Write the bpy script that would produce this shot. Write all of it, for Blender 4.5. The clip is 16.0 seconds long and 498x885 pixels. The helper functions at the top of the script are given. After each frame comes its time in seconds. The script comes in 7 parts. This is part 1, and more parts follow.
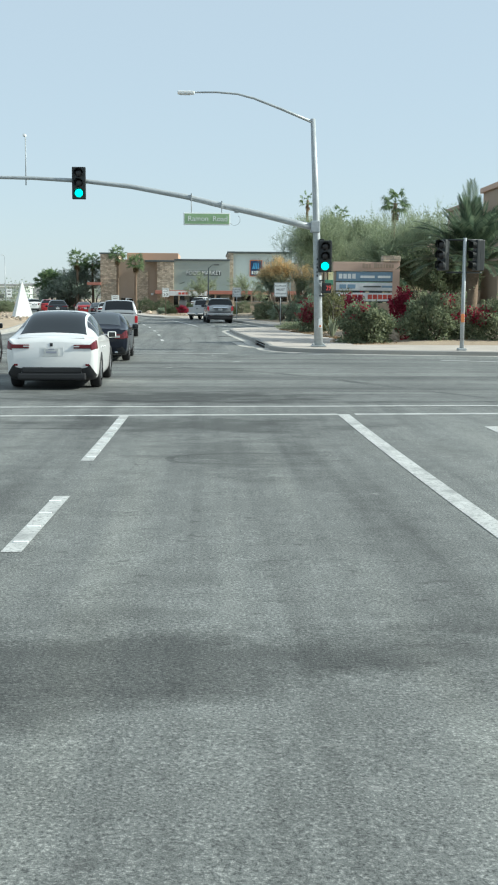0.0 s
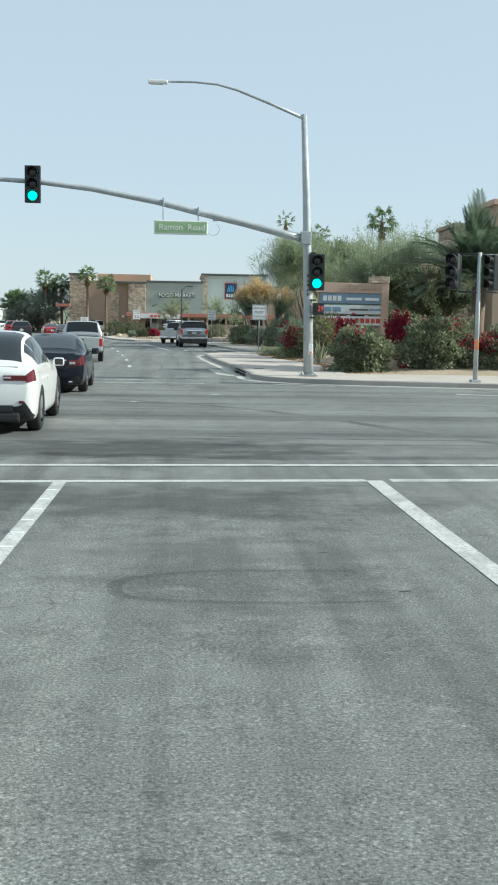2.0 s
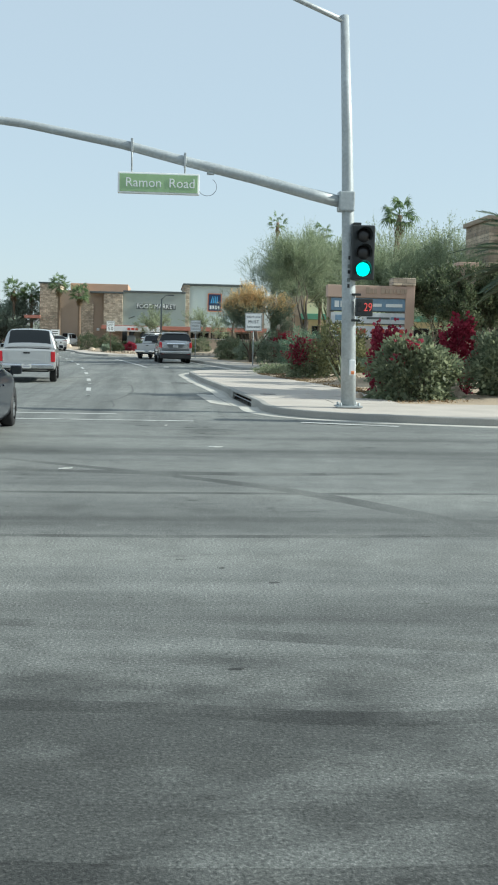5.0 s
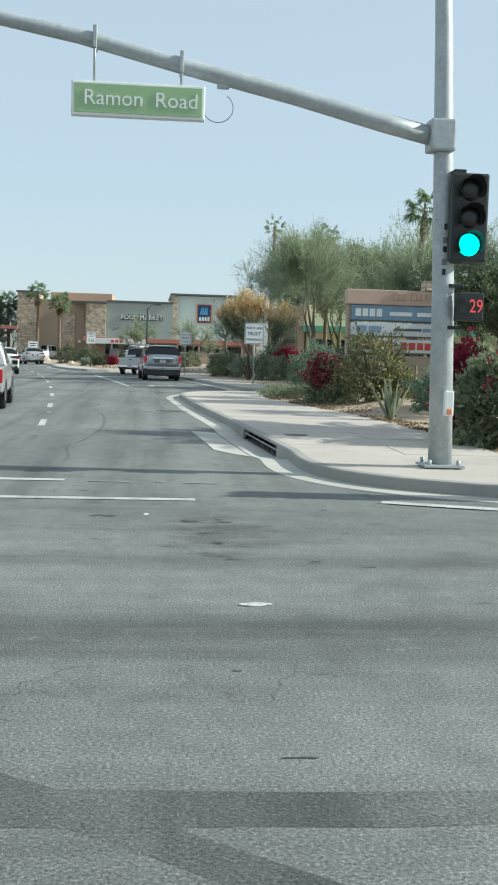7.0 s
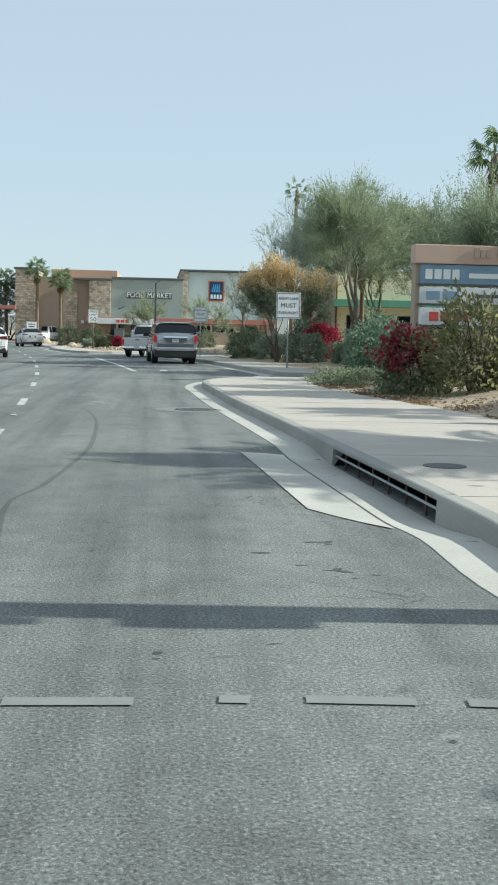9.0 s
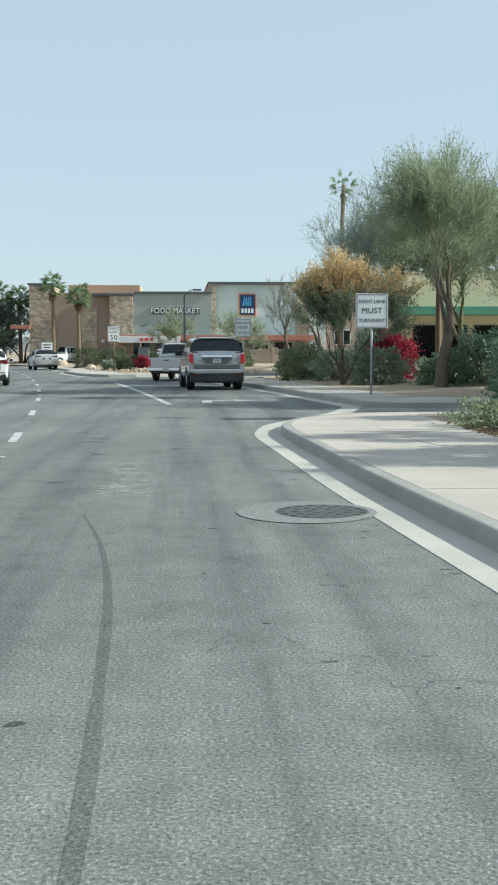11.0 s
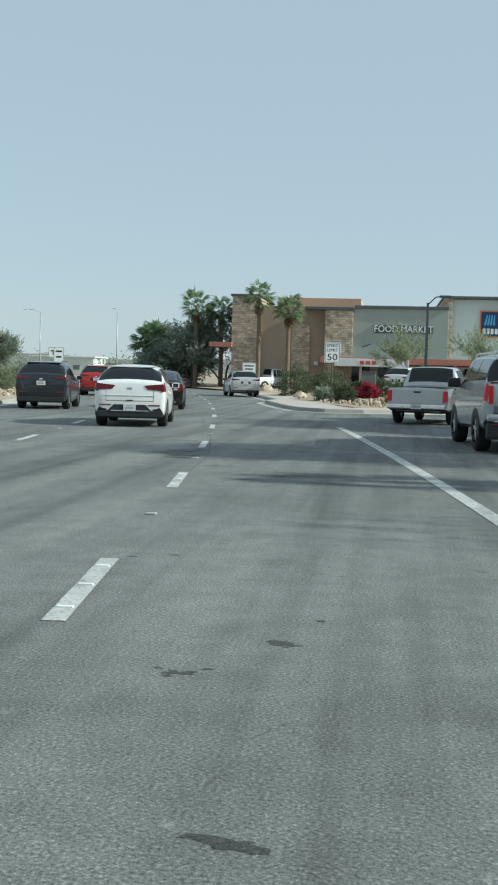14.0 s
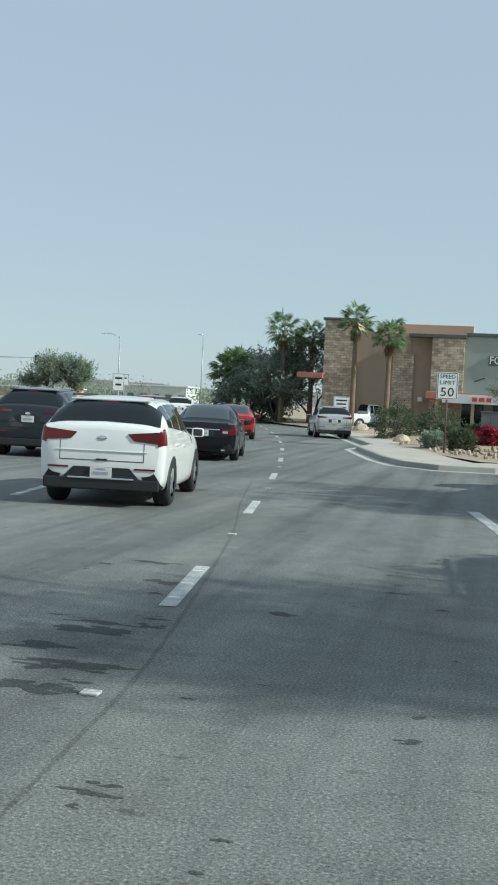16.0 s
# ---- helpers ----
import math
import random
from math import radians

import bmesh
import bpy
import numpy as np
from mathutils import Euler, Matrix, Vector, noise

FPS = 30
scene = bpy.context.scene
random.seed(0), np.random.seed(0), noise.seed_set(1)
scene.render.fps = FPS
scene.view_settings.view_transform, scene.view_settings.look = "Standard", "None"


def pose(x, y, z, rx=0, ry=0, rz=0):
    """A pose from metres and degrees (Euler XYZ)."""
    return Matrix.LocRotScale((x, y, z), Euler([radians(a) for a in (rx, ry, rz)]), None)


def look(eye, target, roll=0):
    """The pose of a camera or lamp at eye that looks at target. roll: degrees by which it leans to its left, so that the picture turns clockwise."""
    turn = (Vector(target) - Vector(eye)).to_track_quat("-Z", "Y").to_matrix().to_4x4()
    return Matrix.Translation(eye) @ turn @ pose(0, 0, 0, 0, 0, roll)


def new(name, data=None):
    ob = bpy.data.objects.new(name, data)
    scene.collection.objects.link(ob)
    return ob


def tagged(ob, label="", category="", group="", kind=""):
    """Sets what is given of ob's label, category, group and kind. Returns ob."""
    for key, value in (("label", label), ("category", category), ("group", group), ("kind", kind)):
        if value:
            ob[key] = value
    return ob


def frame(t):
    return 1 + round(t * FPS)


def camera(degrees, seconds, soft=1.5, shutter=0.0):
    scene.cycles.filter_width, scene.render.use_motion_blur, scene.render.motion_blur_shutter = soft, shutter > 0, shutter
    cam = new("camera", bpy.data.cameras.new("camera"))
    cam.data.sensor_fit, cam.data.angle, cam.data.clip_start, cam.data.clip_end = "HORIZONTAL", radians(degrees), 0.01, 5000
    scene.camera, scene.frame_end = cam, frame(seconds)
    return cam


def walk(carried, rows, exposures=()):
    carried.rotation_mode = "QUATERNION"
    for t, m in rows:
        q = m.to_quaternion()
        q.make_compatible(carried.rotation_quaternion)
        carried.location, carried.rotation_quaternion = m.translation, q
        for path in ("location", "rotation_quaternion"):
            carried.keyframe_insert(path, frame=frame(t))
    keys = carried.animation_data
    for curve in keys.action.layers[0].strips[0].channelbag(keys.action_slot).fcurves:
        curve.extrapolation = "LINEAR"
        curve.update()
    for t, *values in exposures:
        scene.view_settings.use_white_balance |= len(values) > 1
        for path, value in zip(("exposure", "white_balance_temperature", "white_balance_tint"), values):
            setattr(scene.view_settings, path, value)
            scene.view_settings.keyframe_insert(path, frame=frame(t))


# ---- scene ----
cam = camera(25.5, 16.0, soft=2.0)
PATH = [
    (0, (0.021, 2.578, 1.927), (0.095, 4.56, 1.668), 0.4),
    (0.5, (0.011, 4.039, 1.895), (0.104, 6.022, 1.655), 0.5),
    (1, (0.026, 5.567, 1.867), (0.13, 7.551, 1.636), 0.7),
    (1.5, (-0.031, 6.902, 1.854), (0.094, 8.885, 1.63), 1.0),
    (2, (-0.003, 8.192, 1.829), (0.122, 10.177, 1.614), 1.0),
    (2.5, (-0.023, 9.908, 1.805), (0.114, 11.892, 1.592), 1.2),
    (3, (0.046, 11.605, 1.761), (0.191, 13.589, 1.559), 1.1),
    (3.5, (0.073, 13.547, 1.742), (0.225, 15.532, 1.545), 1.2),
    (4, (0.037, 15.76, 1.651), (0.192, 17.745, 1.46), 1.3),
    (6.5, (0.128, 26.994, 1.581), (0.308, 28.978, 1.405), 1.4),
    (7, (0.147, 29.378, 1.631), (0.333, 31.363, 1.47), 1.7),
    (7.5, (0.17, 31.796, 1.531), (0.358, 33.78, 1.356), 1.6),
    (8, (0.204, 34.303, 1.429), (0.39, 36.284, 1.231), 1.5),
    (8.5, (0.125, 36.560, 1.416), (0.304, 38.542, 1.218), 1.4),
    (11, (-0.471, 49.852, 1.414), (-0.343, 51.841, 1.249), -0.1),
    (11.5, (-0.682, 52.938, 1.443), (-0.569, 54.927, 1.279), -0.5),
    (12, (-0.975, 55.895, 1.502), (-0.881, 57.886, 1.335), -0.6),
    (12.5, (-1.133, 59.057, 1.436), (-1.054, 61.048, 1.272), -0.3),
    (13, (-1.362, 62.265, 1.400), (-1.293, 64.258, 1.237), -0.5),
    (13.5, (-1.657, 65.214, 1.452), (-1.786, 67.204, 1.301), 0.4),
    (14, (-1.919, 68.608, 1.415), (-2.165, 70.589, 1.291), 1.5),
    (14.5, (-1.945, 70.799, 1.618), (-2.232, 72.776, 1.528), 2.1),
    (15, (-2.297, 74.359, 1.565), (-2.639, 76.328, 1.488), 2.1),
    (15.5, (-2.685, 77.648, 1.624), (-3.062, 79.610, 1.549), 3.1),
    (16, (-3.062, 81.073, 1.581), (-3.484, 83.027, 1.509), 2.9),
]
walk(cam, [(t, look(eye, aim, roll)) for t, eye, aim, roll in PATH], [(0, 0.42, 6030, 0), (11, 0.40, 6000, 0), (12.5, 0.33, 5970, 0), (14, 0.12, 5900, -3), (16, 0.10, 5860, -3)])

# ---- world, sun, exposure ----
SUN_WAY = Vector((-1.0, 0.07, -0.575)).normalized()
world = bpy.data.worlds.new("sky_world")
scene.world = world
world.use_nodes = True
wn = world.node_tree
sky = wn.nodes.new("ShaderNodeTexSky")
sky.sky_type = "NISHITA"
sky.sun_disc = False
sky.sun_elevation = math.asin(-SUN_WAY.z)
sky.sun_rotation = math.atan2(-SUN_WAY.x, -SUN_WAY.y)
sky.air_density, sky.dust_density, sky.ozone_density = 1.0, 0.45, 1.0
wn.links.new(sky.outputs[0], wn.nodes["Background"].inputs[0])
wn.nodes["Background"].inputs[1].default_value = 0.15
haze = wn.nodes.new("ShaderNodeBackground")
haze.inputs[0].default_value = (0.456, 0.502, 0.556, 1)
haze.inputs[1].default_value = 1.0
blend = wn.nodes.new("ShaderNodeMixShader")
blend.inputs[0].default_value = 0.83
wn.links.new(wn.nodes["Background"].outputs[0], blend.inputs[1])
wn.links.new(haze.outputs[0], blend.inputs[2])
wn.links.new(blend.outputs[0], wn.nodes["World Output"].inputs[0])
sun = new("sun", bpy.data.lights.new("sun", "SUN"))
sun.data.energy, sun.data.angle, sun.data.color = 4.7, radians(0.6), (1.0, 0.94, 0.85)
sun.matrix_world = look((60, 0, 60), Vector((60, 0, 60)) + SUN_WAY)


# ---- materials ----
def nodes_of(m):
    m.use_nodes = True
    return m.node_tree.nodes, m.node_tree.links, m.node_tree.nodes["Principled BSDF"]


def ramp(nt, links, value, stops):
    r = nt.new("ShaderNodeValToRGB")
    els = r.color_ramp.elements
    while len(els) < len(stops):
        els.new(0.5)
    for e, (p, c) in zip(els, stops):
        e.position = p
        e.color = (*c, 1) if len(c) == 3 else c
    links.new(value, r.inputs[0])
    return r.outputs[0]


def noise_node(nt, links, vec, scale, detail=4.0, rough=0.55, stretch=None):
    n = nt.new("ShaderNodeTexNoise")
    n.inputs["Scale"].default_value = scale
    n.inputs["Detail"].default_value = detail
    n.inputs["Roughness"].default_value = rough
    if stretch:
        mp = nt.new("ShaderNodeMapping")
        mp.inputs["Scale"].default_value = stretch
        links.new(vec, mp.inputs[0])
        vec = mp.outputs[0]
    links.new(vec, n.inputs["Vector"])
    return n.outputs["Fac"]


def mixc(nt, links, fac, a, b, mode="MIX"):
    m = nt.new("ShaderNodeMix")
    m.data_type, m.blend_type = "RGBA", mode
    for sock, v in ((m.inputs[0], fac), (m.inputs[6], a), (m.inputs[7], b)):
        if isinstance(v, (int, float)):
            sock.default_value = v
        elif isinstance(v, tuple):
            sock.default_value = (*v, 1)
        else:
            links.new(v, sock)
    return m.outputs[2]


def times(nt, links, a, b):
    m = nt.new("ShaderNodeMath")
    m.operation = "MULTIPLY"
    links.new(a, m.inputs[0])
    links.new(b, m.inputs[1])
    return m.outputs[0]


def surface(name, col, rough=0.6, metal=0.0, fine=(40, 0.12), coarse=(1.5, 0.12), bump=None, coat=0.0, island=0.0, local=False, spec=0.5):
    """A surface of one colour with variation at two scales and fine relief."""
    m = bpy.data.materials.new(name)
    nt, links, bsdf = nodes_of(m)
    if local:
        vec = nt.new("ShaderNodeTexCoord").outputs["Object"]
    else:
        vec = nt.new("ShaderNodeNewGeometry").outputs["Position"]
    c = col
    for scale, amount in (coarse, fine):
        f = noise_node(nt, links, vec, scale)
        d = tuple(v * (1 - amount * 1.6) for v in col)
        l = tuple(min(1, v * (1 + amount * 1.2)) for v in col)
        tint = ramp(nt, links, f, [(0.3, d), (0.7, l)])
        c = tint if c is col else mixc(nt, links, 0.5, c, tint)
    if island:
        g = nt.new("ShaderNodeNewGeometry").outputs["Random Per Island"]
        k = ramp(nt, links, g, [(0.0, (1 - island,) * 3), (1.0, (1 + island,) * 3)])
        c = mixc(nt, links, 1.0, c, k, "MULTIPLY")
    links.new(c, bsdf.inputs["Base Color"])
    bsdf.inputs["Roughness"].default_value = rough
    bsdf.inputs["Metallic"].default_value = metal
    bsdf.inputs["Specular IOR Level"].default_value = spec
    if coat:
        bsdf.inputs["Coat Weight"].default_value = coat
        bsdf.inputs["Coat Roughness"].default_value = 0.06
    if bump:
        b = nt.new("ShaderNodeBump")
        b.inputs["Strength"].default_value = bump[1]
        b.inputs["Distance"].default_value = bump[2] if len(bump) > 2 else 0.01
        links.new(noise_node(nt, links, vec, bump[0], 6), b.inputs["Height"])
        links.new(b.outputs[0], bsdf.inputs["Normal"])
    return m


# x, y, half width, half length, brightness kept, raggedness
# the entry at y 7.9 is a wide dark band across the lane
DARK_PATCHES = ((0.4, 16.0, 1.6, 3.0, 0.66, 1.2), (-0.3, 19.4, 4.4, 1.9, 0.50, 0.9), (-0.6, 24.1, 4.6, 2.2, 0.42, 0.9), (-0.6, 7.9, 3.4, 1.2, 0.50, 0.7), (-0.6, 73.4, 0.9, 0.7, 0.62, 1.4),
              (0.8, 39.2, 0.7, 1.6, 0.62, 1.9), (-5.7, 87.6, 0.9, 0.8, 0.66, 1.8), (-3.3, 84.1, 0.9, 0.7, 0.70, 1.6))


def half(nt, links, value):
    n = nt.new("ShaderNodeMath")
    n.operation = "MULTIPLY"
    n.inputs[1].default_value = 0.5
    links.new(value, n.inputs[0])
    return n.outputs[0]


def asphalt(name, along, tone=1.0):
    """Worn asphalt: pale aggregate, darker wheel tracks and oil along the travel, patches and hairline cracks."""
    m = bpy.data.materials.new(name)
    nt, links, bsdf = nodes_of(m)
    vec = nt.new("ShaderNodeNewGeometry").outputs["Position"]
    grain = noise_node(nt, links, vec, 60, 2, 0.8)
    base = ramp(nt, links, grain, [(0.32, (0.070, 0.073, 0.070)), (0.45, (0.148, 0.155, 0.146)), (0.57, (0.192, 0.199, 0.187)), (0.68, (0.335, 0.337, 0.316))])
    mid = noise_node(nt, links, vec, 3.2, 5, 0.65)
    base = mixc(nt, links, 1.0, base, ramp(nt, links, mid, [(0.3, (0.86,) * 3), (0.7, (1.14,) * 3)]), "MULTIPLY")
    st = (1.4, 0.05, 1) if along == "y" else (0.035, 0.55, 1)
    streak = noise_node(nt, links, vec, 1.0, 5, 0.6, st)
    base = mixc(nt, links, 1.0, base, ramp(nt, links, streak, [(0.34, ((0.64,) * 3 if along == "y" else (0.46,) * 3)), (0.5, ((0.98,) * 3 if along == "y" else (0.90,) * 3)), (0.68, (1.2, 1.19, 1.16))]), "MULTIPLY")
    blot = noise_node(nt, links, vec, 0.35, 3, 0.5, (1.0, 0.5, 1))
    base = mixc(nt, links, 1.0, base, ramp(nt, links, blot, [(0.35, (0.84,) * 3), (0.6, (1.06,) * 3)]), "MULTIPLY")
    # short dark scrapes and stains across the travel, in groups
    scr = noise_node(nt, links, vec, 1.0, 6, 0.68, (3.6, 6.5, 1))
    grp = noise_node(nt, links, vec, 0.16, 2, 0.5)
    base = mixc(nt, links, times(nt, links, ramp(nt, links, scr, [(0.60, (0, 0, 0)), (0.66, (0.7,) * 3)]), ramp(nt, links, grp, [(0.47, (0, 0, 0)), (0.56, (1, 1, 1))])), base, (0.062, 0.063, 0.060))
    # pale scuffs where the stone shows
    scf = noise_node(nt, links, vec, 1.0, 7, 0.75, (4.0, 5.0, 1))
    grp = noise_node(nt, links, vec, 0.22, 2, 0.5)
    base = mixc(nt, links, times(nt, links, ramp(nt, links, scf, [(0.60, (0, 0, 0)), (0.68, (0.6,) * 3)]), ramp(nt, links, grp, [(0.54, (0, 0, 0)), (0.64, (1, 1, 1))])), base, (0.33, 0.33, 0.31))
    # soft oil shading
    oil = noise_node(nt, links, vec, 1.1, 4, 0.55, (1.0, 0.8, 1))
    base = mixc(nt, links, 1.0, base, ramp(nt, links, oil, [(0.30, (0.80,) * 3), (0.46, (1.0,) * 3)]), "MULTIPLY")
    # large ragged dark patches, mostly oil where cars wait at the line and turn
    for cx, cy, rx, ry, keep, rag in DARK_PATCHES:
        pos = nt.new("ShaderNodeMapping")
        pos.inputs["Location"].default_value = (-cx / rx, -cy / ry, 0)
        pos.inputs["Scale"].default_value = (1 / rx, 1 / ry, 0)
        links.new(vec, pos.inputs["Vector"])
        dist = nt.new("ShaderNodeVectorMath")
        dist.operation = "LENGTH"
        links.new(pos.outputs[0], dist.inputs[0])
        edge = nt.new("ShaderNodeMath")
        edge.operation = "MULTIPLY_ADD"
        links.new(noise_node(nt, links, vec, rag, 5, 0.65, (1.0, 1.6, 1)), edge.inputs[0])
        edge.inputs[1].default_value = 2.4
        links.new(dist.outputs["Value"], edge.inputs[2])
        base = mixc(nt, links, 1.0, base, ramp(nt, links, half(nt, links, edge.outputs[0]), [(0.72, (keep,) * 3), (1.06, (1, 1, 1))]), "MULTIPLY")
    # patches of fine branching cracks
    v = nt.new("ShaderNodeTexVoronoi")
    v.feature = "DISTANCE_TO_EDGE"
    v.inputs["Scale"].default_value = 1.9
    wob = nt.new("ShaderNodeVectorMath")
    wob.operation = "MULTIPLY_ADD"
    nz = nt.new("ShaderNodeTexNoise")
    nz.inputs["Scale"].default_value = 5.0
    links.new(vec, nz.inputs["Vector"])
    links.new(nz.outputs["Color"], wob.inputs[0])
    wob.inputs[1].default_value = (0.3, 0.3, 0)
    links.new(vec, wob.inputs[2])
    links.new(wob.outputs[0], v.inputs["Vector"])
    crack = ramp(nt, links, v.outputs["Distance"], [(0.0, (1, 1, 1)), (0.016, (0, 0, 0))])
    thin = noise_node(nt, links, vec, 0.45, 4, 0.6)
    base = mixc(nt, links, times(nt, links, crack, ramp(nt, links, thin, [(0.58, (0, 0, 0)), (0.66, (0.85,) * 3)])), base, (0.06, 0.06, 0.058))
    base = mixc(nt, links, 1.0, base, (tone,) * 3, "MULTIPLY")
    links.new(base, bsdf.inputs["Base Color"])
    bsdf.inputs["Roughness"].default_value = 0.82
    bsdf.inputs["Specular IOR Level"].default_value = 0.35
    b = nt.new("ShaderNodeBump")
    b.inputs["Strength"].default_value, b.inputs["Distance"].default_value = 0.55, 0.008
    links.new(grain, b.inputs["Height"])
    links.new(b.outputs[0], bsdf.inputs["Normal"])
    return m


def leafy(name, dark, light, rough=0.55):
    """Foliage: each leaf its own shade, a little light passing through."""
    m = bpy.data.materials.new(name)
    nt, links, bsdf = nodes_of(m)
    g = nt.new("ShaderNodeNewGeometry")
    c = ramp(nt, links, g.outputs["Random Per Island"], [(0.0, dark), (1.0, light)])
    big = noise_node(nt, links, g.outputs["Position"], 1.3, 3)
    c = mixc(nt, links, 1.0, c, ramp(nt, links, big, [(0.3, (0.75,) * 3), (0.7, (1.2,) * 3)]), "MULTIPLY")
    links.new(c, bsdf.inputs["Base Color"])
    bsdf.inputs["Roughness"].default_value = rough
    bsdf.inputs["Specular IOR Level"].default_value = 0.3
    tr = nt.new("ShaderNodeBsdfTranslucent")
    links.new(c, tr.inputs[0])
    mx = nt.new("ShaderNodeMixShader")
    mx.inputs[0].default_value = 0.5
    links.new(bsdf.outputs[0], mx.inputs[1])
    links.new(tr.outputs[0], mx.inputs[2])
    links.new(mx.outputs[0], nt["Material Output"].inputs[0])
    return m


def glow(name, col, strength, base=(0.1, 0.1, 0.1)):
    m = surface(name, base, 0.3, fine=(30, 0.03), coarse=(3, 0.03))
    b = m.node_tree.nodes["Principled BSDF"]
    b.inputs["Emission Color"].default_value = (*col, 1)
    b.inputs["Emission Strength"].default_value = strength
    return m


def stone_wall(name):
    """Thin ledge stone in tan and brown, each stone its own shade."""
    m = bpy.data.materials.new(name)
    nt, links, bsdf = nodes_of(m)
    vec = nt.new("ShaderNodeNewGeometry").outputs["Position"]
    mp = nt.new("ShaderNodeMapping")
    mp.inputs["Rotation"].default_value = (radians(90), 0, 0)
    links.new(vec, mp.inputs[0])
    br = nt.new("ShaderNodeTexBrick")
    br.inputs["Scale"].default_value = 1.0
    br.inputs["Color1"].default_value = (0.60, 0.49, 0.37, 1)
    br.inputs["Color2"].default_value = (0.34, 0.27, 0.205, 1)
    br.inputs["Mortar"].default_value = (0.22, 0.19, 0.16, 1)
    br.inputs["Mortar Size"].default_value = 0.012
    br.inputs["Brick Width"].default_value, br.inputs["Row Height"].default_value = 0.46, 0.19
    wv = nt.new("ShaderNodeVectorMath")
    wv.operation = "MULTIPLY_ADD"
    wn_ = nt.new("ShaderNodeTexNoise")
    wn_.inputs["Scale"].default_value = 2.6
    links.new(mp.outputs[0], wn_.inputs["Vector"])
    links.new(wn_.outputs["Color"], wv.inputs[0])
    wv.inputs[1].default_value = (0.22, 0.12, 0)
    links.new(mp.outputs[0], wv.inputs[2])
    links.new(wv.outputs[0], br.inputs["Vector"])
    f = noise_node(nt, links, vec, 2.1, 4)
    c = mixc(nt, links, 1.0, br.outputs["Color"], ramp(nt, links, f, [(0.3, (0.75,) * 3), (0.7, (1.3,) * 3)]), "MULTIPLY")
    links.new(c, bsdf.inputs["Base Color"])
    bsdf.inputs["Roughness"].default_value = 0.9
    b = nt.new("ShaderNodeBump")
    b.inputs["Strength"].default_value, b.inputs["Distance"].default_value = 0.6, 0.03
    links.new(br.outputs["Fac"], b.inputs["Height"])
    links.new(b.outputs[0], bsdf.inputs["Normal"])
    return m


def painted_line(name, col):
    """Road paint, worn through to the asphalt in specks."""
    m = bpy.data.materials.new(name)
    nt, links, bsdf = nodes_of(m)
    vec = nt.new("ShaderNodeNewGeometry").outputs["Position"]
    a = noise_node(nt, links, vec, 30, 4, 0.7)
    b = noise_node(nt, links, vec, 2.2, 3, 0.6)
    c = mixc(nt, links, ramp(nt, links, b, [(0.3, (0, 0, 0)), (0.75, (1, 1, 1))]), col, tuple(v * 0.72 for v in col))
    c = mixc(nt, links, ramp(nt, links, a, [(0.50, (0, 0, 0)), (0.66, (1, 1, 1))]), c, (0.24, 0.245, 0.23))
    w = noise_node(nt, links, vec, 1.0, 4, 0.6, (3.0, 1.6, 1))
    c = mixc(nt, links, ramp(nt, links, w, [(0.50, (0, 0, 0)), (0.66, (0.85,) * 3)]), c, (0.27, 0.275, 0.26))
    links.new(c, bsdf.inputs["Base Color"])
    bsdf.inputs["Roughness"].default_value = 0.7
    return m


def car_paint(name, col, metal=0.0, rough=0.28, coat=0.8):
    return surface(name, col, rough, metal, fine=(900, 0.04), coarse=(2.0, 0.04), coat=coat, local=True, spec=0.2)


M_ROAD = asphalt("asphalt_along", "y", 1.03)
M_STAIN = asphalt("oil_stained_asphalt", "y", 0.40)
M_SCUFF = asphalt("scraped_asphalt", "y", 1.85)
M_CROSS = asphalt("asphalt_across", "x", 1.06)
M_COLLAR = surface("worn_collar", (0.225, 0.228, 0.215), 0.85, fine=(46, 0.5), coarse=(1.5, 0.15))
M_RUBBER_MARK = asphalt("tyre_rubber_on_road", "y", 0.69)
M_RUBBER_FAINT = asphalt("faint_tyre_rubber", "y", 0.74)
M_CONC = surface("concrete", (0.475, 0.425, 0.37), 0.85, fine=(55, 0.10), coarse=(0.9, 0.14), bump=(90, 0.25, 0.004))
M_KERB = surface("kerb_concrete", (0.33, 0.318, 0.29), 0.85, fine=(45, 0.12), coarse=(0.7, 0.2), bump=(70, 0.3, 0.005))
M_GUTTER = surface("gutter_concrete", (0.47, 0.45, 0.40), 0.85, fine=(45, 0.12), coarse=(0.6, 0.22), bump=(70, 0.3, 0.005))
M_DIRT = surface("desert_dirt", (0.40, 0.315, 0.225), 0.95, fine=(24, 0.22), coarse=(0.35, 0.22), bump=(14, 0.8, 0.03))
M_PAINT = painted_line("white_road_paint", (0.60, 0.60, 0.57))
M_WORN_PAINT = painted_line("worn_road_paint", (0.25, 0.252, 0.24))
M_CABINET = surface("cabinet_paint", (0.17, 0.19, 0.185), 0.6, fine=(20, 0.08), coarse=(1.5, 0.1))
# near-black that paints the shade inside the drain pit
M_PIT_SHADE = surface("pit_shade", (0.012, 0.012, 0.013), 0.8)
M_IRON = surface("cast_iron", (0.11, 0.108, 0.10), 0.6, 0.4, fine=(30, 0.2), bump=(40, 0.5, 0.005))
M_GALV = surface("galvanised_steel", (0.42, 0.45, 0.455), 0.5, 0.2, fine=(16, 0.16), coarse=(2.5, 0.16))
M_SIGHEAD = surface("black_signal_housing", (0.022, 0.026, 0.026), 0.5, fine=(40, 0.1))
M_LENS_OFF = surface("unlit_lens", (0.02, 0.018, 0.018), 0.25)
M_LENS_GREEN = glow("green_lens", (0.02, 0.95, 0.74), 1.5)
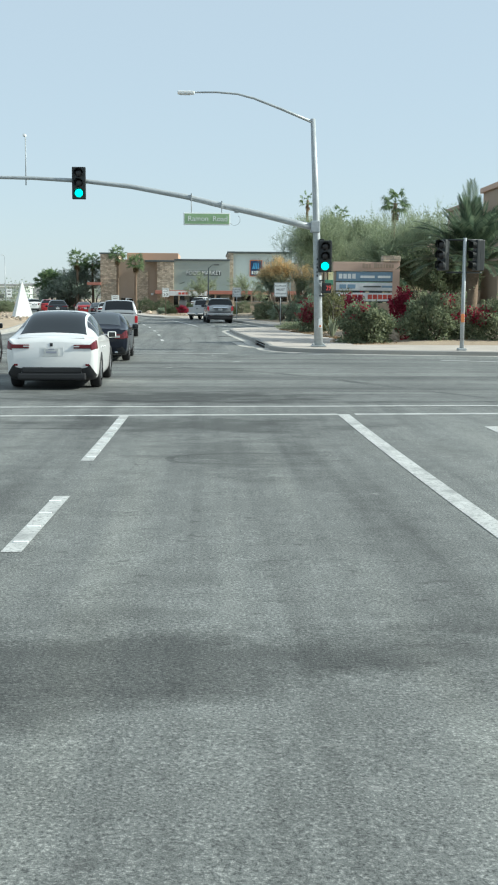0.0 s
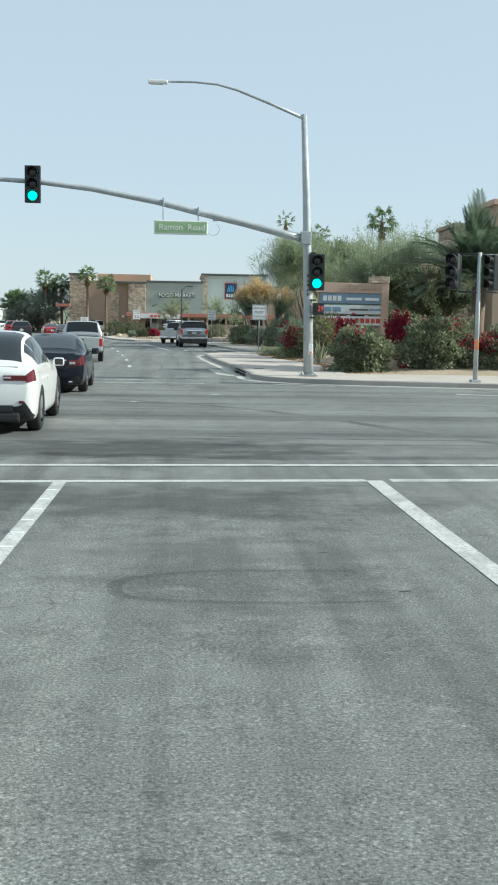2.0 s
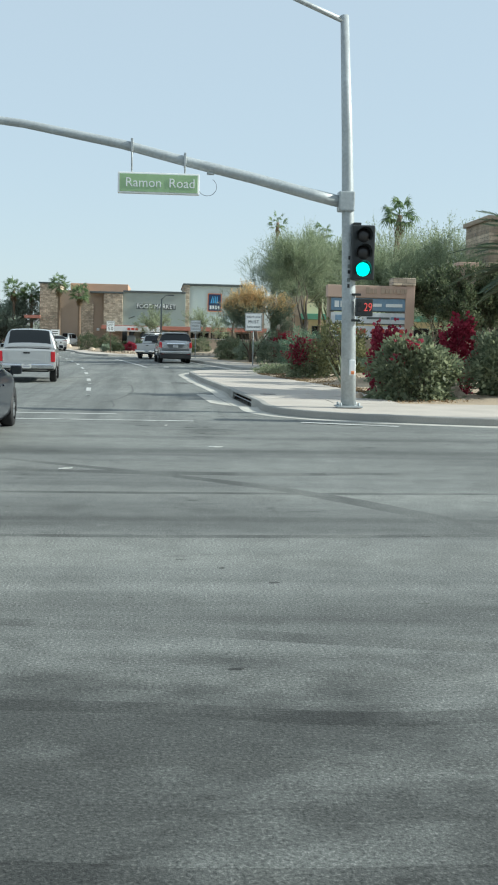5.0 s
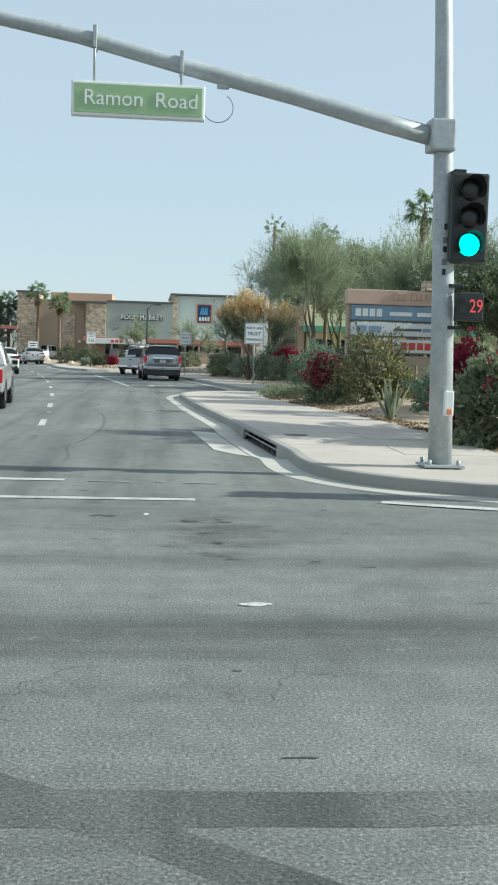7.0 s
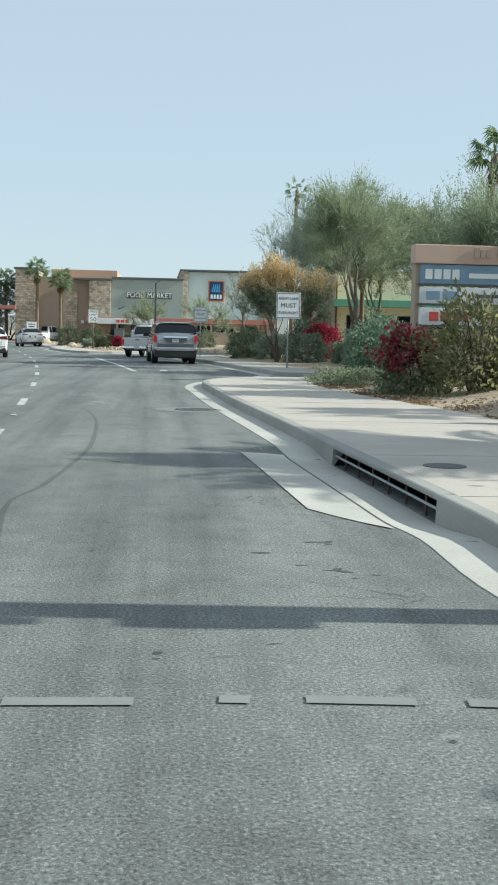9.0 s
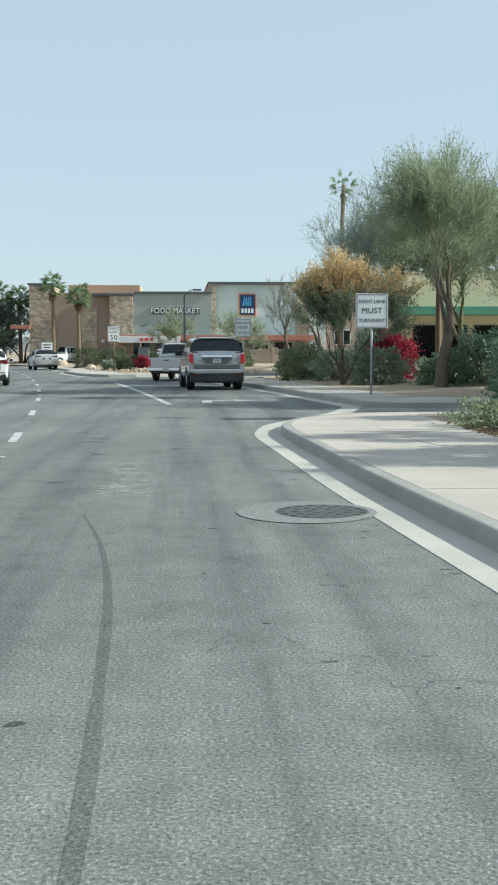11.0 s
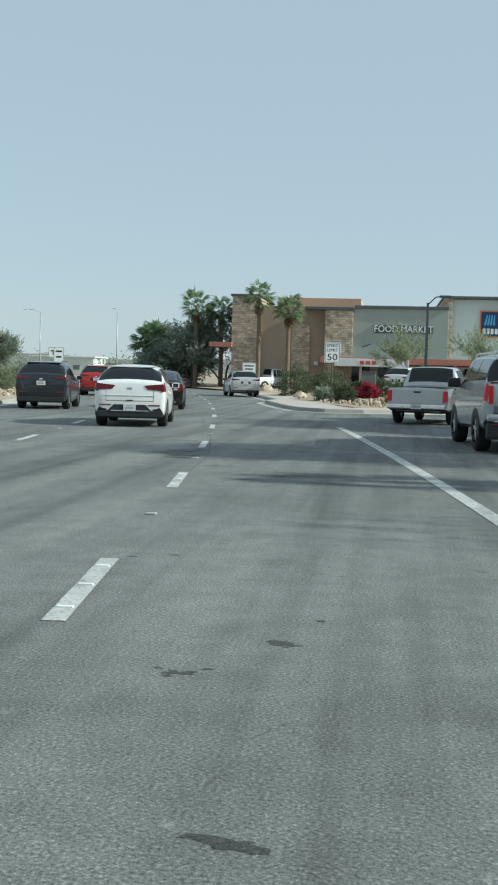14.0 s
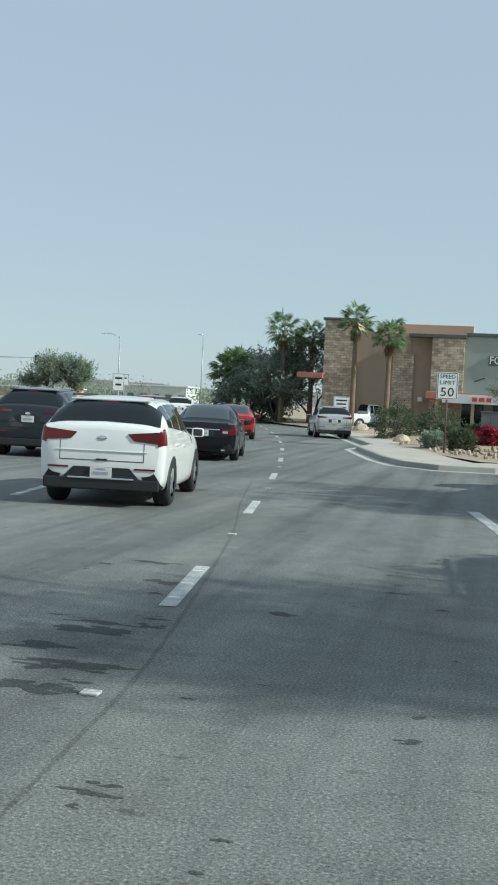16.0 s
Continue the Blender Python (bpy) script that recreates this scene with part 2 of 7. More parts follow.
M_LED_RED = glow("red_led", (1.0, 0.05, 0.03), 0.5)
M_SIGN_GREEN = surface("street_sign_green", (0.34, 0.50, 0.27), 0.5, fine=(8, 0.06), coarse=(1.2, 0.05))
M_SIGN_WHITE = surface("sign_white", (0.84, 0.85, 0.83), 0.45, fine=(10, 0.04), coarse=(2, 0.05))
M_SIGN_BLACK = surface("sign_black", (0.02, 0.02, 0.02), 0.5)
M_RUST = surface("rusted_post", (0.14, 0.09, 0.07), 0.7, 0.3, fine=(30, 0.2))
M_STUCCO_PINK = surface("pink_stucco", (0.54, 0.39, 0.31), 0.92, fine=(40, 0.06), coarse=(0.7, 0.08), bump=(60, 0.3, 0.004))
M_STUCCO_TAN = surface("tan_stucco", (0.40, 0.32, 0.245), 0.92, fine=(30, 0.06), coarse=(0.5, 0.08))
M_STUCCO_BROWN = surface("brown_stucco", (0.37, 0.285, 0.22), 0.92, fine=(30, 0.06), coarse=(0.4, 0.10))
M_STUCCO_GREY = surface("grey_green_stucco", (0.33, 0.36, 0.33), 0.92, fine=(30, 0.05), coarse=(0.4, 0.07))
M_STUCCO_PALE = surface("pale_grey_stucco", (0.58, 0.63, 0.61), 0.92, fine=(30, 0.05), coarse=(0.4, 0.07))
M_STUCCO_YELLOW = surface("cream_yellow_stucco", (0.80, 0.71, 0.49), 0.9, fine=(30, 0.05), coarse=(0.5, 0.07))
M_STUCCO_ORANGE = surface("orange_stucco", (0.56, 0.36, 0.25), 0.9, fine=(30, 0.05), coarse=(0.5, 0.07))
M_STONE = stone_wall("ledge_stone")
M_COPING = surface("dark_coping", (0.10, 0.115, 0.115), 0.6, fine=(20, 0.1))
M_RED_FASCIA = surface("red_fascia", (0.42, 0.17, 0.125), 0.6, fine=(12, 0.08))
M_GREEN_FASCIA = surface("green_metal_fascia", (0.13, 0.34, 0.24), 0.5, fine=(12, 0.08))
M_BLUE_PANEL = surface("blue_sign_panel", (0.20, 0.31, 0.42), 0.4, fine=(6, 0.05))
M_WHITE_PANEL = surface("white_sign_panel", (0.66, 0.68, 0.69), 0.4, fine=(6, 0.05))
M_ORANGE = surface("orange_sign", (0.75, 0.25, 0.09), 0.5)
M_NAVY = surface("navy_sign", (0.02, 0.045, 0.12), 0.5)
M_SKYBLUE = surface("light_blue_sign", (0.12, 0.45, 0.75), 0.5)
M_RED_LETTER = surface("red_letters", (0.50, 0.07, 0.05), 0.5)
M_WHITE_PAINT = surface("white_paint", (0.78, 0.78, 0.75), 0.6, fine=(12, 0.05), coarse=(0.9, 0.06))
M_BARK = surface("grey_brown_bark", (0.13, 0.105, 0.08), 0.9, fine=(30, 0.25), coarse=(4, 0.2), bump=(40, 0.8, 0.02))
M_BARK_GREEN = surface("green_bark", (0.17, 0.17, 0.09), 0.85, fine=(30, 0.2), coarse=(4, 0.2), bump=(40, 0.5, 0.01))
M_PALM_TRUNK = surface("palm_trunk", (0.20, 0.145, 0.10), 0.95, fine=(18, 0.3), coarse=(2, 0.2), bump=(25, 0.9, 0.03))
M_LEAF_PALO = leafy("palo_verde_leaf", (0.190, 0.240, 0.145), (0.44, 0.49, 0.32))
M_LEAF_GREY = leafy("grey_green_leaf", (0.175, 0.222, 0.165), (0.38, 0.44, 0.32))
M_LEAF_DARK = leafy("dark_leaf", (0.100, 0.165, 0.115), (0.27, 0.36, 0.235))
# leaf colour paled to paint in the haze before the farther trees
M_LEAF_HAZED = leafy("hazed_leaf", (0.20, 0.25, 0.20), (0.40, 0.45, 0.36))
M_LEAF_DEEP = leafy("deep_green_leaf", (0.055, 0.080, 0.045), (0.170, 0.200, 0.110))
M_LEAF_MID = leafy("mid_green_leaf", (0.120, 0.155, 0.095), (0.33, 0.36, 0.22))
M_LEAF_OLIVE = leafy("olive_yellow_leaf", (0.120, 0.138, 0.066), (0.345, 0.330, 0.160))
M_LEAF_ORANGE = leafy("yellow_orange_leaf", (0.62, 0.43, 0.20), (0.84, 0.64, 0.37))
M_LEAF_RED = leafy("bougainvillea_red", (0.20, 0.018, 0.040), (0.46, 0.060, 0.105))
M_LEAF_PALM = leafy("palm_leaf", (0.078, 0.135, 0.069), (0.258, 0.334, 0.163))
M_LEAF_DATE = leafy("date_palm_leaf", (0.050, 0.085, 0.055), (0.160, 0.205, 0.125))
M_LEAF_DEAD = leafy("dry_palm_leaf", (0.156, 0.108, 0.06), (0.36, 0.264, 0.156))
M_AGAVE = leafy("agave_leaf", (0.24, 0.29, 0.21), (0.42, 0.45, 0.33))
M_ROCK = surface("tan_rock", (0.40, 0.32, 0.24), 0.9, fine=(20, 0.2), coarse=(1.5, 0.25), bump=(12, 0.7, 0.03), island=0.35)
M_TYRE = surface("tyre_rubber", (0.018, 0.018, 0.019), 0.75, fine=(60, 0.2), local=True)
M_RIM = surface("alloy_rim", (0.45, 0.46, 0.47), 0.3, 0.8, local=True)
M_GLASS = surface("tinted_car_glass", (0.010, 0.013, 0.015), 0.05, fine=(5, 0.02), local=True, spec=0.5)
M_GLASS_SLOPED = surface("sloped_car_glass", (0.014, 0.020, 0.022), 0.04, fine=(5, 0.02), coat=1.0, local=True, spec=1.0)
M_TRIM = surface("black_plastic_trim", (0.020, 0.020, 0.021), 0.6, local=True)
M_CHROME = surface("chrome", (0.80, 0.81, 0.82), 0.14, 0.95, local=True)
M_TAIL = surface("red_tail_lens", (0.13, 0.006, 0.012), 0.15, coat=0.6, local=True)
M_TAIL_LIT = glow("lit_tail_lens", (1.0, 0.03, 0.04), 0.07, (0.36, 0.010, 0.018))
M_TAIL_CLEAR = surface("clear_tail_lens", (0.5, 0.47, 0.46), 0.12, coat=0.6, local=True)
M_PLATE = surface("number_plate", (0.66, 0.66, 0.63), 0.45, local=True)
M_PLATE_BAR = surface("plate_bar", (0.36, 0.37, 0.43), 0.5, local=True)


# ---- building helpers ----
def link(name, me, material, parent=None, label=""):
    ob = new(name, me)
    if material is not None:
        me.materials.append(material)
    if parent is not None:
        ob.parent = parent
    if label:
        ob["label"] = label
    return ob


def part(name, bm, material, parent, label="", smooth=False):
    me = bpy.data.meshes.new(name)
    bm.to_mesh(me)
    bm.free()
    if smooth:
        me.polygons.foreach_set("use_smooth", [True] * len(me.polygons))
    return link(name, me, material, parent, label)


def raw(name, verts, faces, material, parent=None, label="", smooth=False):
    me = bpy.data.meshes.new(name)
    me.from_pydata([tuple(v) for v in verts], [], [tuple(f) for f in faces])
    me.update()
    if smooth:
        me.polygons.foreach_set("use_smooth", [True] * len(me.polygons))
    return link(name, me, material, parent, label)


def thing(name, m, label, category, group="", kind=""):
    ob = new(name)
    ob.matrix_basis = m
    ob.empty_display_size = 0.2
    return tagged(ob, label, category, group, kind)


def box(bm, c, s, bevel=0.0, m=None):
    """A box about c with sides s, its edges rounded."""
    r = bmesh.ops.create_cube(bm, size=1.0, matrix=(m or Matrix()) @ Matrix.Translation(c) @ Matrix.Diagonal((*s, 1)))
    if bevel:
        es = list({e for v in r["verts"] for e in v.link_edges})
        bmesh.ops.bevel(bm, geom=es, offset=bevel, segments=2, affect="EDGES", profile=0.6)
    return bm


def boxed(name, c, s, material, parent, bevel=0.01, label="", m=None):
    return part(name, box(bmesh.new(), c, s, bevel, m), material, parent, label)


def rod(bm, pts, radii, n=10, cap=True):
    """A round bar along the points."""
    pts = [Vector(p) for p in pts]
    if isinstance(radii, (int, float)):
        radii = [radii] * len(pts)
    rings = []
    side = None
    for i, p in enumerate(pts):
        d = (pts[min(i + 1, len(pts) - 1)] - pts[max(i - 1, 0)]).normalized()
        if side is None:
            side = d.orthogonal().normalized()
        side = (side - d * side.dot(d)).normalized()
        up = d.cross(side)
        rings.append([bm.verts.new(p + (side * math.cos(a) + up * math.sin(a)) * radii[i]) for a in [2 * math.pi * k / n for k in range(n)]])
    for a, b in zip(rings, rings[1:]):
        for k in range(n):
            f = bm.faces.new((a[k], a[(k + 1) % n], b[(k + 1) % n], b[k]))
            f.smooth = True
    if cap:
        bm.faces.new(rings[0][::-1])
        bm.faces.new(rings[-1])
    return bm


def roded(name, pts, radii, material, parent, n=10, label=""):
    return part(name, rod(bmesh.new(), pts, radii, n), material, parent, label)


def lettering_word(name, text, size, thick, spacing):
    """The mesh of one raised word in the built-in font, centred on the origin."""
    cu = bpy.data.curves.new(name, "FONT")
    cu.body, cu.size, cu.align_x, cu.align_y, cu.extrude = text, size, "CENTER", "CENTER", thick
    cu.space_character = spacing
    cu.resolution_u = 3
    tmp = bpy.data.objects.new(name, cu)
    scene.collection.objects.link(tmp)
    me = bpy.data.meshes.new_from_object(tmp.evaluated_get(bpy.context.evaluated_depsgraph_get()))
    bpy.data.objects.remove(tmp)
    me.materials.clear()
    return me


def lettering(name, text, size, material, parent, m, squeeze=1.0, thick=0.004, spacing=1.0, fit=None):
    """A line of letters, each word an object of its own; the line is squeezed to the width fit."""
    words = [lettering_word(name, w, size, thick, spacing) for w in text.split(" ")]
    wide = [max(v.co.x for v in me.vertices) - min(v.co.x for v in me.vertices) for me in words]
    gap = size * 0.34
    total = sum(wide) + gap * (len(words) - 1)
    if fit:
        squeeze = fit / total
    x = -total / 2
    for me, w in zip(words, wide):
        me.transform(m @ Matrix.Translation(((x + w / 2) * squeeze, 0, 0)) @ Matrix.Diagonal((squeeze, 1, 1, 1)))
        link(name, me, material, parent)
        x += w + gap


def facing_back():
    """Turns the xy plane upright so that it faces a viewer who looks along +y."""
    return pose(0, 0, 0, 90, 0, 0)


def ground_z(y):
    """The road falls gently to the crossing and is level after it."""
    if y >= 21:
        return 0.0
    if y >= 10:
        return 0.0009 * (21 - y) ** 2
    return 0.1089 + 0.0198 * (10 - max(y, -40))


def lane_x(y):
    """The line between the two right-hand through lanes, which bends to the left past the crossing."""
    u = max(0.0, y - 20)
    return -1.36 - 0.00083 * u * u - 8e-7 * u ** 3


def lane_yaw(y):
    u = max(0.0, y - 20)
    return math.degrees(math.atan(0.00166 * u + 2.4e-6 * u * u))


def on_road(off, y, z=0.0):
    return Vector((lane_x(y) + off, y, ground_z(y) + z))


def strip(y0, y1, lo, hi, step=2.0, z=0.0):
    """A sheet along the road between two offsets, which may depend on y."""
    n = max(1, int(math.ceil((y1 - y0) / step)))
    vs, fs = [], []
    for i in range(n + 1):
        y = y0 + (y1 - y0) * i / n
        a = lo(y) if callable(lo) else lo
        b = hi(y) if callable(hi) else hi
        vs += [on_road(a, y, z), on_road(b, y, z)]
        if i:
            k = 2 * i
            fs.append((k - 2, k - 1, k + 1, k))
    return vs, fs


def slab(poly, z0, z1):
    """A flat slab over a polygon that runs counter-clockwise."""
    n = len(poly)
    vs = [(x, y, z0) for x, y in poly] + [(x, y, z1) for x, y in poly]
    fs = [tuple(range(n, 2 * n))] + [(i, (i + 1) % n, n + (i + 1) % n, n + i) for i in range(n)]
    return vs, fs


def sweep(path, profile, dip=None, ends=False):
    """Sweeps a profile (side, height) along a plan path; side is to the right of the way."""
    vs, fs = [], []
    n = len(profile)
    for i, (x, y) in enumerate(path):
        a, b = path[max(i - 1, 0)], path[min(i + 1, len(path) - 1)]
        d = Vector((b[0] - a[0], b[1] - a[1])).normalized()
        for s, h in profile:
            px, py = x + d.y * s, y - d.x * s
            vs.append((px, py, h + dip(px, py) if dip and h < 0.05 else h))
        if i:
            k = i * n
            fs += [(k - n + j, k - n + j + 1, k + j + 1, k + j) for j in range(n - 1)]
    if ends:
        fs += [tuple(range(n)), tuple(range(len(vs) - n, len(vs)))]
    return vs, fs


def arc(cx, cy, r, a0, a1, n=8):
    return [(cx + r * math.cos(radians(a0 + (a1 - a0) * i / n)), cy + r * math.sin(radians(a0 + (a1 - a0) * i / n))) for i in range(n + 1)]


# ---- ground, roads, pavements ----
def grid_sheet(xs, ys, height):
    vs = [(x, y, height(x, y)) for y in ys for x in xs]
    n = len(xs)
    fs = [(j * n + i, j * n + i + 1, (j + 1) * n + i + 1, (j + 1) * n + i) for j in range(len(ys) - 1) for i in range(n - 1)]
    return vs, fs


SHEET_Y = [-3000, -600, -200, -100] + list(range(-50, 24, 2)) + [30, 60, 120, 250, 600, 1500, 3500]
SHEET_X = [-3000, -900, -300, -120, -60, -30, 0, 30, 60, 120, 300, 900, 3000]
vs, fs = grid_sheet(SHEET_X, SHEET_Y, lambda x, y: ground_z(y) - 0.14)
tagged(raw("ground", vs, fs, M_DIRT), "dry sandy desert ground running to the horizon", "ground", kind="structure")

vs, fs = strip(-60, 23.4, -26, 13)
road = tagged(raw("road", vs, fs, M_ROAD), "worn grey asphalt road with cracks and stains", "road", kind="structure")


def drain_dip(x, y):
    """The gutter falls towards the storm drain in the kerb."""
    u = max(0.0, min(1.0, (y - 46.2) / 1.4, (53.2 - y) / 1.6))
    w = max(0.0, min(1.0, 1.0 - (lane_x(y) + 4.33 - x) / 1.15))
    return -0.095 * u * u * (3 - 2 * u) * w


vs, fs = [], []
for y0, y1, hi, step in ((41.0, 46.0, 4.6, 2.0), (46.0, 53.4, 3.15, 2.0), (53.4, 68.6, 4.6, 2.0), (68.6, 330, 8.3, 3.0)):
    v2, f2 = strip(y0, y1, -27, hi, step)
    fs += [tuple(i + len(vs) for i in f) for f in f2]
    vs += v2
raw("far_side", vs, fs, M_ROAD, road)
offs = [3.15, 3.4, 3.65, 3.9, 4.12, 4.33, 4.6]
vs = [(lane_x(y) + o, y, drain_dip(lane_x(y) + o, y)) for y in np.linspace(46.0, 53.4, 19) for o in offs]
raw("drain_side", vs, [(7 * j + i, 7 * j + i + 1, 7 * j + i + 8, 7 * j + i + 7) for j in range(18) for i in range(6)], M_ROAD, road)
xs = [-260, -120, -60, -30, -15, 0, 15, 30, 60, 120, 260]
vs, fs = grid_sheet(xs, [23.4, 30, 36, 41.0], lambda x, y: 0.0)
cross_road = tagged(raw("cross_road", vs, fs, M_CROSS), "wide asphalt cross street with dark polished wheel tracks", "road", kind="structure")
raw("corner_edge", *grid_sheet([2.6, 8, 20, 60], [41.0, 44.5], lambda x, y: -0.004), M_CROSS, cross_road)
raw("left_edge", *grid_sheet([-260, -60, -28.2], [41.0, 44.0], lambda x, y: -0.004), M_CROSS, cross_road)
vs, fs = grid_sheet([-8, 0, 8, 30, 70], [100.5, 106, 116.5], lambda x, y: -0.006)
tagged(raw("side_road", vs, fs, M_ROAD), "asphalt side street joining the main road", "road", kind="structure")
vs, fs = grid_sheet([2.0, 8, 16, 60], [71.8, 74, 76, 78.2], lambda x, y: 0.003)
tagged(raw("driveway", vs, fs, M_ROAD), "grey driveway between two kerbs", "driveway", kind="structure")

KERB = [(-0.012, -0.03), (0.0, 0.13), (0.012, 0.148), (0.03, 0.154), (0.155, 0.154), (0.16, 0.10)]
GUTTER = [(-0.46, -0.02), (-0.455, 0.006), (-0.08, 0.002), (0.0, 0.004)]
KERB_A = [(60, 39.2), (30, 39.5), (14, 40.3), (9, 40.9), (6.4, 41.4), (5.2, 41.75), (4.2, 42.15), (3.4, 42.65), (2.85, 43.25), (2.52, 44.0), (2.36, 45.0)]
KERB_A += [(lane_x(y) + 4.33, y) for y in (46.5, 48, 50, 52, 54, 56, 58)]
KERB_A += [(1.54, 61), (1.44, 63.5), (1.34, 66), (1.28, 67.4), (1.28, 68.3), (1.34, 69.0), (1.49, 69.8), (1.72, 70.5), (2.05, 71.15), (2.46, 71.7), (3.0, 72.15), (4.2, 72.7), (8, 73.6)]


def rounded(path, n=4):
    """The same line through the same points, bent smoothly (Catmull-Rom)."""
    out = []
    for i in range(len(path) - 1):
        a, b, c, d = (Vector(path[max(0, min(len(path) - 1, j))]) for j in (i - 1, i, i + 1, i + 2))
        for k in range(n):
            u = k / n
            q = 0.5 * (2 * b + (c - a) * u + (2 * a - 5 * b + 4 * c - d) * u * u + (3 * b - a - 3 * c + d) * u ** 3)
            out.append((q.x, q.y))
    return out + [path[-1]]


KERB_A = KERB_A[:4] + rounded(KERB_A[4:])
KERB_B = [(30, 77.2), (9, 76.6)] + arc(5.5, 78.0, 1.35, 270, 180, 6) + [(lane_x(y) + 8.45, y) for y in (80, 83, 86, 89, 92, 95, 98, 100.5)] + [(1.75, 103.0), (2.5, 105.2), (4.5, 107.0), (9, 107.8), (50, 108)]
KERB_C = [(60, 117), (20, 116), (3, 114.4), (-0.1, 113.5), (-2.8, 111.6), (-4.3, 111.4), (-5.4, 112.6), (-6.2, 115), (-7.1, 119.0), (-7.9, 122.7)]
KERB_C += [(lane_x(y) + 3.95, y) for y in (126, 130, 135, 140, 146, 152, 160, 170, 185, 200, 220)]
MED = [(lane_x(y) - 8.15, y) for y in range(180, 60, -5)] + [(lane_x(58) - 8.5, 58.0), (lane_x(57) - 10.3, 57.0), (lane_x(58) - 12.1, 58.0)] + [(lane_x(y) - 12.5, y) for y in range(60, 181, 5)]
LEFT = [(lane_x(y) - 27.0, y) for y in range(220, 50, -6)] + [(-31, 47), (-36, 44.5), (-60, 44), (-250, 44)]
DRAIN = (47.6, 51.6)
k_near = [p for p in KERB_A if p[1] < DRAIN[0]] + [(lane_x(DRAIN[0]) + 4.33, DRAIN[0])]
k_far = [(lane_x(DRAIN[1]) + 4.33, DRAIN[1])] + [p for p in KERB_A if p[1] > DRAIN[1]]
k_mid = [(lane_x(y) + 4.33, y) for y in np.linspace(DRAIN[0], DRAIN[1], 9)]
vs, fs = sweep(k_near, KERB, drain_dip, True)
v2, f2 = sweep(k_far, KERB, drain_dip, True)
corner_kerb = tagged(raw("kerb", vs + v2, fs + [tuple(i + len(vs) for i in f) for f in f2], M_KERB), "concrete kerb with a round return and gutter at the street corner", "kerb", kind="structure")
raw("lintel", *sweep(k_mid, [(0.16, 0.10), (0.01, 0.10), (0.0, 0.11), (0.0, 0.13), (0.012, 0.148), (0.03, 0.154), (0.155, 0.154)]), M_KERB, corner_kerb, "concrete lintel over the drain")
raw("gutter", *sweep(KERB_A, [(-0.47, -0.02), (-0.465, 0.006), (-0.30, 0.004), (-0.08, 0.002), (0.0, 0.004)], drain_dip), M_GUTTER, corner_kerb, "pale concrete gutter")
apron = []
for y in np.linspace(47.0, 52.15, 20):
    out = 0.50 + 0.52 * min(1.0, (y - 47.0) / 0.8)
    for u in (0.0, 0.33, 0.67, 1.0):
        x = lane_x(y) + 4.33 - 0.50 - (out - 0.50) * u
        apron.append((x, y, 0.0075 + drain_dip(x, y)))
raw("apron", apron, [(4 * j + i, 4 * j + i + 1, 4 * j + i + 5, 4 * j + i + 4) for j in range(19) for i in range(3)], M_GUTTER, corner_kerb, "wider concrete apron before the drain")
for name, path, lab in (("kerb", KERB_B, "concrete kerb beside the right turn lane"),
                        ("kerb", KERB_C, "concrete kerb round the planted corner by the shops"), ("kerb", MED, "concrete kerb round the rock-covered median"), ("kerb", LEFT, "concrete kerb on the far side of the road")):
    k = tagged(raw(name, *sweep(path, KERB), M_KERB), lab, "kerb", kind="structure")
    raw("gutter", *sweep(path, GUTTER), M_GUTTER, k, "pale concrete gutter")

BACK_A = [(46.0, 5.75), (50, 5.95), (54, 5.75), (58, 5.35), (62, 4.75), (66, 4.25), (70.2, 4.3)]


def along(table, y):
    return float(np.interp(y, [a for a, _ in table], [b for _, b in table]))


def kerb_at(path, y):
    pts = sorted((b, a) for a, b in path)
    return float(np.interp(y, [p[0] for p in pts], [p[1] for p in pts]))


A_LINE = [(x, y) for x, y in KERB_A if 46 <= y <= 69 and x < 2.5]
corner = [(60, 39.35), (60, 46.2), (9, 46.4), (5.75, 46.0), (2.45, 46.0), (2.45, 45.0), (2.60, 44.1), (3.0, 43.35), (3.5, 42.8), (4.3, 42.3), (5.3, 41.9), (6.5, 41.55), (9, 41.05), (14, 40.45), (30, 39.65)]
valley = [(1.17, 69.4), (1.38, 70.6), (1.75, 71.6), (2.55, 73.2), (3.35, 75.2), (3.85, 77.0), (4.0, 78.2)]
tagged(raw("valley_gutter", *sweep(valley, [(-0.26, 0.003), (-0.25, 0.008), (0.20, 0.008), (0.21, 0.003)]), M_GUTTER), "pale concrete gutter crossing the driveway mouth", "gutter", kind="structure")
pavement = tagged(raw("pavement", *slab(corner, 0.0, 0.150), M_CONC), "pale concrete pavement with scored joints at the corner", "pavement", kind="structure")
end_poly = [(1.44, 68.4), (1.50, 68.98), (1.64, 69.74), (1.85, 70.4), (2.16, 71.03), (2.55, 71.56), (3.07, 72.0), (4.25, 72.55), (8, 73.45), (8, 72.6), (4.3, 71.75), (4.3, 68.4)]
raw("rounded_end", *slab(end_poly[::-1], 0.0, 0.150), M_CONC, pavement)
bed_v, bed_f = [], []
ys = np.linspace(46.0, 68.4, 30)
for i, y in enumerate(ys):
    bed_v += [(kerb_at(A_LINE, y) + 0.15, y, 0.128), (along(BACK_A, y), y, 0.128)]
    if i:
        bed_f.append((2 * i - 2, 2 * i - 1, 2 * i + 1, 2 * i))
raw("joint_bed", bed_v, bed_f, M_KERB, pavement)


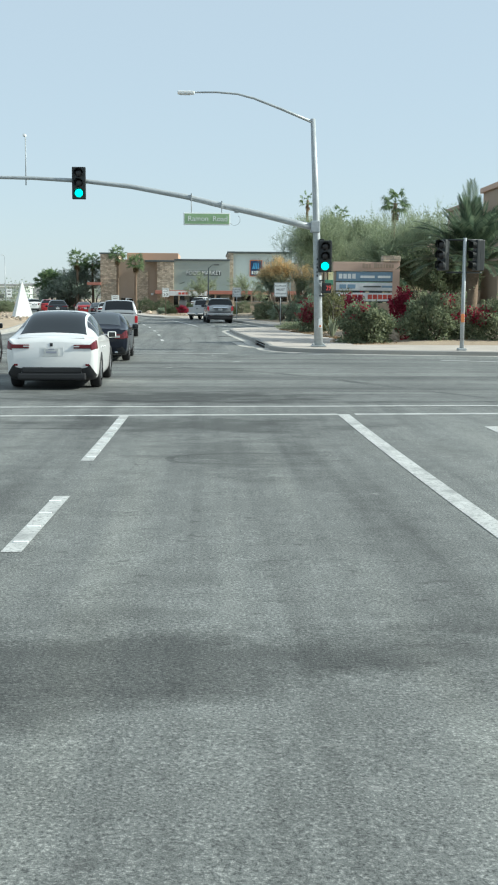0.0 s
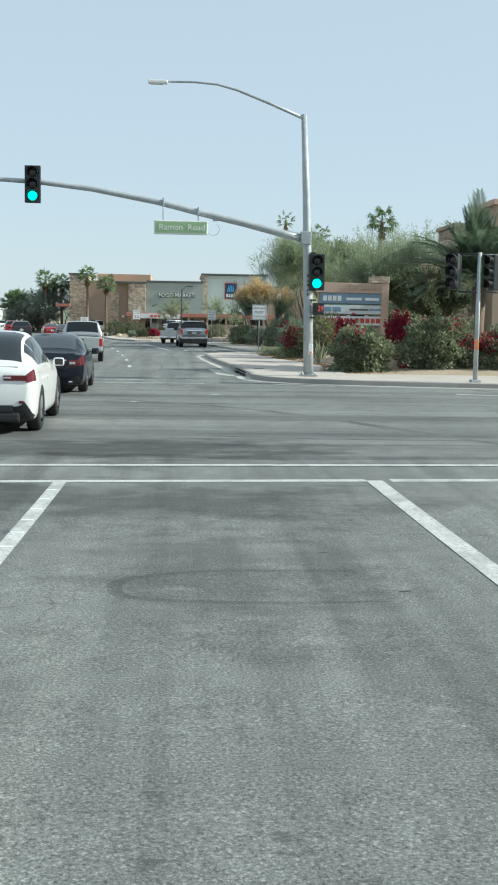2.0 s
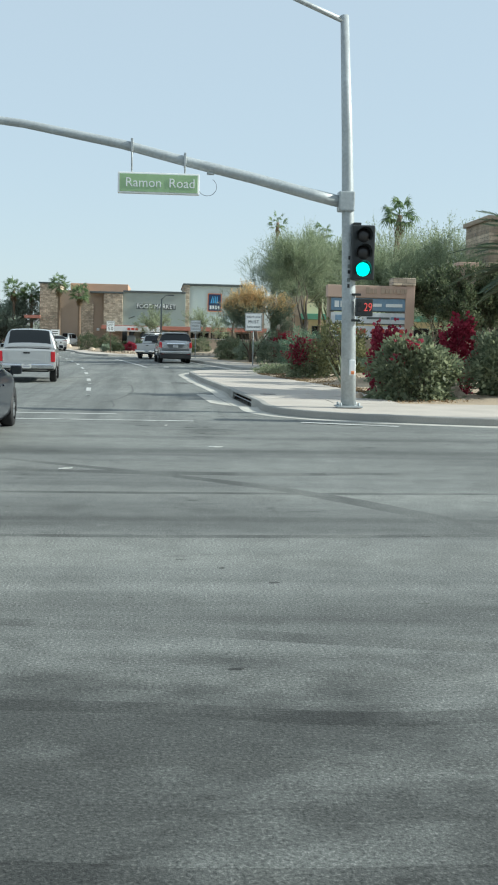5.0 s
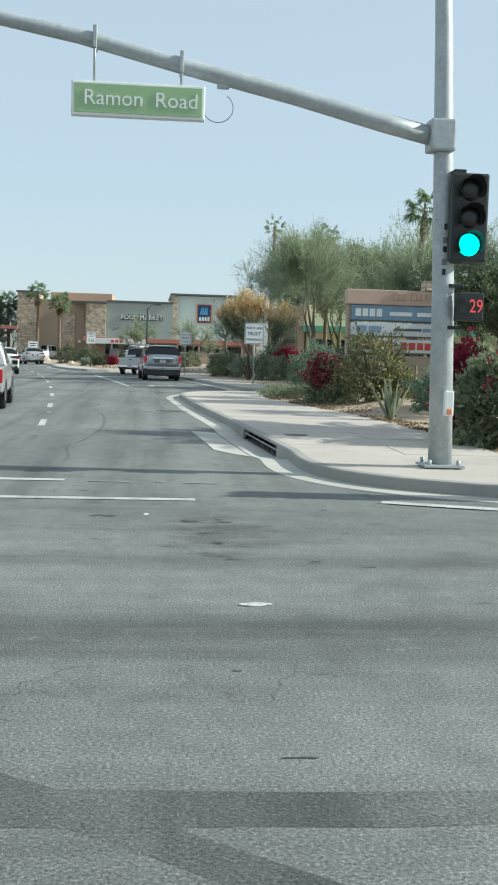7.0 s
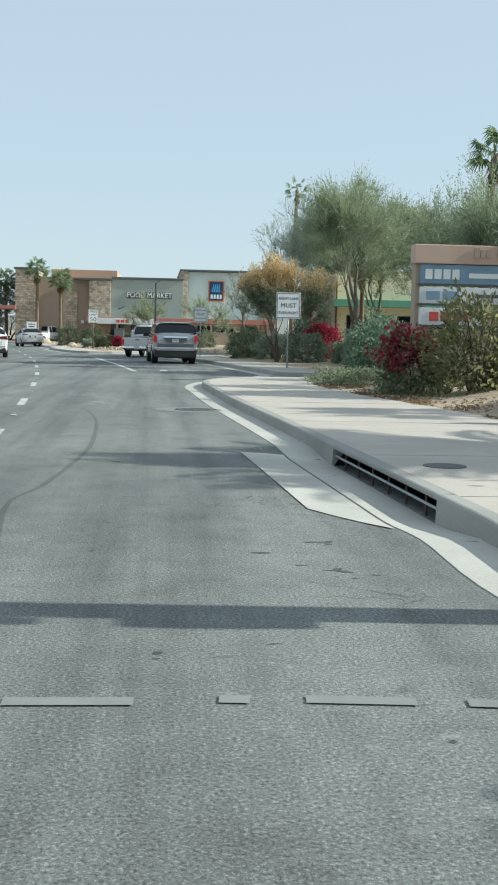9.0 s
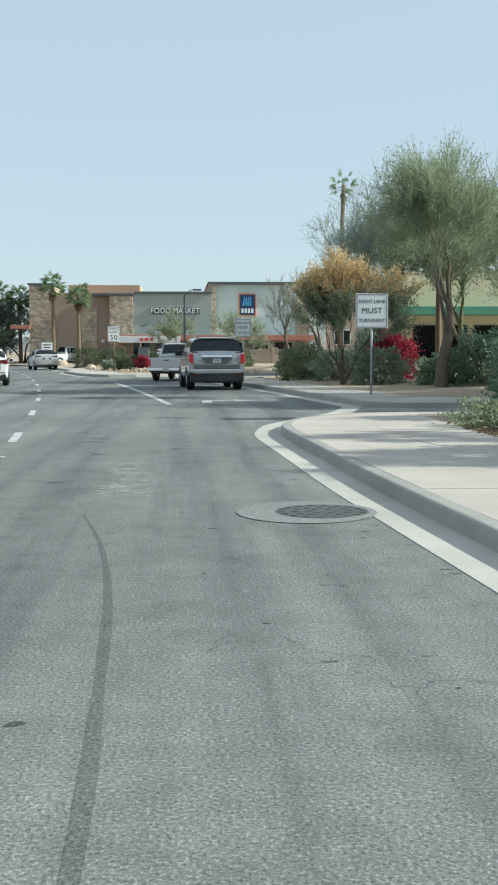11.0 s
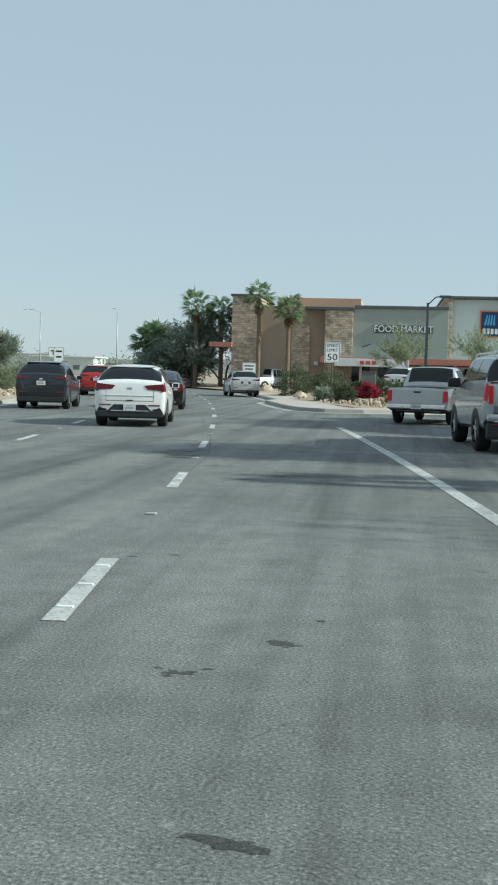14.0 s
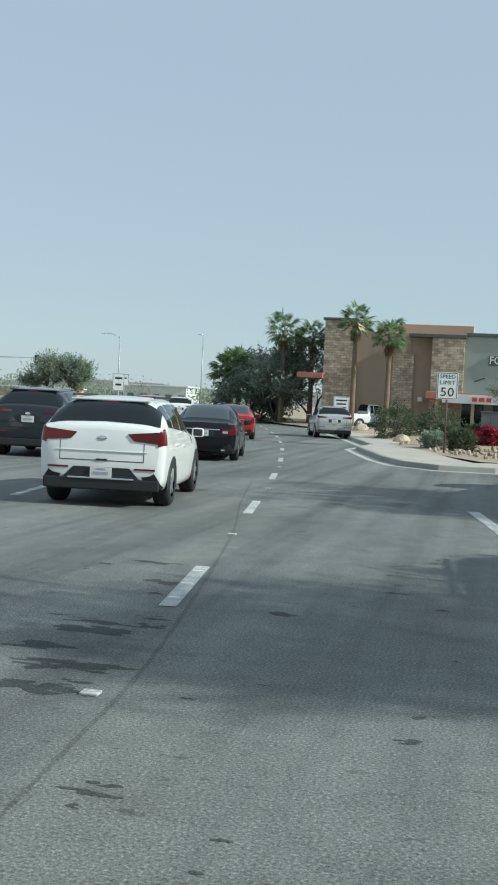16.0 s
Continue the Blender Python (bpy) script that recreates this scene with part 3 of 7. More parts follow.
def dirt_bed(name, edge, x1, y0, y1, label, step=0.8, rise=0.35):
    """A planted bed: loose uneven dirt that starts at the back of the pavement and rises a little."""
    ys = np.arange(y0, y1 + 0.01, step)
    vs, fs = [], []
    n = 26
    for j, y in enumerate(ys):
        xa = edge(y)
        for i in range(n):
            f = (i / (n - 1)) ** 1.7
            x = xa + (x1 - xa) * f
            h = max(0.0, min(1.0, (x - xa) / 2.5, (y - y0) / 2.2, (y1 - y) / 2.2))
            z = 0.125 + h * (0.10 + rise * noise.noise((x * 0.22, y * 0.22, 3.0)) * 0.6 + 0.05 * noise.noise((x * 1.3, y * 1.3, 9.0)))
            vs.append((x, y, max(z, 0.06)))
        if j:
            k = j * n
            fs += [(k - n + i, k - n + i + 1, k + i + 1, k + i) for i in range(n - 1)]
    return tagged(raw(name, vs, fs, M_DIRT, smooth=True), label, "dirt", kind="structure")


dirt_bed("planting_bed", lambda y: 5.4 if y < 46.3 else along(BACK_A, y) - 0.02, 60, 46.0, 72.3, "sandy planting bed behind the pavement", rise=0.5)
dirt_bed("planting_bed", lambda y: max(kerb_at(KERB_B[3:16], y) + 2.1, 3.4) + max(0, 80 - y) * 1.8, 60, 77.6, 107, "sandy planting bed beside the turn lane")
dirt_bed("planting_bed", lambda y: float(np.interp(y, [115.6, 122, 130, 150], [-3.2, -5.6, -8.0, -12.0])), 30, 115.6, 150, "gravel planting bed at the shops' corner", rise=0.6)
dirt_bed("planting_bed", lambda y: float(np.interp(y, [150, 170, 220], [-12.0, -21, -38])), 60, 150.8, 220, "bare dirt lot beside the shops", step=4.0)
# pavements along the turn lane and round the shops' corner
PB = KERB_B[9:]
turn_end = [(9, 76.76), (5.5, 76.8)] + arc(5.5, 78.0, 1.19, 265, 180, 7) + [(lane_x(80) + 8.6, 80.0), (lane_x(80) + 10.7, 80.0), (9, 79.2)]
tagged(raw("pavement", *slab(turn_end[::-1], 0.0, 0.148), M_CONC), "concrete pavement at the driveway corner", "pavement", kind="structure")
for name, path, wide, lab in (("pavement", PB[:9], 2.2, "concrete pavement along the turn lane"), ("pavement", KERB_C[2:], 2.4, "concrete pavement round the planted corner"), ("pavement", LEFT[:30], 2.4, "concrete pavement on the far side of the road")):
    tagged(raw(name, *sweep(path, [(0.15, 0.05), (0.152, 0.146), (wide, 0.15), (wide + 0.01, 0.02)]), M_CONC), lab, "pavement", kind="structure")
vs, fs = sweep(MED, [(0.155, 0.12), (1.0, 0.22), (2.2, 0.30)])
tagged(raw("median", vs, fs, M_DIRT), "raised median covered with dirt and tan rocks", "median", kind="structure")

# ---- road markings ----
def bar(name, a, b, width, material, parent, z=0.005):
    """A straight painted bar between two plan points, in short lengths that follow the road's fall."""
    a, b = Vector(a), Vector(b)
    n = max(1, int((b - a).length / 1.5))
    d = (b - a).normalized()
    s = Vector((d.y, -d.x)) * width / 2
    vs, fs = [], []
    for i in range(n + 1):
        p = a.lerp(b, i / n)
        for q in (p - s, p + s):
            vs.append((q.x, q.y, ground_z(q.y) + z))
        if i:
            fs.append((2 * i - 2, 2 * i - 1, 2 * i + 1, 2 * i))
    return raw(name, vs, fs, material, parent)


lane_lines = thing("lane_line", pose(0, 0, 0), "broken white lane line painted on asphalt", "road marking", kind="structure")
for y0, y1 in ((-18.7, -16.6), (-11.4, -9.3), (-4.1, -2.0), (3.2, 5.3), (10.4, 12.9), (15.4, 20.7)):
    bar("dash", (-1.40, y0), (-1.36, y1), 0.15, M_PAINT, lane_lines)
for k in range(-4, 18):
    for off, y0 in ((0.22, 81.82 + 7.28 * k), (-3.45, 82.07 + 7.28 * k)):
        if y0 > 46:
            a, b = on_road(off, y0), on_road(off, y0 + 2.1)
            bar("dash", a.xy, b.xy, 0.14, M_PAINT, lane_lines)
            for q in (0.35, 1.05, 1.75):
                c = on_road(off, y0 + q)
                if 70 < y0 < 100:
                    boxed("chip", (c.x, c.y, 0.010), (0.10, 0.035, 0.012), M_SIGN_WHITE, lane_lines, 0.003)
            c = on_road(off + 0.02, y0 - 2.55)
            if y0 > 52:
                boxed("road_stud", (c.x, c.y, 0.009), (0.10, 0.09, 0.016), M_PAINT, lane_lines, 0.006)
for y in np.arange(3.3, 20.5, 0.62):
    if (y - 3.2) % 7.3 < 2.2 or y > 15.4:
        boxed("chip", (-1.385, y, ground_z(y) + 0.008), (0.11, 0.035, 0.012), M_SIGN_WHITE, lane_lines, 0.003)
solid = thing("turn_lane_line", pose(0, 0, 0), "solid white line beside the right turn lane", "road marking", kind="structure")
bar("near_line", (2.62, -25), (2.30, 21.0), 0.2, M_PAINT, solid)
prev = None
for y in np.arange(79.2, 101, 2.0):
    p = on_road(3.75, y)
    if prev is not None:
        bar("line_length", prev.xy, p.xy, 0.19, M_PAINT, solid)
    prev = p
crossing = thing("crosswalk_line", pose(0, 0, 0), "pair of worn white crosswalk lines", "road marking", kind="structure")
bar("line", (-16, 19.6), (2.2, 21.0), 0.18, M_PAINT, crossing)
bar("line", (2.5, 21.02), (9.5, 21.5), 0.22, M_PAINT, crossing)
bar("line", (-16, 21.2), (10, 22.9), 0.17, M_PAINT, crossing, 0.007)
bar("line", (-22, 41.3), (0.7, 41.45), 0.18, M_PAINT, crossing, 0.007)
bar("line", (-22, 43.0), (-0.85, 43.1), 0.2, M_PAINT, crossing, 0.007)
for a, b in (((-0.55, 43.02), (-0.05, 43.01)), ((0.28, 43.03), (0.40, 43.02)), ((0.62, 43.02), (1.05, 42.98)), ((1.25, 42.96), (1.42, 42.94))):
    bar("worn_line", a, b, 0.09, M_WORN_PAINT, crossing, 0.007)
bar("line", (2.8, 41.5), (4.6, 40.85), 0.22, M_PAINT, crossing, 0.009)
bar("line", (7.5, 37.8), (12.5, 35.6), 0.25, M_PAINT, crossing, 0.009)
arrow = thing("turn_arrow", pose(0, 0, 0), "white right turn arrow painted on asphalt", "road marking", kind="structure")
for p in (on_road(4.85, 79.9), Vector((4.4, 17.5, 0))):
    vs = [(-0.09, 0), (0.09, 0), (0.09, 1.5), (0.5, 1.62), (0.5, 1.3), (1.05, 1.75), (0.5, 2.2), (0.5, 1.88), (-0.09, 1.72)]
    raw("arrow_mark", [(p.x + x * 1.6, p.y + y, ground_z(p.y + y) + 0.006) for x, y in vs], [tuple(range(len(vs)))], M_PAINT, arrow)


SMEARS = []


def smear(points, width, name="tyre_mark", z=0.0004, mat=M_RUBBER_MARK):
    """A dark rubber streak along plan points, thinning to its ends."""
    SMEARS.append(name)
    z += 0.00006 * len(SMEARS)
    pts = [Vector(p) for p in points]
    fine = []
    for i in range(len(pts) - 1):
        p0, p1, p2, p3 = pts[max(i - 1, 0)], pts[i], pts[i + 1], pts[min(i + 2, len(pts) - 1)]
        for k in range(6):
            t = k / 6
            fine.append(0.5 * ((2 * p1) + (p2 - p0) * t + (2 * p0 - 5 * p1 + 4 * p2 - p3) * t * t + (3 * p1 - p0 - 3 * p2 + p3) * t ** 3))
    fine.append(pts[-1])
    vs, fs = [], []
    for i, p in enumerate(fine):
        d = (fine[min(i + 1, len(fine) - 1)] - fine[max(i - 1, 0)]).normalized()
        w = width * (0.25 + 0.75 * math.sin(math.pi * (0.06 + 0.88 * i / (len(fine) - 1)))) * (1 + 0.3 * noise.noise((p.x, p.y, 1))) / 2
        for sg in (-1, 1):
            q = p + Vector((d.y, -d.x)) * w * sg
            vs.append((q.x, q.y, ground_z(q.y) + z))
        if i:
            fs.append((2 * i - 2, 2 * i - 1, 2 * i + 1, 2 * i))
    return tagged(raw(name, vs, fs, mat), "dark tyre mark on the asphalt", "tyre mark", kind="structure")


smear([(-2.0, 34.6), (0.63, 32.6), (1.95, 31.1), (3.3, 28.7), (4.2, 26.8), (5.6, 24.2)], 0.34)
smear([(-12, 27.4), (-1.56, 26.4), (1.2, 25.9), (3.2, 25.7), (11, 25.6)], 0.20)
smear([(-12, 25.3), (-1.35, 24.95), (1.05, 24.7), (3.0, 24.9), (12, 25.0)], 0.16)
smear([(-10, 29.4), (0, 29.0), (8, 29.6), (16, 29.4)], 0.14)
smear([(-12, 31.8), (0, 31.5), (10, 32.2)], 0.14)
smear([(-9, 19.3), (-0.37, 18.66), (2.0, 18.5), (4.0, 18.46), (9, 18.7)], 0.18)
smear([(-1.30, 59.4), (-1.06, 58.0), (-0.90, 56.4), (-0.82, 54.6), (-0.78, 52.2), (-0.98, 49.2), (-1.17, 48.0), (-1.03, 46.2), (-1.05, 45.3)], 0.06)
smear([(1.3, 16.12), (0.29, 16.11), (-0.3, 15.89), (-0.44, 15.59), (-0.27, 15.27), (0.53, 15.15), (1.4, 15.2)], 0.10, mat=M_RUBBER_FAINT)
smear([(-4.7, 84.0), (-4.8, 85.5), (-5.05, 88.0), (-6.0, 94.0), (-6.9, 98.5), (-8.2, 106)], 0.035, mat=M_RUBBER_FAINT)



def ragged(rng, cx, cy, rx, ry, z, vs, fs, n=20):
    """One flat ragged patch, longer across the road than along it."""
    k = len(vs)
    f = 1 + 0.45 * np.convolve(rng.normal(0, 1, n + 2), [0.5, 0.8, 0.5], "valid")
    for i in range(n):
        a = 2 * math.pi * i / n
        r = max(0.25, f[i])
        x, y = cx + rx * r * math.cos(a), cy + ry * r * math.sin(a)
        vs.append((x, y, ground_z(y) + z))
    vs.append((cx, cy, ground_z(cy) + z))
    fs += [(k + n, k + i, k + (i + 1) % n) for i in range(n)]


rng = np.random.default_rng(44)
for j, (x, y, rx, ry) in enumerate(((-5.62, 88.05, 0.22, 0.09), (-5.55, 88.3, 0.20, 0.05), (-5.78, 87.5, 0.16, 0.07), (-5.32, 87.12, 0.22, 0.06), (-5.5, 87.02, 0.13, 0.07), (-5.42, 86.55, 0.17, 0.10), (-5.25, 86.6, 0.10, 0.06), (-5.15, 87.14, 0.10, 0.035), (-5.25, 88.35, 0.10, 0.04), (-5.3, 88.6, 0.07, 0.04), (-5.72, 90.15, 0.14, 0.08),
                                   (-6.1, 91.2, 0.14, 0.05), (-6.5, 90.9, 0.07, 0.04), (-5.6, 89.6, 0.08, 0.03), (-4.5, 89.2, 0.13, 0.05), (-3.75, 90.6, 0.10, 0.04), (-3.35, 86.35, 0.06, 0.04), (-1.83, 61.85, 0.16, 0.05), (-1.54, 65.1, 0.09, 0.04), (-1.75, 67.8, 0.10, 0.06), (-0.5, 65.9, 0.11, 0.04), (-2.85, 73.65, 0.07, 0.04), (-2.4, 74.3, 0.09, 0.03))):
    vs, fs = [], []
    ragged(rng, x, y, rx, ry, 0.0009 + 0.00003 * j, vs, fs)
    for q in range(3):
        ragged(rng, x + rng.normal(0, rx), y + rng.normal(0, ry * 1.5), rx * 0.35, ry * 0.3, 0.0009 + 0.00003 * j + 0.000008 * (q + 1), vs, fs, 12)
    tagged(raw("oil_stain", vs, fs, M_STAIN), "dark ragged oil stain on the asphalt", "stain", kind="structure")
SPOTS = ((-1.72, 67.59), (-1.72, 67.2), (-1.93, 67.28), (-1.59, 68.44), (-2.45, 70.84), (-2.32, 71.82), (-2.02, 70.78), (-2.09, 69.26), (-2.09, 69.85), (-1.96, 68.77), (-0.41, 69.47), (-3.46, 84.51), (-3.38, 83.86), (-3.03, 83.93),
         (-3.9, 83.9), (-4.12, 83.58), (-3.8, 83.23), (-4.56, 85.19), (-3.32, 86.77), (-5.58, 84.6), (-5.23, 84.52), (-7.5, 90.2), (-0.3, 40.2), (0.6, 39.9), (0.73, 39.2), (0.93, 39.9), (0.74, 38.1), (0.78, 38.7), (1.15, 46.3), (1.13, 45.4), (1.5, 37.9))
for j, (x, y) in enumerate(SPOTS):
    vs, fs = [], []
    rx = rng.uniform(0.035, 0.10)
    ragged(rng, x, y, rx, rx * rng.uniform(0.25, 0.6), 0.0011 + 0.00001 * j, vs, fs)
    for q in range(4):
        ragged(rng, x + rng.normal(0, rx * 1.3), y + rng.normal(0, 0.10), rx * rng.uniform(0.2, 0.5), rx * 0.16, 0.0011 + 0.00001 * j + 0.000002 * (q + 1), vs, fs, 12)
    tagged(raw("oil_stain", vs, fs, M_STAIN), "dark ragged oil stain on the asphalt", "stain", kind="structure")
vs, fs = [], []
for k in range(420):
    y = rng.uniform(14, 112)
    x = lane_x(y) + rng.uniform(-5.0, 4.0)
    ragged(rng, x, y, rng.uniform(0.012, 0.055), rng.uniform(0.008, 0.02), 0.0017 + 0.000001 * k, vs, fs, 9)
tagged(raw("dark_fleck", vs, fs, M_STAIN), "small dark flecks and scrapes on the asphalt", "flecks", kind="stuff")
vs, fs = [], []
for k in range(300):
    if k % 2:
        y = rng.choice([61.0, 61.5, 62.05, 62.7, 63.2, 63.9]) + rng.normal(0, 0.06)
        x = -1.1 + rng.normal(0, 0.14)
    else:
        y = rng.uniform(60.6, 63.9)
        x = -1.12 + rng.normal(0, 0.20)
    ragged(rng, x, y, rng.uniform(0.008, 0.045), rng.uniform(0.005, 0.016), 0.0006 + 0.000001 * k, vs, fs, 11)
tagged(raw("scuff", vs, fs, M_SCUFF), "pale scraped scuffs in the lane", "scuffs", kind="stuff")

# flattened paper scraps
for x, y, w, a in ((0.88, 36.4, 0.12, 8), (-1.07, 33.5, 0.10, 30), (0.16, 40.3, 0.05, 60)):
    rng = np.random.default_rng(int(y * 10))
    rim = [(w * math.cos(2 * math.pi * k / 12) * rng.uniform(0.8, 1.1), w * 0.38 * math.sin(2 * math.pi * k / 12) * rng.uniform(0.7, 1.2)) for k in range(12)]
    vs = [(u, v, 0.004) for u, v in rim] + [(u * 0.96, v * 0.9, rng.uniform(0.008, 0.014)) for u, v in rim] + [(0.0, 0.0, 0.011)]
    sc = thing("paper_scrap", pose(x, y, 0, 0, 0, a), "crumpled white paper scrap lying on asphalt", "litter")
    raw("paper", vs, [(k, (k + 1) % 12, 12 + (k + 1) % 12, 12 + k) for k in range(12)] + [(12 + k, 12 + (k + 1) % 12, 24) for k in range(12)], M_PAINT, sc)

smear([(-3.2, 33.5), (-0.6, 33.25), (0.4, 33.2), (1.5, 33.2), (3.0, 33.4)], 0.34)
smear([(-6.0, 24.1), (-1.0, 23.3), (2.2, 23.2), (7.0, 23.6)], 0.42)
# manhole with its concrete collar
mh = thing("manhole", pose(0.79, 59.42, 0.004), "round iron manhole cover in a concrete collar", "manhole")
collar = [((0.62 if s > 0.9 else 0.66) * math.cos(a) * s - (0.14 if s > 0.9 else 0.0), 0.66 * math.sin(a) * s) for s in (1.0, 0.60) for a in [2 * math.pi * k / 40 for k in range(40)]]
raw("collar", [(x, y, 0.002) for x, y in collar], [(k, (k + 1) % 40, 40 + (k + 1) % 40, 40 + k) for k in range(40)], M_COLLAR, mh)
bm = bmesh.new()
bmesh.ops.create_cone(bm, cap_ends=True, segments=40, radius1=0.415, radius2=0.41, depth=0.012)
for ring, n in ((0.12, 6), (0.24, 12), (0.36, 18)):
    for k in range(n):
        a = 2 * math.pi * k / n
        box(bm, (ring * math.cos(a), ring * math.sin(a), 0.007), (0.05, 0.05, 0.006))
part("cover", bm, M_IRON, mh, "dark cast iron cover")
drain = thing("storm_drain", pose(0, 0, 0), "dark storm drain opening in the kerb face", "storm drain")
pit_v, pit_f = sweep([(lane_x(y) + 4.33, y) for y in np.linspace(DRAIN[0] - 0.02, DRAIN[1] + 0.02, 5)], [(0.02, -0.125), (0.62, -0.125), (0.62, 0.098), (0.15, 0.098)], None, True)
raw("pit", pit_v, pit_f, M_PIT_SHADE, drain, "pit behind the opening, blackened to paint its shade")
for y in np.linspace(DRAIN[0] + 0.45, DRAIN[1] - 0.45, 6):
    x = lane_x(y) + 4.33 + 0.05
    roded("upright", [(x, y, -0.11), (x, y, 0.105)], 0.011, M_RUST, drain, 6)
roded("guard_bar", [(lane_x(y) + 4.33 + 0.035, y, 0.02) for y in np.linspace(DRAIN[0] - 0.01, DRAIN[1] + 0.01, 5)], 0.014, M_GALV, drain, 6)


# ---- street furniture ----
def signal_head(parent, m, lit, name="signal_head", lens_lit=None, wide=0.50):
    """Three-section vehicle signal: housing, three visors, three lenses. Faces -y in m."""
    h = part(name, box(bmesh.new(), (0, 0, 0), (wide, 0.14, 1.16 if wide > 0.4 else 1.08), 0.03, m), M_SIGHEAD, parent, "flat black signal housing")
    bm = box(bmesh.new(), (0, 0.14, 0), (0.33, 0.2, 1.07), 0.03, m)
    part("lamp_box", bm, M_SIGHEAD, h)
    for k, z in enumerate((0.36, 0.0, -0.36)):
        bm = bmesh.new()
        n = 18
        ring = []
        for i in range(n + 1):
            a = radians(-35 + 250 * i / n)
            for r, y in ((0.165, -0.07), (0.17, -0.30 if 40 < math.degrees(a) < 140 else -0.22)):
                ring.append(bm.verts.new(m @ Vector((r * math.cos(a), y, z + r * math.sin(a)))))
        for i in range(n):
            bm.faces.new((ring[2 * i], ring[2 * i + 1], ring[2 * i + 3], ring[2 * i + 2]))
        bmesh.ops.solidify(bm, geom=bm.faces[:], thickness=0.006)
        part("visor", bm, M_SIGHEAD, h)
        bm = bmesh.new()
        bmesh.ops.create_uvsphere(bm, u_segments=20, v_segments=8, radius=1.0, matrix=m @ pose(0, -0.07, z) @ Matrix.Diagonal((0.148, 0.035, 0.148, 1)))
        on = k == lit
        part("lens", bm, lens_lit if on else M_LENS_OFF, h, "glowing green lens" if on else "unlit lens", smooth=True)
    return h


def mast_arm_signal():
    t = thing("traffic_signal", pose(0, 0, 0.0), "tall galvanised traffic signal pole with mast arm, street light and signs", "traffic signal")
    px, py = 4.17, 44.12
    bm = rod(bmesh.new(), [(px, py, 0.15), (px - 0.06, py, 2.5), (px - 0.2, py, 6), (px - 0.33, py, 8.5)], [0.165, 0.15, 0.118, 0.09], 20)
    part("pole", bm, M_GALV, t)
    bm = box(bmesh.new(), (px, py, 0.185), (0.55, 0.55, 0.035), 0.006)
    for dx in (-0.2, 0.2):
        for dy in (-0.2, 0.2):
            rod(bm, [(px + dx, py + dy, 0.19), (px + dx, py + dy, 0.27)], 0.028, 6)
    part("base_plate", bm, M_GALV, t, "bolted base plate")
    arm = [(3.95, 44.1, 4.58), (3.2, 44.1, 4.74), (2.0, 44.1, 5.03), (0.56, 44.1, 5.33), (-0.83, 44.1, 5.65), (-2.88, 44.1, 6.0), (-4.54, 44.1, 6.17), (-6.4, 44.1, 6.26), (-8.2, 44.1, 6.28), (-9.6, 44.1, 6.28)]
    part("mast_arm", rod(bmesh.new(), arm, [0.13, 0.125, 0.118, 0.108, 0.10, 0.088, 0.078, 0.068, 0.06, 0.055], 16), M_GALV, t)
    boxed("arm_bracket", (3.98, 44.1, 4.60), (0.34, 0.36, 0.42), M_GALV, t, 0.03, "boxy mast arm clamp")
    lum = [(3.88, 44.1, 8.36), (2.71, 44.1, 8.82), (1.67, 44.1, 9.20), (1.05, 44.1, 9.35), (0.3, 44.1, 9.40), (-0.55, 44.1, 9.38)]
    part("lamp_arm", rod(bmesh.new(), lum, [0.06, 0.052, 0.045, 0.04, 0.036, 0.03], 10), M_GALV, t)
    bm = box(bmesh.new(), (-0.82, 44.1, 9.37), (0.62, 0.26, 0.11), 0.035)
    lamp = part("street_lamp", bm, M_SIGN_WHITE, t, "flat pale street light head")
    boxed("lens", (-0.86, 44.1, 9.31), (0.40, 0.2, 0.03), M_WHITE_PANEL, lamp, 0.008)
    # street name sign on two hangers
    sign = boxed("street_sign", (-0.05, 44.0, 4.84), (1.72, 0.14, 0.44), M_SIGN_WHITE, t, 0.02, "light green street name sign with a white border")
    boxed("panel", (-0.05, 43.925, 4.84), (1.64, 0.01, 0.365), M_SIGN_GREEN, sign, 0.003)
    lettering("letters", "Ramon", 0.27, M_SIGN_WHITE, sign, Matrix.Translation((-0.37, 43.916, 4.84)) @ facing_back(), 1.0)
    lettering("letters", "Road", 0.27, M_SIGN_WHITE, sign, Matrix.Translation((0.44, 43.916, 4.84)) @ facing_back(), 1.0)
    for x, z in ((-0.62, 5.6), (0.50, 5.34)):
        part("hanger", rod(bmesh.new(), [(x, 44.0, 5.05), (x, 43.98, z + 0.1)], 0.018, 8), M_GALV, t)
        boxed("clamp", (x, 44.08, z + 0.02), (0.05, 0.3, 0.28), M_GALV, t, 0.01)
    boxed("sensor", (1.05, 44.1, 5.12), (0.16, 0.1, 0.09), M_GALV, t, 0.02)
    # heads
    signal_head(t, pose(4.34, 43.86, 3.51), 2, lens_lit=M_LENS_GREEN)
    boxed("head_mount", (4.22, 44.0, 4.12), (0.16, 0.22, 0.06), M_SIGHEAD, t, 0.01)
    boxed("head_mount", (4.22, 44.0, 2.95), (0.16, 0.22, 0.06), M_SIGHEAD, t, 0.01)
    signal_head(t, pose(-4.73, 43.95, 6.08), 2, lens_lit=M_LENS_GREEN)
    roded("cable", [(0.98 + 0.20 * math.cos(radians(a)), 44.0, 4.81 + 0.19 * math.sin(radians(a))) for a in range(205, 430, 15)], 0.005, M_SIGN_BLACK, t, 5)
    # aerial on the arm
    part("aerial", rod(bmesh.new(), [(-6.68, 44.1, 6.0), (-6.67, 44.1, 7.7)], 0.02, 8), M_GALV, t)
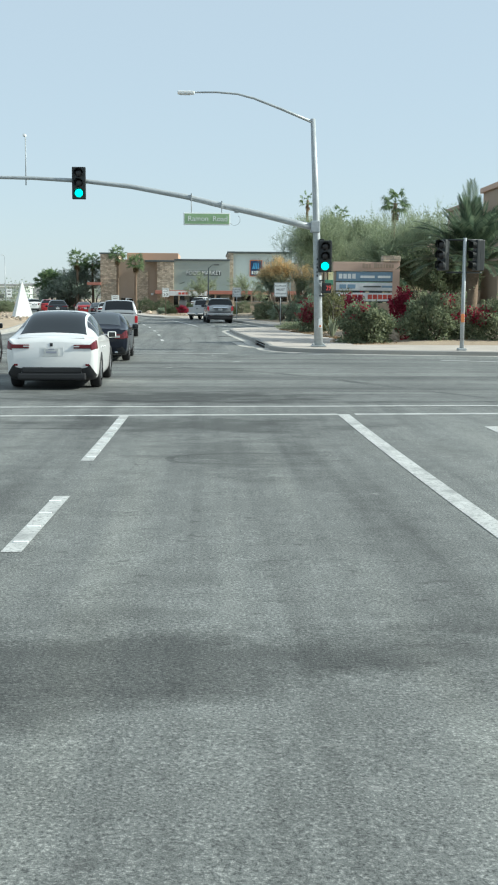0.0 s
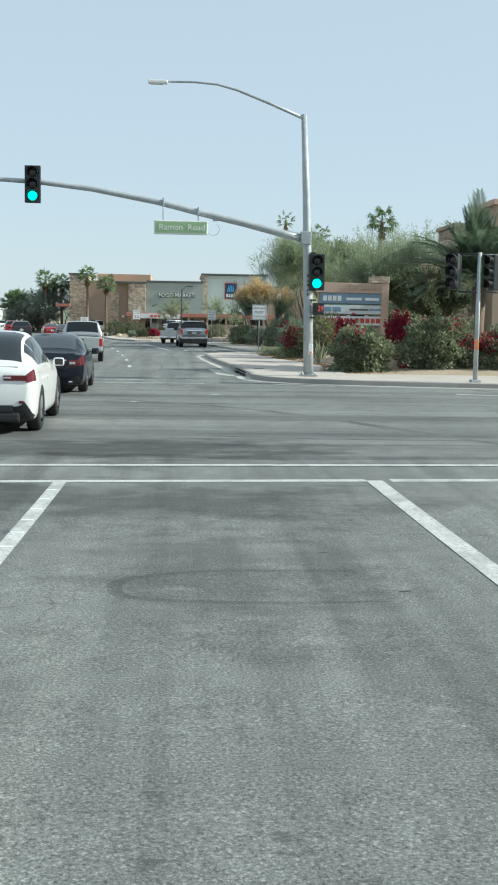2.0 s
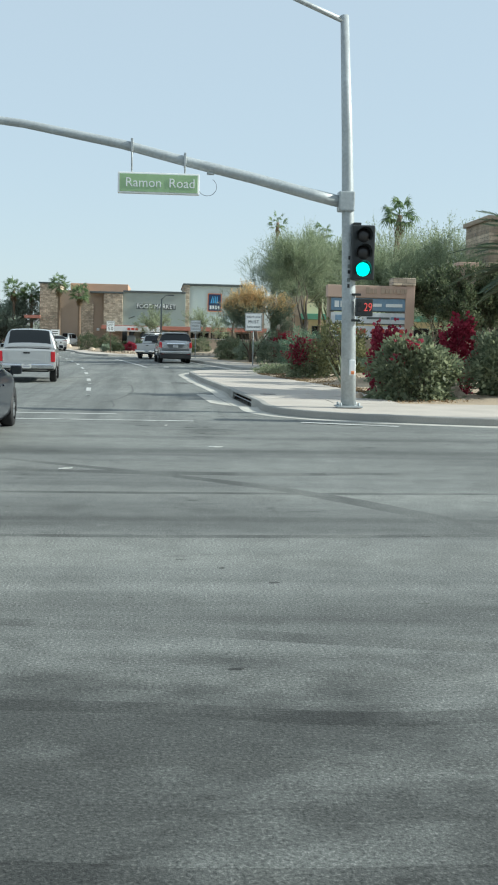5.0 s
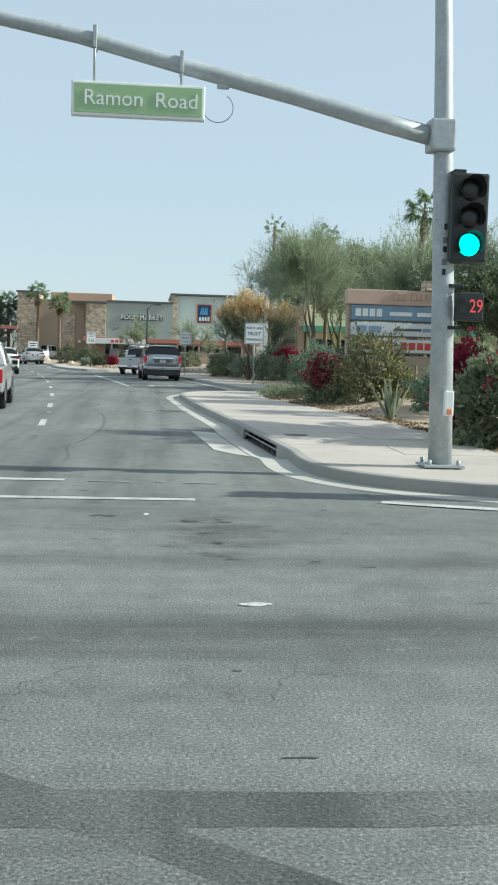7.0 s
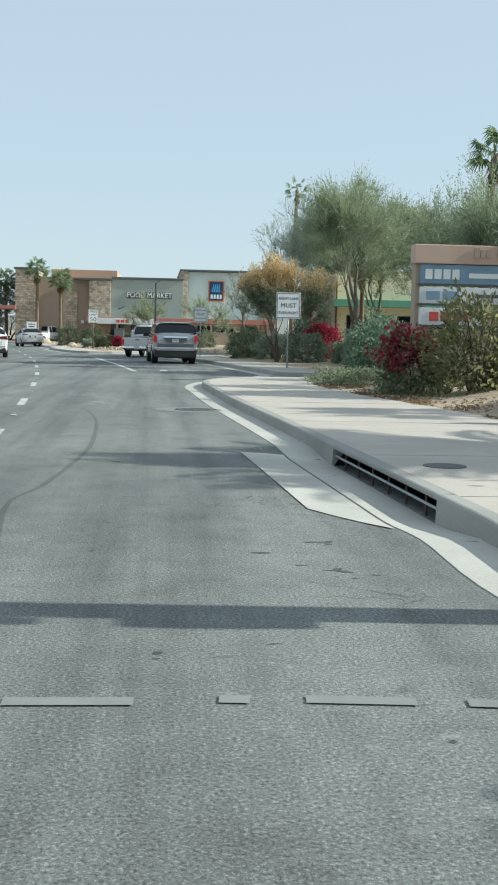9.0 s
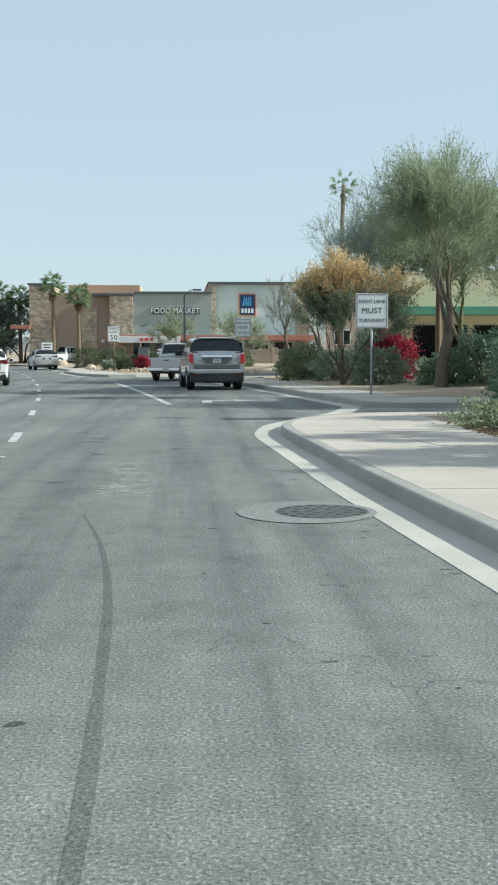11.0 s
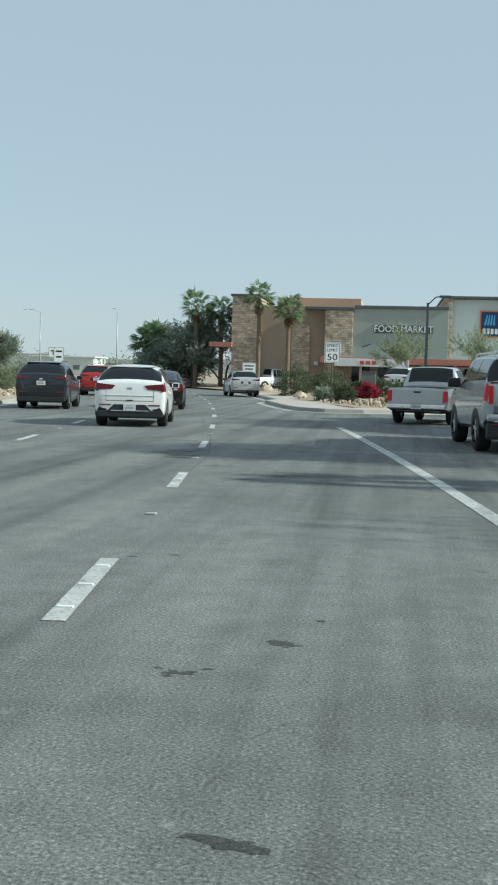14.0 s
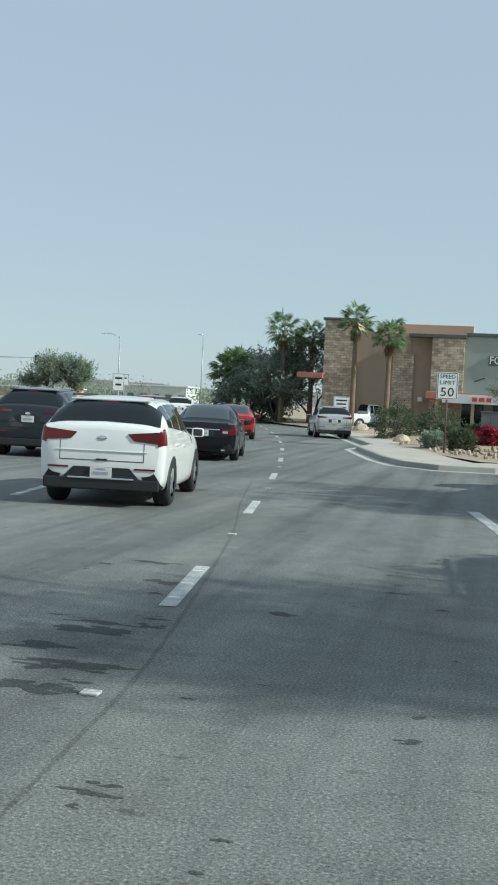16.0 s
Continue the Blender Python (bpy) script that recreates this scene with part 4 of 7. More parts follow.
    boxed("camera_unit", (-6.7, 44.1, 7.78), (0.1, 0.26, 0.1), M_SIGN_WHITE, t, 0.03)
    # countdown box
    cb = boxed("walk_signal", (4.41, 43.9, 2.34), (0.36, 0.2, 0.38), M_SIGHEAD, t, 0.02, "black box with red countdown digits")
    lettering("digits", "29", 0.25, M_LED_RED, cb, Matrix.Translation((4.48, 43.792, 2.34)) @ facing_back(), 0.75)
    bm = box(bmesh.new(), (4.295, 43.795, 2.30), (0.08, 0.008, 0.11), 0.003)
    for k in range(4):
        box(bm, (4.263 + 0.021 * k, 43.795, 2.40), (0.013, 0.008, 0.10), 0.003)
    part("stop_symbol", bm, M_LENS_OFF, cb)
    boxed("mount", (4.25, 44.0, 2.62), (0.2, 0.08, 0.05), M_SIGHEAD, t, 0.01)
    boxed("mount", (4.25, 44.0, 2.06), (0.2, 0.08, 0.05), M_SIGHEAD, t, 0.01)
    btn = boxed("push_button", (4.20, 43.93, 1.04), (0.13, 0.1, 0.34), M_SIGN_WHITE, t, 0.02, "push button box with a small sign")
    boxed("button", (4.20, 43.872, 0.93), (0.07, 0.02, 0.07), M_ORANGE, btn, 0.01)
    for k, (dz, w) in enumerate(((0.0, 0.05), (0.13, 0.07), (0.30, 0.05), (0.42, 0.06), (0.60, 0.04))):
        boxed("sticker", (4.07, 43.985, 2.80 + dz), (w, 0.03, 0.08), M_CABINET if k % 2 else M_SIGN_BLACK, t, 0.004, "weathered dark sticker")
    return t


def corner_signal():
    t = thing("pedestrian_signal_pole", pose(9.03, 41.56, 0.15), "slim grey pole with two signal heads turned to the cross street", "traffic signal")
    roded("pole", [(0, 0, 0), (0, 0, 3.95)], [0.075, 0.06], M_GALV, t, 14)
    boxed("base", (0, 0, 0.04), (0.3, 0.3, 0.09), M_GALV, t, 0.02)
    roded("crossbar", [(-0.62, 0, 3.88), (0.62, 0, 3.88)], 0.03, M_SIGHEAD, t, 8)
    roded("crossbar", [(-0.62, 0, 2.75), (0.62, 0, 2.75)], 0.03, M_SIGHEAD, t, 8)
    for x, turn in ((-0.80, -38), (0.42, -75)):
        signal_head(t, pose(x, 0, 3.35, 0, 0, turn), -1, wide=0.33)
    boxed("button_box", (-0.02, -0.09, 1.15), (0.12, 0.09, 0.3), M_ORANGE, t, 0.02)
    return t


def panel_sign(name, at, turn, w, h, z, post, lines, label, post_mat):
    """A flat sign on a post: bordered panel, lines of letters (text, size, height on the panel)."""
    t = thing(name, pose(at[0], at[1], at[2], 0, 0, turn), label, "road sign")
    roded("post", [(0, 0.03, 0), (0, 0.03, z + h * 0.9)], post, post_mat, t, 8)
    p = boxed("panel", (0, 0, z + h / 2), (w, 0.012, h), M_SIGN_WHITE, t, 0.004)
    bm = bmesh.new()
    e = 0.018
    for c, s in (((0, -0.009, z + h - 0.035), (w - 0.07, 0.004, e)), ((0, -0.009, z + 0.035), (w - 0.07, 0.004, e)), ((-w / 2 + 0.035, -0.009, z + h / 2), (e, 0.004, h - 0.07)), ((w / 2 - 0.035, -0.009, z + h / 2), (e, 0.004, h - 0.07))):
        box(bm, c, s)
    part("border", bm, M_SIGN_BLACK, p)
    for text, size, v in lines:
        if text.startswith("#"):
            bm = bmesh.new()
            box(bm, (0, -0.009, z + v), (w * float(text[1:]), 0.004, size * 0.6))
            part("bar", bm, M_SIGN_BLACK, p)
        else:
            lettering("letters", text, size, M_SIGN_BLACK, p, Matrix.Translation((0, -0.008, z + v)) @ facing_back(), 1.0, 0.003, 1.05, w * (0.80 if " " in text else 0.62 if len(text) < 5 else 0.72))
    return t


mast_arm_signal()
corner_signal()
panel_sign("lane_sign", (5.16, 81.7, 0.15), 2, 0.95, 1.0, 1.93, 0.03, [("RIGHT LANE", 0.145, 0.77), ("MUST", 0.235, 0.50), ("TURN RIGHT", 0.145, 0.22)], "white lettered traffic lane sign on a steel post", M_GALV)
panel_sign("lane_sign", (2.5, 100.2, 0.15), 4, 0.76, 0.84, 1.92, 0.03, [("RIGHT LANE", 0.13, 0.64), ("MUST", 0.19, 0.42), ("TURN RIGHT", 0.13, 0.19)], "white lettered lane sign on a post by the shrubs", M_GALV)
panel_sign("speed_sign", (-4.53, 120.5, 0.15), 6, 0.74, 0.96, 1.9, 0.035, [("SPEED", 0.2, 0.80), ("LIMIT", 0.2, 0.59), ("50", 0.44, 0.25)], "white SPEED LIMIT 50 sign on a rusty post", M_RUST)
panel_sign("small_sign", (-12.6, 153.5, 0.15), 6, 1.05, 0.95, 1.2, 0.04, [("#0.7", 0.16, 0.7), ("#0.6", 0.16, 0.46), ("#0.65", 0.16, 0.22)], "white notice board in front of the shop wall", M_GALV)


# ---- plants ----
def leaf_quads(rng, pts, dirs, length, width, jitter=0.5):
    """One narrow four-sided leaf at every point, turned about its direction."""
    n = len(pts)
    d = dirs + rng.normal(0, jitter, (n, 3))
    d /= np.linalg.norm(d, axis=1)[:, None] + 1e-9
    s = np.cross(d, rng.normal(0, 1, (n, 3)))
    s /= np.linalg.norm(s, axis=1)[:, None] + 1e-9
    L = (length * rng.uniform(0.6, 1.3, n))[:, None]
    W = (width * rng.uniform(0.6, 1.3, n))[:, None]
    v = np.stack([pts, pts + d * L * 0.5 + s * W * 0.5, pts + d * L, pts + d * L * 0.5 - s * W * 0.5], 1).reshape(-1, 3)
    f = np.arange(4 * n).reshape(-1, 4)
    return v, f


def add_mesh(name, v, f, material, parent, label=""):
    me = bpy.data.meshes.new(name)
    me.vertices.add(len(v))
    me.vertices.foreach_set("co", np.asarray(v, np.float32).ravel())
    k = f.shape[1]
    me.loops.add(f.size)
    me.loops.foreach_set("vertex_index", f.astype(np.int32).ravel())
    me.polygons.add(len(f))
    me.polygons.foreach_set("loop_start", np.arange(0, f.size, k, dtype=np.int32))
    me.update(calc_edges=True)
    return tagged(link(name, me, material, parent, label), kind="stuff")


def grow(rng, bm, p, d, length, r, depth, tips, spread=0.55, lift=0.12, kids=(2, 4), bend=0.16, low=2):
    """A limb of three bent lengths, which then forks."""
    pts, rad = [p], [r]
    for i in range(3):
        d = (d + Vector(rng.normal(0, bend, 3)) + Vector((0, 0, lift))).normalized()
        p = p + d * length / 3
        pts.append(p)
        rad.append(r * (1 - 0.17 * (i + 1)))
    rod(bm, pts, rad, 7 if r > 0.04 else 4, cap=False)
    if depth <= 0:
        tips.append((p, d, length))
        return
    if depth <= low:
        tips.append((pts[2], d, length))
        tips.append((pts[1].lerp(pts[2], 0.5), d, length))
    for k in range(rng.integers(kids[0], kids[1])):
        side = Vector(rng.normal(0, 1, 3))
        nd = (d + side.normalized() * spread).normalized()
        grow(rng, bm, p if k < 2 else pts[2], nd, length * rng.uniform(0.62, 0.85), rad[-1] * 0.72, depth - 1, tips, spread, lift, kids, bend, low)


def tree(name, seed, height, trunks, label, leaf, per_tip, leaf_size, reach=0.5, bark=M_BARK, depth=4, spread=0.6, lift=0.1, lean=0.35, m=None, droop=0.0, r=0.12, leaf2=None, category="tree", share2=0.0, twig=None, dense=9, low=2, kids=(2, 4)):
    """A branching tree: tapered forking trunk, and a crown of many small leaves about the twigs."""
    rng = np.random.default_rng(seed)
    t = thing(name, m, label, category)
    bm = bmesh.new()
    tips = []
    first = height * 0.30
    for k in range(trunks):
        a = 2 * math.pi * (k + rng.uniform(0, 0.6)) / max(trunks, 1)
        d = Vector((math.cos(a) * lean, math.sin(a) * lean, 1)).normalized()
        grow(rng, bm, Vector((0, 0, -0.05)), d, first, r / math.sqrt(trunks), depth, tips, spread, lift, kids, low=low)
    top = max(q[0].z for q in tips)
    sc = height / (top + reach * 0.4)
    bmesh.ops.scale(bm, vec=(sc, sc, sc), verts=bm.verts)
    part("trunk", bm, bark, t)
    # fine twigs about every tip, leaves along each twig
    T0, TD, TL = [], [], []
    for p, d, ln in tips:
        k = max(2, int(per_tip / 7 * rng.uniform(0.6, 1.4)))
        dd = np.array(d) + rng.normal(0, 0.42, (k, 3)) + (0, 0, 0.38 - droop)
        dd /= np.linalg.norm(dd, axis=1)[:, None]
        T0.append(np.array(p) * sc + rng.normal(0, 0.05, (k, 3)))
        TD.append(dd)
        TL.append(reach * rng.uniform(0.7, 1.5, k))
    T0, TD, TL = np.concatenate(T0), np.concatenate(TD), np.concatenate(TL)
    side = np.cross(TD, rng.normal(0, 1, TD.shape))
    side /= np.linalg.norm(side, axis=1)[:, None]
    w = 0.009
    mid = T0 + TD * TL[:, None] * 0.55 + rng.normal(0, 0.03, T0.shape)
    end = T0 + TD * TL[:, None] + (0, 0, 0.02)
    tv = np.stack([T0 - side * w, T0 + side * w, mid + side * w * 0.7, mid - side * w * 0.7, end + side * w * 0.3, end - side * w * 0.3], 1).reshape(-1, 3)
    o = (np.arange(len(T0)) * 6)[:, None]
    tf = np.concatenate([o + np.array([[0, 1, 2, 3]]), o + np.array([[3, 2, 4, 5]])])
    add_mesh("fine_growth", tv, tf, twig or bark, t)
    n = dense
    u = rng.uniform(0.1, 1.05, (len(T0), n))
    P = (T0[:, None] + (end - T0)[:, None] * u[..., None] + rng.normal(0, 0.02 + 0.03 * reach, (len(T0), n, 3))).reshape(-1, 3)
    D = np.repeat(TD, n, 0)
    P[:, 2] = np.maximum(P[:, 2], 0.25)
    if leaf2 is not None:
        hot = (P[:, 2] + rng.normal(0, height * 0.06, len(P))) > np.quantile(P[:, 2], 1 - share2)
        v, f = leaf_quads(rng, P[hot], D[hot], *leaf_size)
        add_mesh("blossom", v, f, leaf2, t, "yellow orange upper leaves")
        P, D = P[~hot], D[~hot]
    v, f = leaf_quads(rng, P, D, *leaf_size)
    add_mesh("crown", v, f, leaf, t)
    return t


def bush(name, seed, size, n, label, leaf, leaf_size, m, flower=None, flowers=0, flower_at=None, category="bush", twigs=14):
    """A shrub: short forked stems inside an uneven shell of leaves, some with flowers."""
    rng = np.random.default_rng(seed)
    t = thing(name, m, label, category)
    bm = bmesh.new()
    for k in range(twigs):
        a = rng.uniform(0, 2 * math.pi)
        e = Vector((math.cos(a) * size[0] * 0.38, math.sin(a) * size[1] * 0.38, size[2] * rng.uniform(0.55, 0.9)))
        rod(bm, [(0.1 * math.cos(a), 0.1 * math.sin(a), -0.05), e * 0.5 + Vector((0, 0, size[2] * 0.1)), e], [0.03, 0.018, 0.008], 5, cap=False)
    tagged(part("woody_base", bm, M_BARK, t), kind="stuff")
    n = int(n * 1.5)
    d = rng.normal(0, 1, (n, 3))
    d /= np.linalg.norm(d, axis=1)[:, None]
    flat = np.linalg.norm(d[:, :2], axis=1)
    low = d[:, 2] < 0.15
    d[low, :2] *= (np.maximum(flat[low], 0.86) / (flat[low] + 1e-6))[:, None]
    rad = rng.uniform(0.35, 1.0, n) ** 0.45
    ph = rng.uniform(0, 6, 8)
    lump = 1 + 0.20 * np.sin(d[:, 0] * 6 + ph[0]) * np.sin(d[:, 1] * 5 + ph[1]) + 0.15 * np.sin(d[:, 2] * 7 + ph[2] + d[:, 0] * 4) + 0.12 * np.sin(d[:, 0] * 13 + ph[3]) * np.sin(d[:, 2] * 11 + ph[4])
    rad = rad * lump * np.where(rng.uniform(0, 1, n) < 0.05, rng.uniform(1.05, 1.3, n), 1.0)
    p = np.stack([d[:, 0] * rad * size[0] / 2, d[:, 1] * rad * size[1] / 2, np.maximum(0.03 + 0.05 * rng.uniform(0, 1, n), (0.46 + d[:, 2] * rad * 0.54) * size[2])], 1)
    p += rng.normal(0, 0.03, p.shape)
    out = d.copy()
    out[:, 2] += 0.3
    v, f = leaf_quads(rng, p, out, *leaf_size, jitter=0.7)
    add_mesh("leaves", v, f, leaf, t)
    if flower is not None:
        c = np.array(flower_at) if flower_at else np.array([[0.2, -0.6, 0.7]])
        w = np.min(np.linalg.norm(d[:, None, :] - c[None], axis=2), axis=1) + rng.normal(0, 0.12, n)
        idx = np.argsort(w)[:flowers]
        v, f = leaf_quads(rng, p[idx] * np.array([1.04, 1.04, 1.02]), out[idx], leaf_size[0] * 0.9, leaf_size[1] * 1.4, jitter=0.9)
        add_mesh("blossom", v, f, flower, t, "deep red bracts")
    return t


def fan_leaf(rng, origin, direction, stalk, blade, verts, faces, segs=15, droop=0.25):
    """A fan palm leaf: a thin stalk that sags, then a cupped fan of long pointed fingers."""
    d = direction.normalized()
    s = d.cross(Vector((0, 0, 1)))
    s = s.normalized() if s.length > 1e-3 else Vector((1, 0, 0))
    n = s.cross(d)
    w = 0.02
    tip = origin + d * stalk - Vector((0, 0, 0.06 * stalk))
    k = len(verts)
    verts += [origin - s * w * 1.5, origin + s * w * 1.5, tip + s * w * 0.6, tip - s * w * 0.6]
    faces.append((k, k + 1, k + 2, k + 3))
    roll = rng.uniform(-0.6, 0.6)
    s, n = s * math.cos(roll) + n * math.sin(roll), n * math.cos(roll) - s * math.sin(roll)
    for i in range(segs):
        a = radians(-112 + 224 * i / (segs - 1))
        e = (d * math.cos(a) + s * math.sin(a) - n * 0.22 * abs(math.sin(a))).normalized()
        L = blade * (0.72 + 0.28 * math.cos(a)) * rng.uniform(0.85, 1.12)
        c = e.cross(n).normalized() * blade * 0.062
        m1 = tip + e * L * 0.5
        m2 = tip + e * L - Vector((0, 0, droop * L * rng.uniform(0.3, 1.3)))
        k = len(verts)
        verts += [tip, m1 - c + n * 0.012, m2, m1 + c + n * 0.012]
        faces.append((k, k + 1, k + 2, k + 3))


def fan_palm(seed, height, m, label, leaves=34, blade=0.85, skirt=26, r=0.22, lean=0.0, ragged=0.25):
    """A fan palm: ringed tapered trunk, a round crown of fans on long stalks and a skirt of dry ones."""
    rng = np.random.default_rng(seed)
    t = thing("palm_tree", m, label, "palm tree")
    pts = [Vector((lean * (z / height) ** 2, 0, z)) for z in np.linspace(-0.1, height, 14)]
    rad = [r * (1.15 if i == 0 else 1.0 - 0.35 * i / 13) * (1 + 0.05 * (i % 2)) for i in range(14)]
    part("trunk", rod(bmesh.new(), pts, rad, 12), M_PALM_TRUNK, t)
    top = pts[-1]
    v, f = [], []
    for k in range(leaves):
        a = k * 2.399 + rng.uniform(-0.25, 0.25)
        e = math.asin(min(0.99, max(-0.75, -0.62 + 1.6 * (k + 0.5) / leaves + rng.uniform(-0.1, 0.1))))
        d = Vector((math.cos(a) * math.cos(e), math.sin(a) * math.cos(e), math.sin(e)))
        fan_leaf(rng, top + Vector((0, 0, rng.uniform(-0.15, 0.2))), d, blade * rng.uniform(0.85, 1.25), blade * rng.uniform(0.75, 1.05), v, f, droop=ragged)
    raw("crown", v, f, M_LEAF_PALM, t)
    if skirt:
        v, f = [], []
        for k in range(skirt):
            a = k * 2.399
            e = radians(rng.uniform(-84, -52))
            fan_leaf(rng, top + Vector((0, 0, -rng.uniform(0.15, 0.9))), Vector((math.cos(a) * math.cos(e), math.sin(a) * math.cos(e), math.sin(e))), blade * 0.35, blade * 0.6, v, f, droop=0.35)
        raw("dry_skirt", v, f, M_LEAF_DEAD, t, "hanging dry brown fronds")
    return t


def date_palm(seed, height, m, label, fronds=30, length=2.4):
    """A feather palm: thick trunk and long arching fronds with many leaflets."""
    rng = np.random.default_rng(seed)
    t = thing("date_palm", m, label, "palm tree")
    part("trunk", rod(bmesh.new(), [(0, 0, -0.1), (0, 0, height * 0.3), (0.03, 0, height)], [0.3, 0.24, 0.28], 14), M_PALM_TRUNK, t)
    v, f = [], []
    for k in range(fronds):
        a = k * 2.399 + rng.uniform(-0.2, 0.2)
        e = radians(8 + 78 * rng.uniform(0, 1) ** 0.8)
        d = Vector((math.cos(a) * math.cos(e), math.sin(a) * math.cos(e), math.sin(e)))
        p = Vector((0.03, 0, height - 0.05))
        L = length * rng.uniform(0.8, 1.15)
        n = 16
        for i in range(n):
            q = p + d * L / n
            d = (d + Vector((0, 0, -0.085 * (0.3 + i / n)))).normalized()
            s = d.cross(Vector((0, 0, 1))).normalized()
            w = 0.02 * (1 - i / n) + 0.004
            b = len(v)
            v += [p - s * w, p + s * w, q + s * w, q - s * w]
            f.append((b, b + 1, b + 2, b + 3))
            if i > 2:
                ll = 0.62 * math.sin(math.pi * (0.12 + 0.8 * i / n)) * rng.uniform(0.85, 1.1)
                for sg in (-1, 1):
                    for h in (0, 0.5):
                        o = p.lerp(q, h)
                        tip = o + (s * sg * 0.8 + d * 0.75 + Vector((0, 0, 0.15))).normalized() * ll
                        b = len(v)
                        c = d * 0.042
                        v += [o - c, o.lerp(tip, 0.5) - c * 1.3, tip, o.lerp(tip, 0.5) + c * 1.3]
                        f.append((b, b + 1, b + 2, b + 3))
            p = q
    raw("crown", v, f, M_LEAF_DATE, t)
    return t


def agave(m):
    rng = np.random.default_rng(5)
    t = thing("agave", m, "grey green agave with stiff upright pointed leaves", "plant")
    for k in range(15):
        a = k * 2.4
        e = radians(rng.uniform(58, 86))
        d = Vector((math.cos(a) * math.cos(e), math.sin(a) * math.cos(e), math.sin(e)))
        s = d.cross(Vector((0, 0, 1))).normalized() * 0.075
        L = rng.uniform(0.75, 1.2)
        n = s.cross(d).normalized() * 0.02
        base = Vector((0, 0, -0.03))
        vs = [base - s * 0.8, base - n, base + s * 0.8, base + d * L * 0.4 - s - n * -1, base + d * L * 0.4 - n * 2, base + d * L * 0.4 + s + n, base + d * L + Vector((0, 0, -0.03))]
        raw("leaf", vs, [(0, 1, 4, 3), (1, 2, 5, 4), (3, 4, 6), (4, 5, 6), (0, 3, 5, 2), (3, 6, 5)], M_AGAVE, t)
    return t


def rock(seed, m, size, label="tan rough landscape boulder on sand"):
    rng = np.random.default_rng(seed)
    bm = bmesh.new()
    bmesh.ops.create_icosphere(bm, subdivisions=2, radius=0.5)
    for v in bm.verts:
        v.co *= 1 + 0.28 * noise.noise(v.co * 2.2 + Vector((seed, 0, 0)))
        v.co = Vector((v.co.x * size[0], v.co.y * size[1], max(-0.1, v.co.z * size[2])))
    ob = part("rock", bm, M_ROCK, None)
    ob.matrix_basis = m
    return tagged(ob, label, "rock")


# ---- vehicles ----
def spline(rows, s):
    """Smooth value between the rows at the fractional index s."""
    n = len(rows)
    i = min(max(int(math.floor(s)), 0), n - 2)
    t = s - i
    p0, p1, p2, p3 = rows[max(i - 1, 0)], rows[i], rows[i + 1], rows[min(i + 2, n - 1)]
    return 0.5 * (2 * p1 + (p2 - p0) * t + (2 * p0 - 5 * p1 + 4 * p2 - p3) * t * t + (3 * p1 - p0 - 3 * p2 + p3) * t ** 3)


class Hull:
    """A car body's skin. Each station: y, floor, belt, roof, half width, roof half width. Round the section v runs
    from the keel (0) over sill (2), flank (3, 4), belt (5), glass (6), roof edge (7) to the roof's middle (9)."""

    def __init__(self, stations):
        self.st = [np.array(r, float) for r in stations]

    def at(self, s, v):
        y, zf, zb, zr, w, wr = spline(self.st, s)
        h = zb - zf
        k = min(1.0, max(0.0, (zr - zb) / 0.35))
        pts = [np.array(p) for p in ((0, zf), (0.72 * w, zf), (w - 0.05, zf + 0.06), (w - 0.008, zf + 0.40 * h), (w, zf + 0.70 * h), (w - 0.035, zb),
                                     ((w - 0.035 + wr) / 2 + 0.025 * k, zb + (zr - zb) * 0.52), (wr, zr - 0.015 - 0.045 * k), (wr * 0.72, zr + 0.006), (0, zr + 0.025))]
        x, z = spline(pts, v)
        return Vector((x, y, z))

    def normal(self, s, v):
        e = 0.02
        a = self.at(s + e, v) - self.at(s - e, v)
        b = self.at(s, min(v + e, 9)) - self.at(s, max(v - e, 0))
        n = a.cross(b)
        return n.normalized() if n.length > 1e-9 else Vector((0, 0, 1))

    def skin(self, bm, s0, s1, v0, v1, lift=0.0, ns=8, nv=6, side=1):
        """Part of the skin as a sheet, lifted off it."""
        g = []
        for i in range(ns + 1):
            for j in range(nv + 1):
                s, v = s0 + (s1 - s0) * i / ns, v0 + (v1 - v0) * j / nv
                p = self.at(s, v)
                if lift:
                    p = p + self.normal(s, v) * lift
                g.append(bm.verts.new((p.x * side, p.y, p.z)))
        for i in range(ns):
            for j in range(nv):
                k = i * (nv + 1) + j
                q = (g[k], g[k + 1], g[k + nv + 2], g[k + nv + 1])
                f = bm.faces.new(q if side > 0 else q[::-1])
                f.smooth = True
        return bm

    def body(self):
        bm = bmesh.new()
        n = len(self.st) - 1
        for side in (1, -1):
            self.skin(bm, 0, n, 0, 9, 0, n * 4, 27, side)
        bmesh.ops.remove_doubles(bm, verts=bm.verts, dist=0.0005)
        bmesh.ops.holes_fill(bm, edges=[e for e in bm.edges if e.is_boundary])
        bmesh.ops.recalc_face_normals(bm, faces=bm.faces[:])
        return bm

    def whole(self, s0, s1, v0, lift=0.006, ns=8, nv=8):
        """A sheet across the car from one side to the other above v0."""
        bm = bmesh.new()
        for side in (1, -1):
            self.skin(bm, s0, s1, v0, 9, lift, ns, nv, side)
        bmesh.ops.remove_doubles(bm, verts=bm.verts, dist=0.0005)
        return bm


